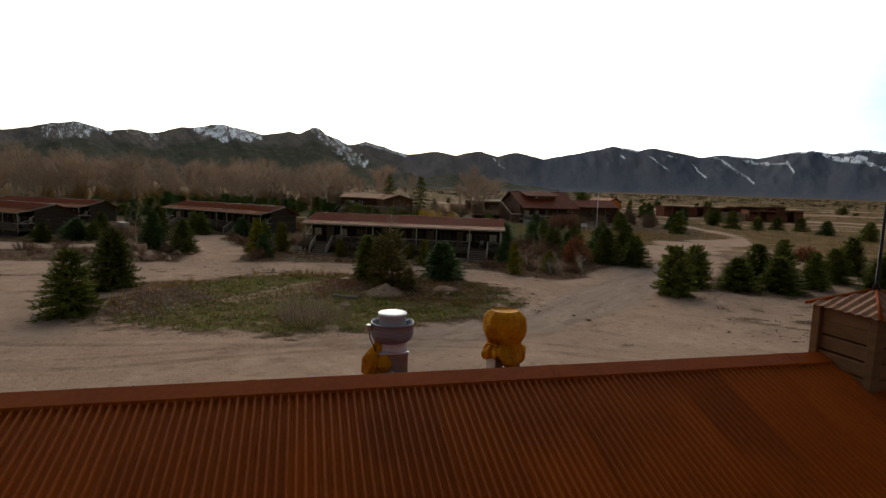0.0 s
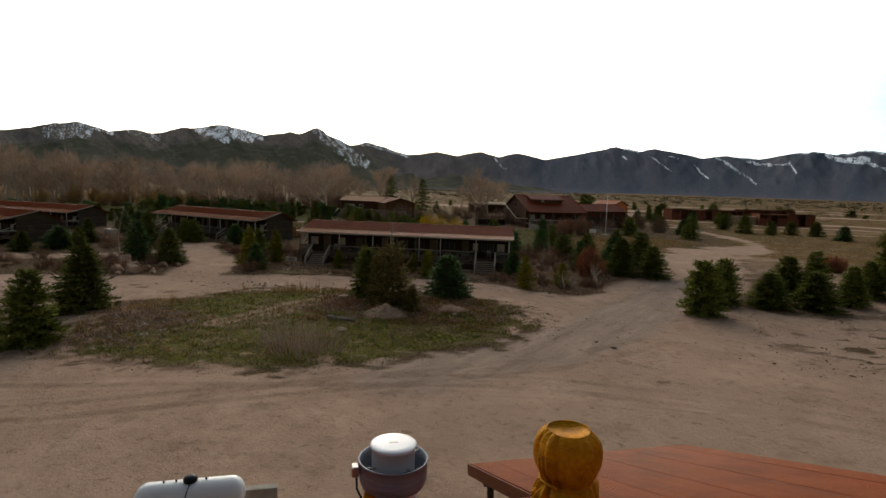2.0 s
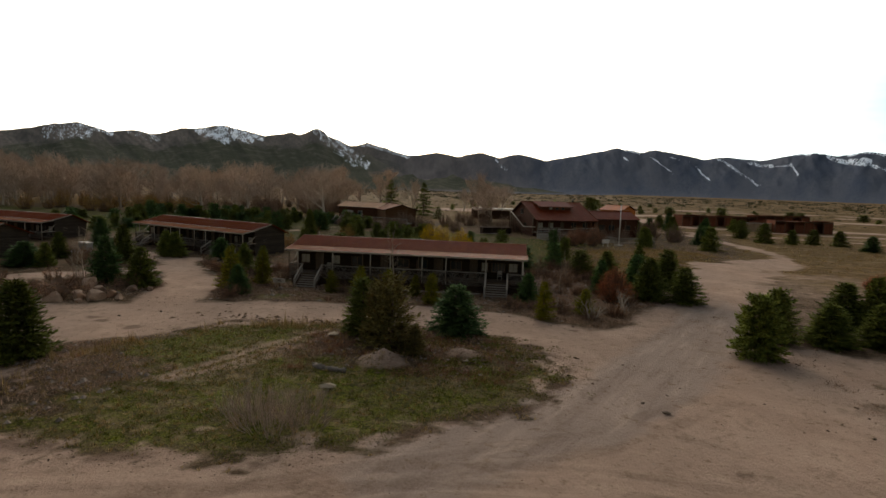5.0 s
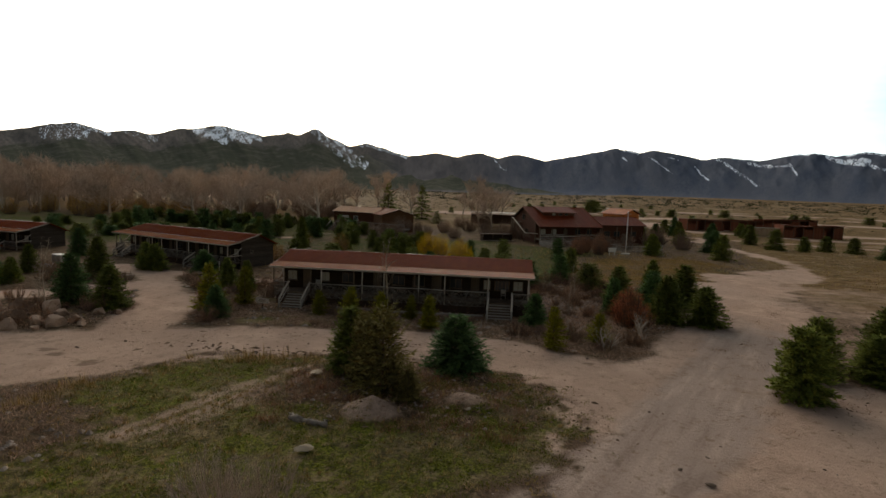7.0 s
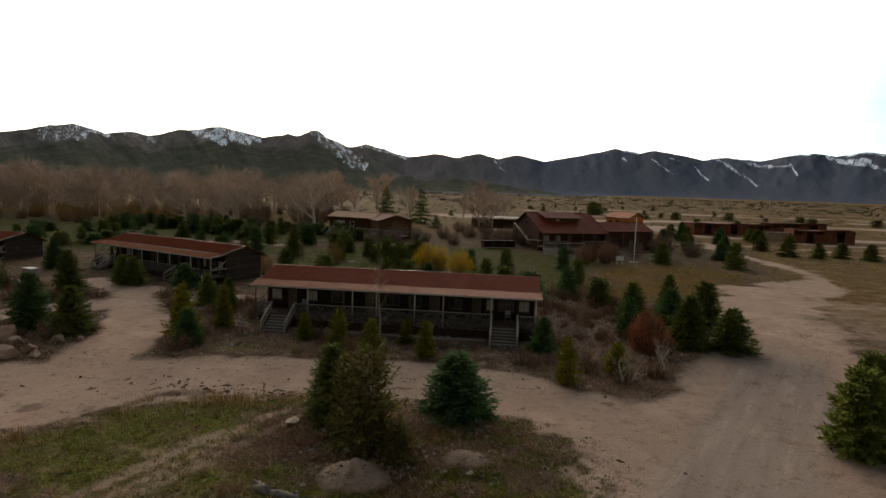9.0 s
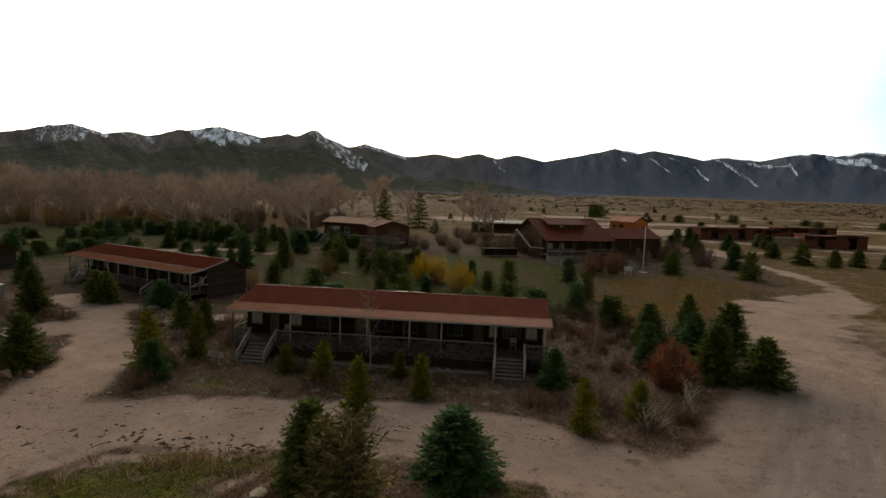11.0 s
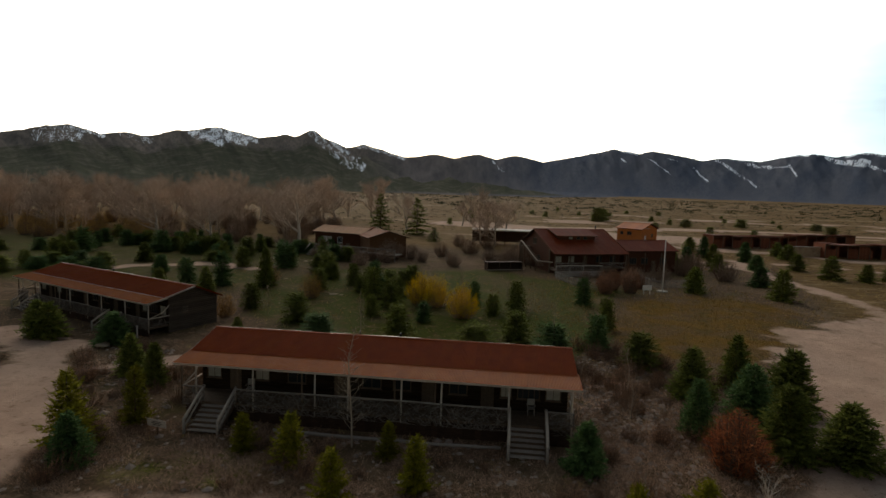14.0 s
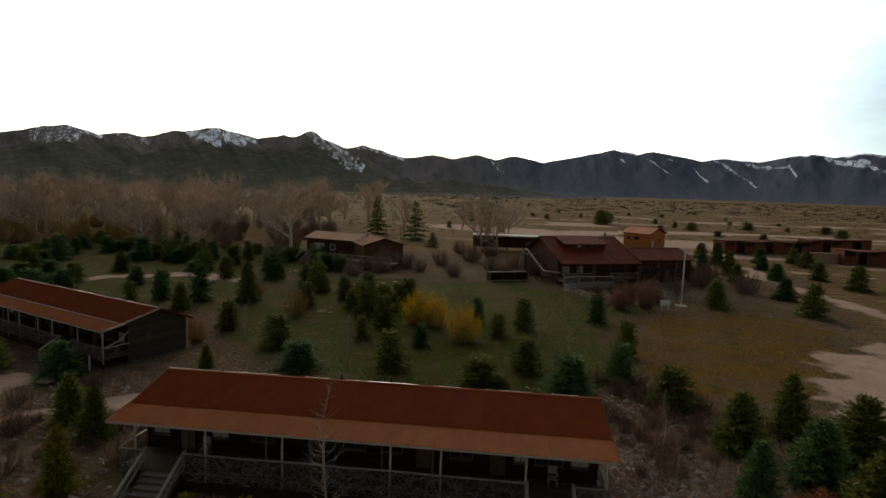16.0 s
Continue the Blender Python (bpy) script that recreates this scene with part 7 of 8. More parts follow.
def plant(kind, i, x, y, h, r, label, category="spruce", group="conifers", name="spruce"):
    t, c = kind[i % len(kind)]
    m = pose(x, y, ground_z(x, y), 0, 0, (i * 97 + int(x * 13)) % 360) @ Matrix.Diagonal((r / 1.5, r / 1.5, h / 4.0, 1))
    th = thing(name, label, category, m, group)
    part("trunk", t, M_BARK, th)
    part("crown", c, M_SPRUCE, th)


L_BIG = "bushy dark green spruce standing on sandy ground"
for i, (x, y, h, r) in enumerate([(-15.8, -37.2, 4.4, 2.1), (-18.2, -29.8, 4.8, 2.4), (36.9, -13.1, 3.2, 2.2), (41.6, -6.4, 4.0, 2.4), (44.3, -6.2, 4.6, 1.9), (41.1, -12.7, 3.4, 2.3), (45.7, -10.4, 3.7, 1.8), (50.4, -5.1, 3.8, 2.0), (56.3, 2.3, 4.5, 2.2), (58.0, -3.0, 4.0, 2.8), (52, -10.5, 3.6, 2.2), (62, -5, 4.2, 2.4)]):
    plant(SPRUCE, i, x, y, h, r, L_BIG, group="spruces by the yard")
plant(BARREL, 1, 32.9, -12.9, 4.2, 1.7, L_BIG, group="spruces by the yard")
plant(BARREL, 0, 29.5, -17.8, 4.5, 1.9, L_BIG, group="spruces by the yard")
plant(SPRUCE, 3, 0.6, -19.2, 4.1, 1.8, "slim dark green spruce on the planted bank", group="trees on the bank")
plant(PINE, 0, 3.6, -22.6, 5.0, 1.95, "olive brown dying pine on the planted bank", "pine", "trees on the bank", "pine")
plant(PINE, 1, 2.1, -21.3, 4.2, 1.2, "olive brown young pine on the planted bank", "pine", "trees on the bank", "pine")
plant(PINE, 1, 5.3, -23.4, 2.0, 1.0, "rusty low young pine on the planted bank", "pine", "trees on the bank", "pine")
plant(BLUE, 0, 7.5, -17.6, 3.7, 2.35, "full blue-green spruce on the planted bank", group="trees on the bank")
for i, (x, y, h, r) in enumerate([(-15.8, -6.6, 2.9, 1.3), (-18.5, 5.5, 3.4, 1.2), (-22.0, 7.5, 3.3, 1.4), (-30.7, -6.0, 4.8, 2.0), (-26.3, -6.6, 4.0, 1.9), (-39.4, 8.7, 4.9, 1.9), (-54.8, 24.3, 4.1, 1.7), (-38.0, 15.9, 3.6, 1.6), (-36.5, 15.7, 3.5, 1.7), (-48.2, 2.5, 2.9, 2.5), (-49.5, 9.4, 3.4, 1.5), (-45.6, 2.8, 2.9, 1.3), (-29.2, 15.2, 3.0, 1.9), (-50, -1.5, 2.6, 1.6)]):
    plant(SPRUCE if i % 3 else BLUE, i, x, y, h, r, "young dark spruce beside the cabin drive", group="spruces by the drive")
for i, (x, y, h, r) in enumerate([(-3.5, -4.6, 3.1, 1.15), (0.5, -9.7, 3.7, 1.2), (4.0, -6.1, 3.0, 1.1), (14.7, -10.0, 3.4, 1.05), (-17.6, -4.4, 4.5, 1.7), (-15.7, -0.9, 3.8, 1.2), (-7.0, -3.4, 2.3, 0.9), (1.9, -2.8, 2.2, 0.8), (18.7, -7.2, 2.4, 1.2)]):
    plant(SAPLING, i, x, y, h, r, "yellow-green conifer sapling in dry scrub", "sapling", "saplings before the cabin", "conifer_sapling")
plant(BLUE, 1, 13.6, -2.4, 2.9, 1.35, "blue-green young spruce beside the cabin steps", group="spruces by the cabin")
for i, (x, y, h, r) in enumerate([(23.5, 11.0, 4.0, 1.9), (21.8, 4.2, 3.7, 1.3), (28.0, 14.0, 4.5, 1.6), (26.3, 6.6, 4.2, 1.9), (30.5, 9.8, 4.6, 2.3), (26.4, 1.4, 4.5, 2.1), (29.9, 1.4, 3.7, 2.2)]):
    plant(BLUE if i in (1, 3) else SPRUCE, i, x, y, h, r, "dense young conifer in scrub beside the road", group="conifers by the road")
for i, (x, y, h, r) in enumerate([(18.1, 23.2, 3.5, 1.4), (20.3, 31.5, 3.6, 1.1), (21.1, 18.1, 3.3, 1.6), (-15.4, 27.6, 3.2, 1.7), (-10.6, 21.3, 2.5, 1.9), (-2.6, 22.9, 3.6, 1.5), (5.7, 18.7, 3.0, 1.9), (9.9, 24.7, 3.1, 1.5), (13.3, 18.6, 3.5, 2.0), (-9.8, 42.2, 4.2, 1.4), (-6.3, 37.2, 3.7, 1.4),
                                  (10.0, 40.2, 3.7, 1.2), (19.5, 45.5, 3.7, 1.2), (-21.6, 57.9, 4.0, 1.6), (-15.3, 51.6, 3.3, 1.2), (-7.7, 31.9, 2.5, 0.9), (4.5, 41.1, 3.2, 0.9), (-8.2, 45.5, 3.6, 1.5), (-7.1, 44.6, 2.6, 1.3), (7.5, 17.4, 1.9, 1.0), (-9.2, 43.5, 2.8, 1.1), (-11.5, 47.5, 3.4, 1.5), (-12.6, 46.6, 2.4, 1.2), (7.0, 36.2, 2.6, 1.0), (-1.0, 30.5, 2.3, 1.0), (-19, 45.5, 3.2, 1.3), (-6, 52, 3.4, 1.5), (-7.4, 51.2, 2.6, 1.2), (-13, 56, 3.2, 1.4), (-20.2, 56.2, 2.8, 1.4)]):
    plant(SMALL if i % 4 else SMALL_BLUE, i + 1, x, y, h, r * 1.05, "round young spruce on the shaded lawn", group="spruces on the lawn")
for i, (x, y, h, r) in enumerate([(-60.5, 54.5, 2.9, 1.8), (-71.2, 58.8, 3.3, 1.5), (-79.8, 74.3, 5.0, 2.2), (-93.7, 104.2, 3.1, 1.7), (-60.0, 65.1, 3.5, 1.9), (-65.5, 79.5, 4.6, 2.3), (-60.5, 81.4, 4.1, 1.6), (-50.7, 55.8, 2.7, 1.4), (-39.6, 45.2, 4.0, 1.5), (-43.0, 43.5, 2.5, 1.0), (-33.8, 40.5, 3.5, 1.5),
                                  (-34.0, 45.5, 5.0, 1.6), (-39.7, 63.7, 3.6, 1.5), (-27.5, 46.4, 5.6, 1.7), (-32.4, 65.4, 4.6, 2.2), (-23.2, 32.5, 3.1, 1.3), (-18.9, 19.9, 2.0, 0.8), (-88.8, 92.3, 3.3, 1.7)]):
    plant((SMALL, SPRUCE, SMALL_BLUE)[i % 3], i, x, y, h, r, "young conifer among others behind the cabins", group="young conifers behind the cabins")
rng_ = random.Random(21)
for i in range(46):
    cx, cy = rng_.uniform(-100, -24), rng_.uniform(42, 100)
    for k in range(rng_.choice((1, 2, 3, 4))):
        x, y = cx + rng_.gauss(0, 2.1), cy + rng_.gauss(0, 2.1)
        if y < 42 + (x + 98) * 0.05 or (x > -48 and y < 60):
            continue
        plant((SMALL, SMALL_BLUE)[(i + k) % 2], i + k, x, y, rng_.uniform(1.5, 3.9), rng_.uniform(1.1, 2.1), "young conifer among others behind the cabins", group="young conifers behind the cabins")
for i, (x, y, h, r) in enumerate([(59.5, 129.3, 4.1, 2.1), (58.2, 114.0, 5.4, 1.8), (54.6, 97.3, 5.0, 1.8), (38.9, 59.5, 4.2, 1.7), (71.4, 121.8, 3.8, 1.8), (80.8, 125.1, 3.9, 2.0), (80.0, 117.4, 4.0, 2.3), (61.8, 92.0, 3.4, 1.9), (71.3, 94.9, 3.7, 1.9), (72.3, 83.4, 4.7, 2.1), (53.2, 69.1, 3.4, 1.8),
                                  (50.8, 56.2, 4.8, 2.0), (88.1, 81.2, 3.6, 1.8), (88.4, 69.4, 3.3, 1.9), (90.4, 57.0, 4.0, 2.1), (43.5, 88.0, 4.0, 1.7), (48.0, 94.0, 4.4, 1.8), (41.0, 66.0, 3.4, 1.5), (52.0, 86.0, 3.8, 1.5), (66, 108, 3.2, 1.5), (78.0, 81.8, 3.4, 1.7), (83.5, 83.5, 3.6, 1.8)]):
    plant((CONE, BLUE, CONE)[i % 3], i, x, y, h, r * 1.1, "round dark conifer in the dry field by the track", group="conifers in the field")
TALL = conifer_set(M_SPRUCE, (26, 27, 28), fine=1.0, form=0.86, rag=0.5, gap=0.4, lift=0.15, droop=0.3)
for i, (x, y, h, r) in enumerate([(-36.0, 161.6, 13.0, 3.9), (-20.5, 146.8, 12.4, 3.5), (-12.5, 127.3, 4.3, 2.0)]):
    plant(TALL, i, x, y, h, r * 1.25, "tall old dark spruce behind the ranch house", group="tall spruces", name="tall_spruce")
for i, (x, y, h, r) in enumerate([(57, 278, 7.6, 4.4), (63, 296, 6.4, 3.8), (96, 255, 4.0, 3.0), (128, 270, 4.2, 3.4), (160, 262, 3.6, 3.0), (150, 230, 4.0, 3.0), (190, 250, 3.6, 3.2)]):
    plant(JUNIPER, i, x, y, h * 0.9, r, "dark spreading juniper on the plain", "juniper", "junipers on the plain", "juniper")


rng_ = random.Random(62)
for i in range(30):
    y = rng_.uniform(185, 430)
    x = rng_.uniform(-20, 60 + y * 0.75)
    plant(JUNIPER, i, x, y, rng_.uniform(1.6, 3.0), rng_.uniform(1.1, 2.1), "dark spreading juniper on the plain", "juniper", "junipers on the plain", "juniper")


def bare_tree(seed, height, spread, twig_mat, bark, twigs=1500, trunk_r=0.26, forks=5, width=0.03, stems=1, up=0.55, crook=0.28):
    """A leafless tree: trunk and limbs as tapered tubes, and a crown of thin twigs."""
    rng = random.Random(seed)
    tv, tf, v, f = [], [], [], []
    ends = []
    low = 0.08 if stems > 1 else 0.16

    def limb(p, d, ln, r, depth):
        pts, rad = [p], [r]
        q, dd = p, d.copy()
        wig = 0.12 if depth == 0 else crook
        for k in range(4):
            dd = (dd + Vector((rng.uniform(-wig, wig), rng.uniform(-wig, wig), rng.uniform(-0.05, 0.16)))).normalized()
            q = q + dd * ln / 4
            pts.append(q)
            rad.append(r * (1 - 0.21 * (k + 1)))
        tube_raw(pts, rad, 6 if depth == 0 else (4 if depth == 1 else 3), tv, tf, False)
        if depth >= 1:
            ends.append((pts, dd))
        if depth < 2:
            n = forks + 3 if depth == 0 else rng.randint(3, 5)
            for k in range(n):
                t = (low + (1 - low) * (k + rng.random()) / n) * 3.99 if depth == 0 else rng.uniform(0.3, 1.0) * 3.99
                i = int(t)
                base = pts[i].lerp(pts[i + 1], t - i)
                a = rng.uniform(0, 6.28)
                out = Vector((math.cos(a) * spread, math.sin(a) * spread, up + rng.uniform(-0.25, 0.4))).normalized()
                nd = (dd * (0.2 if depth == 0 else 0.5) + out * 0.9).normalized()
                limb(base, nd, ln * rng.uniform(0.5, 0.72) * (1.15 - 0.1 * t), rad[i] * 0.55 * rng.uniform(0.8, 1.1), depth + 1)
    for s in range(stems):
        a = rng.uniform(0, 6.28) + s * 6.28 / stems
        p = Vector((0.04 * height * math.cos(a), 0.04 * height * math.sin(a), -0.2)) if stems > 1 else Vector((0, 0, -0.3))
        limb(p, Vector((0.55 * spread * math.cos(a), 0.55 * spread * math.sin(a), 1)).normalized() if stems > 1 else Vector((rng.uniform(-0.08, 0.08), rng.uniform(-0.08, 0.08), 1)), height * 0.6, trunk_r, 0)
    top = max(q[2] for q in tv)
    k = height / top
    per = max(1, twigs // max(1, len(ends)))
    for pts, d in ends:
        for _ in range(per):
            i = rng.randint(0, 3)
            b = pts[i].lerp(pts[i + 1], rng.random())
            w = (d * 0.5 + Vector((rng.gauss(0, 0.6), rng.gauss(0, 0.6), rng.gauss(0.25, 0.45)))).normalized()
            ln = height * rng.uniform(0.06, 0.17)
            side = w.orthogonal().normalized() * width * rng.uniform(0.6, 1.4)
            mid = b + w * ln * 0.5 + Vector((rng.uniform(-1, 1), rng.uniform(-1, 1), 0.3)) * ln * 0.08
            q = len(v)
            v += [b - side, b + side, mid + side * 0.5, b + w * ln, mid - side * 0.5]
            f.append((q, q + 1, q + 2, q + 3, q + 4))
    sc = lambda pp: [(x * k, y * k, z * k) for x, y, z in pp]
    return mesh_of("trunk", sc(tv), tf, bark, True), mesh_of("crown", sc(v), f, twig_mat)


def aspen(seed, height, material):
    """A slender leafless aspen: one thin leader, many fine side branches that shorten towards the top, each with twigs."""
    rng = random.Random(seed)
    tv, tf, v, f = [], [], [], []
    lean = [Vector((rng.uniform(-0.12, 0.12) * i, rng.uniform(-0.12, 0.12) * i, height * i / 4 - (0.2 if i == 0 else 0))) for i in range(5)]
    tube_raw(lean, [0.05, 0.042, 0.032, 0.02, 0.006], 6, tv, tf, False)
    for n in range(64):
        t = 0.16 + 0.82 * (n + rng.random()) / 64
        i = min(3, int(t * 4))
        p = lean[i].lerp(lean[i + 1], t * 4 - i)
        a = rng.uniform(0, 6.28)
        L = height * 0.27 * (1.04 - t) ** 0.8 * min(1, 0.35 + t * 1.6) * rng.uniform(0.6, 1.15)
        up = rng.uniform(0.35, 0.9)
        d = Vector((math.cos(a), math.sin(a), up)).normalized()
        q = p + d * L * 0.5 + Vector((0, 0, -0.03 * L))
        e = p + d * L + Vector((rng.uniform(-0.1, 0.1) * L, rng.uniform(-0.1, 0.1) * L, 0.08 * L))
        tube_raw([p, q, e], [0.013, 0.009, 0.003], 3, tv, tf, False)
        for _ in range(9):
            s_ = rng.uniform(0.25, 1.0)
            c = p.lerp(q, s_ * 2) if s_ < 0.5 else q.lerp(e, s_ * 2 - 1)
            w = (d * 0.7 + Vector((rng.gauss(0, 0.5), rng.gauss(0, 0.5), rng.gauss(0.2, 0.35)))).normalized()
            ln = L * rng.uniform(0.14, 0.34)
            side = w.orthogonal().normalized() * 0.006
            k = len(v)
            v += [c - side, c + side, c + w * ln]
            f.append((k, k + 1, k + 2))
    return mesh_of("trunk", tv, tf, material, True), mesh_of("crown", v, f, material)


def shrub(seed, height, radius, stems, twig_mat, bark, width, foot=0.5):
    """A round leafless shrub: many thin stems that arch up and out from the ground, with fine twigs all along."""
    rng = random.Random(seed)
    tv, tf, v, f = [], [], [], []
    for _ in range(stems):
        a, q = rng.uniform(0, 6.28), math.sqrt(rng.random())
        out = radius * q * rng.uniform(0.75, 1.08)
        top = height * math.sqrt(max(0.06, 1 - 0.85 * q * q)) * rng.uniform(0.7, 1.03)
        b = radius * foot * q * rng.uniform(0.7, 1.0)
        p0 = Vector((b * math.cos(a), b * math.sin(a), -0.1))
        p2 = Vector((out * math.cos(a), out * math.sin(a), top))
        p1 = p0.lerp(p2, 0.5) + Vector((0.16 * out * math.cos(a) + rng.uniform(-0.1, 0.1) * radius, 0.16 * out * math.sin(a) + rng.uniform(-0.1, 0.1) * radius, 0.04 * height))
        curve = [p0 * (1 - t) ** 2 + p1 * 2 * t * (1 - t) + p2 * t * t for t in (0, 0.25, 0.5, 0.75, 1)]
        tube_raw(curve, [width * 2.4, width * 2, width * 1.6, width * 1.1, width * 0.4], 3, tv, tf, False)
        for _ in range(26):
            t = rng.uniform(0.12, 1.0)
            i = min(3, int(t * 4))
            c = curve[i].lerp(curve[i + 1], t * 4 - i)
            w = Vector((rng.gauss(0, 0.55) + 0.4 * math.cos(a), rng.gauss(0, 0.55) + 0.4 * math.sin(a), rng.gauss(0.55, 0.45))).normalized()
            ln = height * rng.uniform(0.05, 0.15)
            side = w.orthogonal().normalized() * width * rng.uniform(0.6, 1.3)
            k = len(v)
            v += [c - side, c + side, c + w * ln]
            f.append((k, k + 1, k + 2))
    return mesh_of("trunk", tv, tf, bark), mesh_of("crown", v, f, twig_mat)


def plant_bare(kinds, i, x, y, s, label, name, category, group, squat=1.0):
    t, c = kinds[i % len(kinds)]
    th = thing(name, label, category, pose(x, y, ground_z(x, y), 0, 0, (i * 73) % 360) @ Matrix.Diagonal((s, s, s * (0.9 + 0.2 * ((i * 37) % 10) / 10) * squat, 1)), group)
    part("trunk", t, M_BARK, th)
    part("crown", c, M_TWIG, th)


COTTON = [bare_tree(s, 14.0, 1.0, M_TWIG, M_TWIG_PALE, 2700, 0.3, 7, 0.014, up=0.34, crook=0.42) for s in (31, 32, 33, 34)]
COTTON_PALE = [bare_tree(s, 15.0, 1.05, M_TWIG, M_PALEPOST, 2200, 0.42, 7, 0.015, up=0.25, crook=0.5) for s in (35, 36)]
THICKET = [shrub(s, 6.0, 2.9, 110, M_TWIG_DARK, M_BARK, 0.014) for s in (41, 42, 45)]
THICKET_ORANGE = [shrub(s, 6.5, 2.9, 110, M_TWIG_ORANGE, M_BARK, 0.014) for s in (43, 44)]
ASPEN = [aspen(s, 6.5, M_TWIG_PALE) for s in (51, 52, 53)]
WILLOW = [shrub(s, 5.0, 2.5, 190, M_TWIG_YELLOW, M_TWIG_DARK, 0.014) for s in (61, 62, 63)]
M_BUSH = mat("grey_mauve_bush_twigs", (0.33, 0.27, 0.235), (0.47, 0.39, 0.345), 0.6, 0.9, 0, 0.0, 10, vary=0.15, spec=0.02)
BUSH = [shrub(s, 2.4, 1.9, 75, M_BUSH, M_BUSH, 0.0042, 0.65) for s in (71, 72)]
ANTLER = [bare_tree(s, 1.9, 0.8, M_TWIG_PALE, M_PALEPOST, 60, 0.05, 3, 0.014, stems=3) for s in (81, 82)]

rng_ = random.Random(9)
n_ = 0
while n_ < 185:
    y = rng_.uniform(106, 250)
    x = rng_.uniform(-0.98 * (y + 70) - 10, -46 - (250 - y) * 0.10)
    if y < 150 and x > -64:
        continue
    pale = rng_.random() < 0.3
    plant_bare(COTTON_PALE if pale else COTTON, n_, x, y, rng_.choice((0.6, 0.75, 0.85, 0.95, 1.05, 1.2)) * rng_.uniform(0.9, 1.1), "pale-limbed bare cottonwood in the leafless grove" if pale else "bare brown cottonwood in the leafless grove", "cottonwood", "cottonwood", "leafless grove")
    n_ += 1
for i, (x, y, s) in enumerate([(-53, 118, 1.0), (-46, 109, 1.05), (-58, 128, 0.95), (2.5, 141, 0.85), (1.4, 123.6, 1.05), (8, 150, 0.8), (5.5, 121, 0.95), (-28, 170, 0.8), (-75, 112, 0.9), (-10, 200, 0.7)]):
    plant_bare(COTTON_PALE if i % 2 else COTTON, i, x, y, s, "large bare cottonwood near the houses", "cottonwood", "cottonwood", "cottonwoods near the houses")
for i in range(90):
    y = rng_.uniform(92, 170)
    x = rng_.uniform(-140, -46)
    if x > -60 and y < 108:
        continue
    plant_bare(THICKET_ORANGE if x < -85 and i % 3 else THICKET, i, x, y, rng_.uniform(0.6, 1.1), "leafless brown thicket bush at the grove's edge", "thicket_bush", "bush", "thicket bushes")
for i, (x, y, s) in enumerate([(-32.6, 83.0, 0.42), (-29.5, 82.3, 0.5), (-26.5, 81.4, 0.42), (-23.0, 80.3, 0.55), (-19.5, 79.6, 0.5), (-16.0, 78.4, 0.55), (-16, 84, 0.75), (-12, 86, 0.7), (-27, 84, 0.6), (-6, 92, 0.7), (5, 86, 0.7), (10, 92, 0.7), (-32, 86, 0.6), (26, 65, 0.55), (29.5, 66.5, 0.55), (23.0, 67.5, 0.4), (49.0, 74.0, 0.8), (43, 79, 0.65), (0, 100, 0.8), (-2, 78, 0.5), (-20, 73, 0.5), (-9, 82, 0.6), (-23, 80, 0.55), (14, 84, 0.8), (8, 80, 0.5), (32, 68, 0.5), (36, 69, 0.6), (46, 84, 0.7), (4, 112, 0.9), (-4, 116, 0.8), (14, 108, 0.9), (-40, 88, 0.6), (-44, 95, 0.7)]):
    plant_bare(THICKET, i, x, y, s * (1.1 + 0.5 * ((i * 29) % 7) / 7), "leafless brown bush near the houses", "bare_bush", "bush", "bushes near the houses", 0.75)
for i, (x, y, s) in enumerate([(-30.3, -9.6, 1.15), (-33.0, -7.3, 0.9), (-0.6, -1.9, 1.18), (18.5, 10.5, 0.72), (-6.5, 22.5, 0.75), (14.1, 28.8, 0.6), (17.3, 3.5, 0.6), (-42.5, 12.5, 0.9), (2.1, 48, 0.6), (-30, 26, 0.6), (15.2, 13, 0.55), (-20, 30, 0.6), (-13, 52, 0.55), (9, 46, 0.5), (11.5, 33, 0.45), (-3, 49.5, 0.5), (22.5, 36, 0.45)]):
    plant_bare(ASPEN, i, x, y, s, "slender pale leafless aspen", "aspen", "aspen", "aspens")
for i, (x, y, s) in enumerate([(-2.6, 39.8, 1.0), (-0.4, 39.2, 0.85), (3.4, 33.6, 0.9)]):
    plant_bare(WILLOW, i, x, y, s, "bright yellow-twigged willow bush on the lawn", "willow", "willow", "yellow willows")
for i, (x, y, s) in enumerate([(-18.2, 40.1, 0.65), (-28, 50, 0.5), (-24, 27, 0.5)]):
    plant_bare(THICKET_ORANGE, i, x, y, s, "orange-twigged leafless bush on the lawn", "orange_bush", "bush", "orange bushes")
for i, (x, y, s) in enumerate([(0.4, -35.4, 1.3), (-1.0, -34.6, 1.15), (1.7, -34.6, 1.1)]):
    plant_bare(BUSH, i, x, y, s, "wide grey leafless bush on the grass", "bare_bush", "bush", "grey bushes", 0.8)
RED = [shrub(s, 4.0, 1.4, 230, M_TWIG_RED, M_BARK, 0.014) for s in (18, 19)]
for i, (x, y, h, r) in enumerate([(56.8, 13.9, 2.5, 2.1), (22.4, -1.0, 3.9, 2.0)]):
    plant(RED, i, x, y, h, r, "rust-red dead young conifer", "conifer", "dead conifers", "dead_conifer")
SCRUB = [shrub(s, 1.5, 1.15, 60, M_SCRUB_TWIG, M_BARK, 0.008) for s in (91, 92, 93)]
rng_ = random.Random(5)
n_ = 0
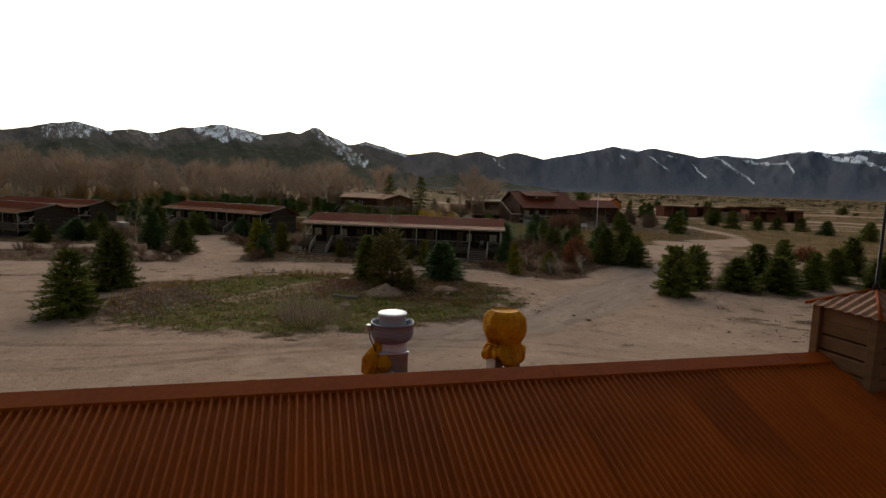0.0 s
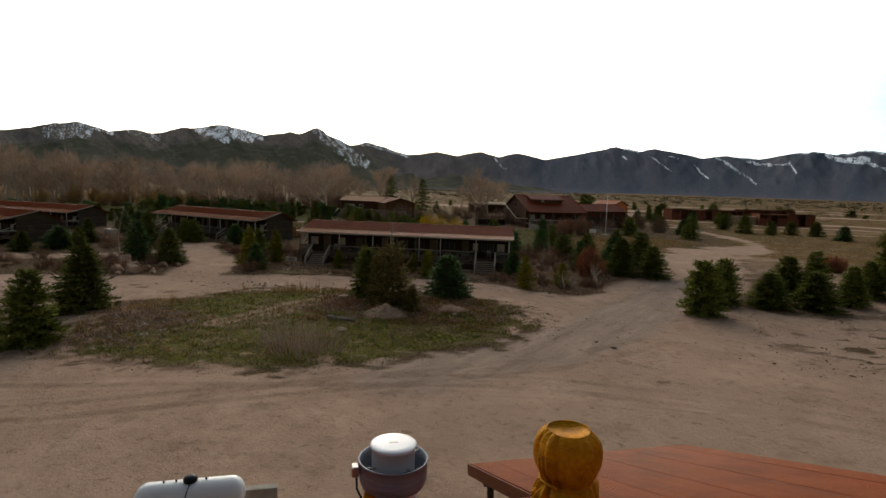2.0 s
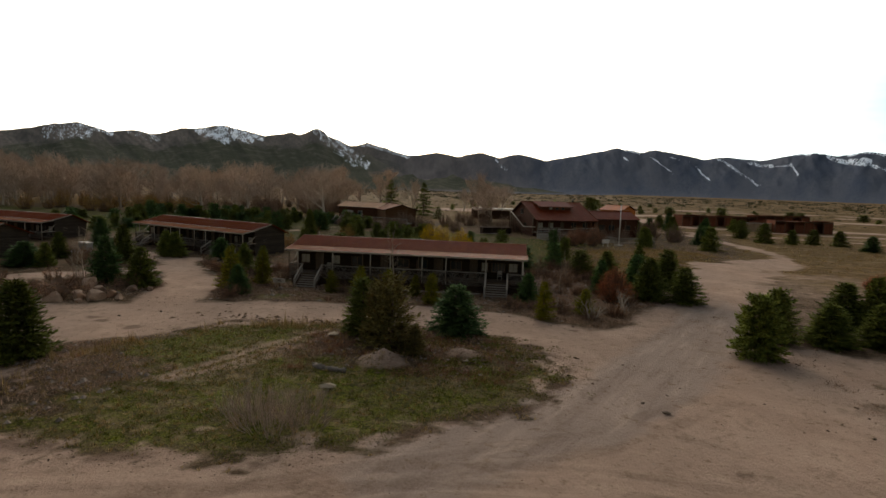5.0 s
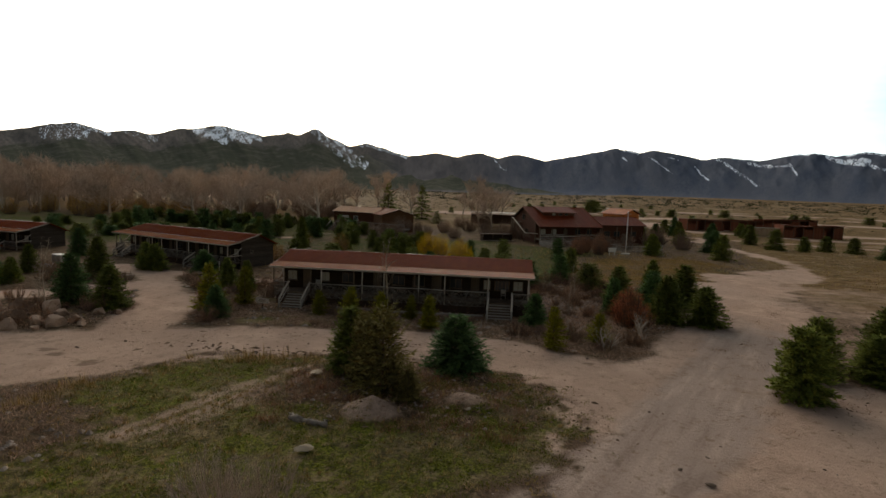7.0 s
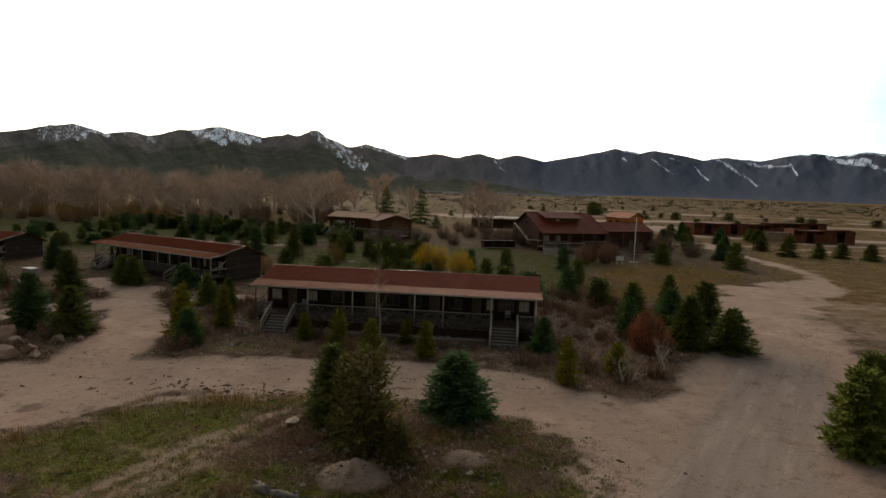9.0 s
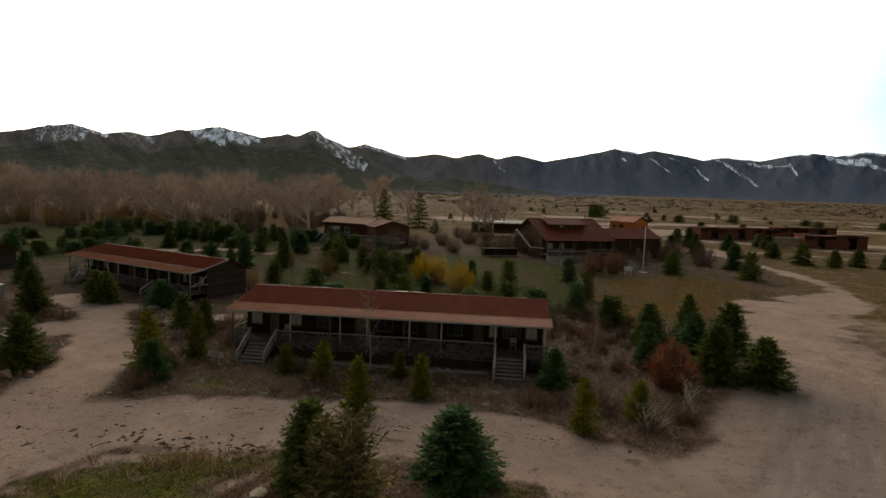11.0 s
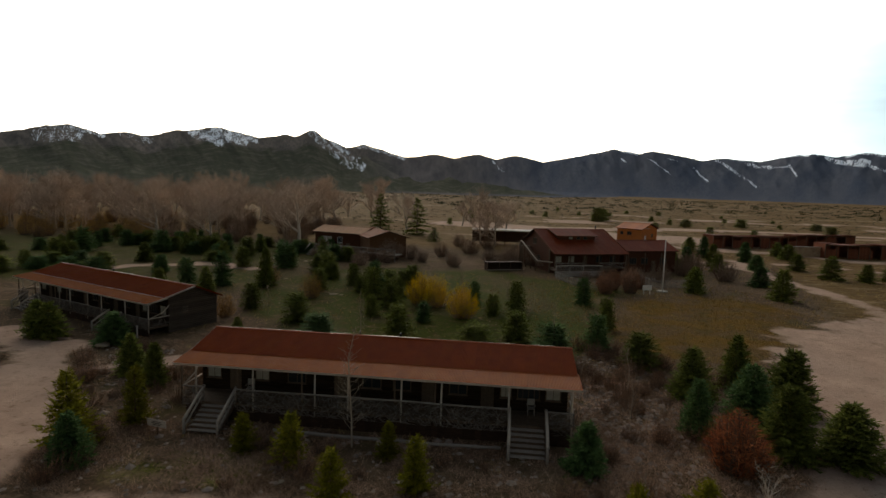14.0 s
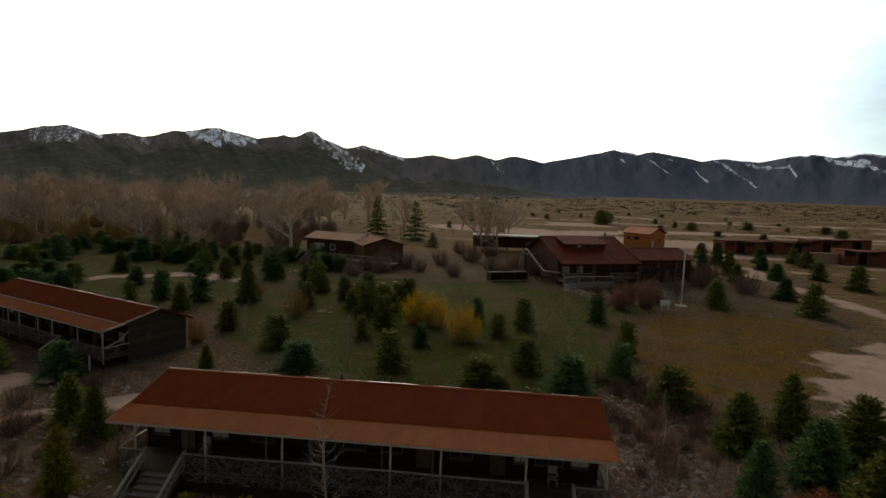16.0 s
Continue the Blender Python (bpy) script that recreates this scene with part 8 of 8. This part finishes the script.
while n_ < 190:
    zone = rng_.choice([(-24, 16, -8.5, -0.9), (14, 32, -12, 16), (-26, -13.8, -4, 14), (-52, -24, 2, 14), (13.8, 24, 8, 24), (-46, -24, -14, -4)])
    x, y = rng_.uniform(zone[0], zone[1]), rng_.uniform(zone[2], zone[3])
    if land(np.array([x]), np.array([y]))[0][0] > 0.3 or any(a < x < b and -3.6 < y < 0.5 for a, b in ((-12, -9), (8.7, 11.7))):
        continue
    if -24 < (x + 39.15) * 0.919 - (y - 22.15) * 0.394 < 14 and -0.4 < (x + 39.15) * 0.394 + (y - 22.15) * 0.919 < 9:
        continue
    if (-15.5 < x < -11.3 and -6 < y < -1.8) or (x > -13.5 and x < 13.5 and -1.6 < y < 9):
        continue
    plant_bare(SCRUB, n_, x, y, rng_.uniform(0.45, 1.25), "low reddish-brown leafless shrub in dry scrub", "scrub_bush", "shrub", "scrub bushes")
    n_ += 1
RUSSET = [shrub(s, 4.6, 1.7, 150, M_TWIG_RUSSET, M_BARK, 0.011) for s in (95, 96)]
for i, (x, y, s) in enumerate([(24.2, 54.9, 1.0), (28.2, 56.4, 1.0), (26.0, 58.5, 0.85), (30.6, 60.5, 0.7)]):
    plant_bare(RUSSET, i, x, y, s, "tall russet leafless bush before the lodge", "russet_bush", "bush", "russet bushes")
for i, (x, y, s) in enumerate([(19.2, -8.8, 1.35), (22.9, -5.4, 1.2), (16.5, -5.5, 0.8)]):
    plant_bare(ANTLER, i, x, y, s, "pale bleached dead shrub with bare forks", "dead_shrub", "shrub", "dead shrubs")


# ---------------------------------------------------------------- undergrowth
def tufts(name, label, material, seed, spots, blades, length, width, spread, flat=0.7):
    """Clumps of thin blades at the given (x, y, size) spots."""
    rng = random.Random(seed)
    xy = np.array([(x, y) for x, y, _ in spots])
    zz = height(xy[:, 0], xy[:, 1])
    v, f = [], []
    for (x, y, s), z in zip(spots, zz):
        for _ in range(blades):
            a = rng.uniform(0, 6.28)
            r = spread * s * math.sqrt(rng.random())
            bx, by = x + r * math.cos(a), y + r * math.sin(a)
            w = rng.uniform(0, 6.28)
            ln = length * s * rng.uniform(0.5, 1.3)
            up = rng.uniform(0.25, 1.0) * flat
            dx, dy = math.cos(w) * ln * (1.05 - up), math.sin(w) * ln * (1.05 - up)
            q = len(v)
            ww = width * rng.uniform(0.6, 1.5)
            v += [(bx - math.sin(w) * ww, by + math.cos(w) * ww, z - 0.02), (bx + math.sin(w) * ww, by - math.cos(w) * ww, z - 0.02), (bx + dx, by + dy, z + ln * up)]
            f.append((q, q + 1, q + 2))
    tagged(new(name, mesh_of(name, v, f, material)), label, "undergrowth", kind="stuff")


def spots_where(seed, n, x0, x1, y0, y1, test, size=(0.6, 1.4)):
    """Random spots kept by a test on the ground's cover."""
    r = np.random.RandomState(seed)
    x, y = r.uniform(x0, x1, n), r.uniform(y0, y1, n)
    s, g, o = land(x, y)[:3]
    cabin_clear = ~((np.abs(x) < 13.4) & (y > 0.0) & (y < 9))
    keep = test(x, y, s, g, o) & cabin_clear
    sz = r.uniform(size[0], size[1], n)
    return [(float(a), float(b), float(c)) for a, b, c, k in zip(x, y, sz, keep) if k]


dry = spots_where(1, 9000, -34, 36, -11, 20, lambda x, y, s, g, o: (s < 0.35) & (fbm(x / 2, y / 2, 3, 14) > 0.46))
dry += spots_where(16, 3800, -25, 16, -9.5, -0.8, lambda x, y, s, g, o: (s < 0.45) & (fbm(x / 1.6, y / 1.6, 3, 19) > 0.44), (0.5, 1.2))
dry += spots_where(2, 900, -22, -8, -40, -25, lambda x, y, s, g, o: (s < 0.4) & (g < 0.5))
dry += spots_where(3, 420, -4, 14, -27, -15, lambda x, y, s, g, o: (s < 0.4) & (g < 0.6))
dry += spots_where(6, 3600, 14, 34, -14, 14, lambda x, y, s, g, o: s < 0.35, (0.8, 1.8))
dry += spots_where(7, 1100, -46, -20, -18, 2, lambda x, y, s, g, o: s < 0.4)
dry += spots_where(8, 260, 26, 60, -24, 12, lambda x, y, s, g, o: s < 2)
dry += spots_where(14, 900, 30, 58, -38, -18, lambda x, y, s, g, o: s < 0.75, (0.3, 0.7))
tufts("dry_brush", "low dry brown brush and dead weeds", M_BRUSH, 1, dry, 24, 0.5, 0.013, 0.55, 0.5)
straw = spots_where(4, 900, -20, 0, -30, -14, lambda x, y, s, g, o: (in_poly(x, y, ISLAND) > 0) & (in_poly(x, y, ISLAND) < 2.2), (0.7, 1.5))
straw += spots_where(9, 1500, -40, 60, -14, 60, lambda x, y, s, g, o: (s < 0.2) & (g < 0.3) & (fbm(x / 4, y / 4, 2, 17) > 0.55))
straw += spots_where(10, 900, 18, 100, 24, 110, lambda x, y, s, g, o: s < 0.3, (0.6, 1.3))
straw += spots_where(18, 2600, 12, 52, 10, 62, lambda x, y, s, g, o: s < 0.3, (0.25, 0.6))
straw += spots_where(19, 900, -30, 24, 14, 70, lambda x, y, s, g, o: s < 0.3, (0.2, 0.5))
dry_field = spots_where(20, 3200, -34, 52, 9, 66, lambda x, y, s, g, o: s < 0.3, (0.3, 0.8))
green_ = spots_where(5, 16000, -17, 16, -40, -15, lambda x, y, s, g, o: (g > 0.3) & (fbm(x / 1.0, y / 0.6, 3, 55) > 0.5), (0.5, 1.2))
straw += spots_where(21, 6500, -17, 16, -40, -15, lambda x, y, s, g, o: (s < 0.6) & (fbm(x / 1.3, y / 0.6, 3, 56) > 0.57), (0.15, 0.4))
straw += [(a + random.Random(k).gauss(0, 0.22), b + random.Random(k + 7).gauss(0, 0.22), 0.35) for k, (a, b) in enumerate([(-8.2 + q * 3.1, -30.4 + q * 5.4) for q in np.linspace(0, 1, 60)] + [(-5.1 + q * 3.4, -25 + q * 8.2) for q in np.linspace(0, 1, 70)])]
straw += spots_where(15, 1400, -17, 16, -40, -15, lambda x, y, s, g, o: (in_poly(x, y, ISLAND) > 0.3), (0.3, 0.8))
moss = spots_where(41, 2600, 6, 17, -28, -17, lambda x, y, s, g, o: (s < 0.5) & (fbm(x / 1.5, y / 0.9, 4, 93) > 0.5), (0.5, 1.2))
tufts("bank_moss", "dark green mossy tufts on the planted bank", M_GRASS, 11, moss, 12, 0.16, 0.018, 0.3, 0.6)
twiggy = spots_where(42, 900, -3, 12, -27.5, -19, lambda x, y, s, g, o: (s < 0.5) & (fbm(x / 1.8, y / 1.2, 3, 43) > 0.48), (0.6, 1.3))
tufts("bank_twigs", "thin reddish bare twigs covering the planted bank", M_TWIG_RUSSET, 12, twiggy, 14, 0.55, 0.008, 0.4, 0.9)
tufts("lawn_weeds", "low brown weeds scattered over the lawn", M_BRUSH, 8, dry_field, 12, 0.4, 0.016, 0.4, 0.5)
tufts("green_grass", "short patchy green grass on the island", M_GRASS, 3, green_, 8, 0.19, 0.014, 0.26)
sage = spots_where(11, 4200, -220, 420, 150, 700, lambda x, y, s, g, o: (s < 0.3) & (x > -60 - (y - 150) * 0.2), (0.5, 1.3))
straw += spots_where(22, 2200, 50, 120, 22, 130, lambda x, y, s, g, o: s < 0.35, (0.3, 0.8))
straw2 = spots_where(12, 2600, 46, 130, -10, 130, lambda x, y, s, g, o: s < 0.3, (0.6, 1.2))
stalks = spots_where(31, 900, -20, -4, -36, -15, lambda x, y, s, g, o: (np.abs(in_poly(x, y, ISLAND) - 0.7) < 0.8) & (fbm(x / 1.2, y / 1.2, 2, 33) > 0.55), (0.7, 1.2))
tufts("dry_stalks", "tall pale dry weed stalks along the grass edge", M_STRAW, 9, stalks, 12, 0.8, 0.022, 0.2, 1.1)
tufts("straw_grass", "clumps of tall straw-coloured dry grass", M_STRAW, 2, straw, 11, 0.55, 0.013, 0.22, 0.95)
tufts('field_weeds', 'low brown weeds in the dry field', M_BRUSH, 6, straw2, 14, 0.45, 0.02, 0.5, 0.45)
tufts("sagebrush", "scattered dark sagebrush on the plain", M_SAGE, 4, sage, 22, 0.8, 0.13, 0.9, 0.5)
hill = spots_where(13, 1400, -300, 900, 450, 1600, lambda x, y, s, g, o: x > -400, (1.0, 2.6))
tufts("far_juniper_scrub", "far dark juniper scrub below the mountains", M_SAGE, 5, hill, 18, 1.7, 0.4, 2.4)


def yard_debris():
    """Small dark clods, twigs and gravel on the sand: along the grass edge, beside the lane and over the yard."""
    rng = random.Random(303)
    spots = []
    ring = ISLAND + ISLAND[:1]
    for _ in range(1500):
        k = rng.randrange(len(ISLAND))
        (ax, ay), (bx, by) = ring[k], ring[k + 1]
        t = rng.random()
        spots.append((ax + (bx - ax) * t + rng.gauss(0, 0.9), ay + (by - ay) * t + rng.gauss(0, 0.8), rng.uniform(0.02, 0.07)))
    spots += [(rng.uniform(-40, 52), rng.uniform(-52, -26), rng.uniform(0.02, 0.06)) for _ in range(420)]
    spots += [(rng.gauss(36, 5), rng.gauss(-30, 2.5), rng.uniform(0.04, 0.12)) for _ in range(160)]
    spots += [(rng.gauss(30.5, 1.2) + q * 12, -24 + q * 30 + rng.gauss(0, 2), rng.uniform(0.03, 0.1)) for q in [rng.random() for _ in range(170)]]
    spots += [(rng.uniform(-24, 16), rng.gauss(-10.5, 1.2), rng.uniform(0.03, 0.1)) for _ in range(320)]
    spots += [(rng.uniform(-45, -12), rng.uniform(-26, -12), rng.uniform(0.03, 0.08)) for _ in range(220)]
    spots += [(rng.gauss(8, 4.5), rng.gauss(-23.5, 2.0), rng.uniform(0.05, 0.17)) for _ in range(260)]
    spots += [(rng.gauss(-8, 5), rng.gauss(-15.6, 0.9), rng.uniform(0.05, 0.2)) for _ in range(150)]
    zz = height(np.array([q[0] for q in spots]), np.array([q[1] for q in spots]))
    v, f = [], []
    for (x, y, s), z in zip(spots, zz):
        k = len(v)
        a, lng = rng.uniform(0, 6.3), rng.choice((1.0, 1.0, 1.4, 2.4))
        for q, w, e in ((1, 0, 0), (0.2, 0.8, 0), (-0.9, 0.4, 0), (-0.7, -0.6, 0), (0.3, -0.8, 0), (0, 0, 0.6)):
            q, w = q * lng * rng.uniform(0.7, 1.2), w * rng.uniform(0.6, 1.1)
            v.append((x + s * (q * math.cos(a) - w * math.sin(a)), y + s * (q * math.sin(a) + w * math.cos(a)), float(z) - 0.004 + s * e * rng.uniform(0.6, 1.2)))
        f.extend([(k + i, k + (i + 1) % 5, k + 5) for i in range(5)])
    tagged(new("yard_debris", mesh_of("yard_debris", v, f, M_DEBRIS)), "small dark clods and gravel scattered on the sand", "debris", kind="stuff")


M_DEBRIS = mat("dark_clods_and_gravel", (0.1, 0.07, 0.052), (0.22, 0.165, 0.13), 3, 0.95, 0, 0.3, 20, island=0.6, spec=0.02)
yard_debris()


def clods():
    """Dark lumps of dung and earth dropped on the sandy yard."""
    for i, (x, y, s) in enumerate([(20.2, -29.8, 0.5), (19.2, -28.6, 0.35), (20.9, -27.2, 0.3), (22.0, -25.8, 0.2), (29.7, -31.2, 0.3), (17.1, -12.2, 0.4)]):
        ob = new("dirt_clod", STONES[(i + 2) % 6].copy())
        ob.data.materials.clear()
        ob.data.materials.append(M_BARK)
        ob.matrix_basis = pose(x, y, ground_z(x, y) + 0.05, 0, 0, i * 50) @ Matrix.Diagonal((s * 0.9, s * 0.7, s * 0.35, 1))
        tagged(ob, "dark lump of earth on the sandy yard", "clod", "dirt clods")
    lg = thing("timber_log", "long pale log lying in front of the cabin porch", "log", Matrix.Identity(4))
    pts = [(x, -0.75 + 0.05 * math.sin(x), ground_z(x, -0.75) + 0.1) for x in np.linspace(-6.2, 8.6, 8)]
    tube("log", pts, [0.13, 0.13, 0.125, 0.12, 0.12, 0.115, 0.11, 0.1], M_GREYWOOD, lg, 10)


clods()


def root_log():
    """A bleached root with two knuckled arms lying on the grass."""
    th = thing("bleached_root", "pale bleached root lying on the grass below the bank", "root", Matrix.Identity(4))
    rng = random.Random(77)
    for (ax, ay), (bx, by), r0 in (((-0.6, -26.8), (0.5, -27.1), 0.17), ((0.35, -27.05), (1.75, -27.3), 0.15), ((-0.2, -26.75), (-0.75, -26.2), 0.09), ((1.2, -27.15), (1.6, -26.7), 0.08)):
        pts, rad = [], []
        for k in range(7):
            q = k / 6
            x, y = ax + (bx - ax) * q + rng.gauss(0, 0.05), ay + (by - ay) * q + rng.gauss(0, 0.05)
            pts.append((x, y, ground_z(x, y) + r0 * 0.45 + rng.uniform(-0.04, 0.05)))
            rad.append(r0 * (0.75 + 0.4 * math.sin(math.pi * q)) * rng.uniform(0.55, 1.3))
        tube("limb", pts, rad, M_BRANCH, th, 8)


root_log()
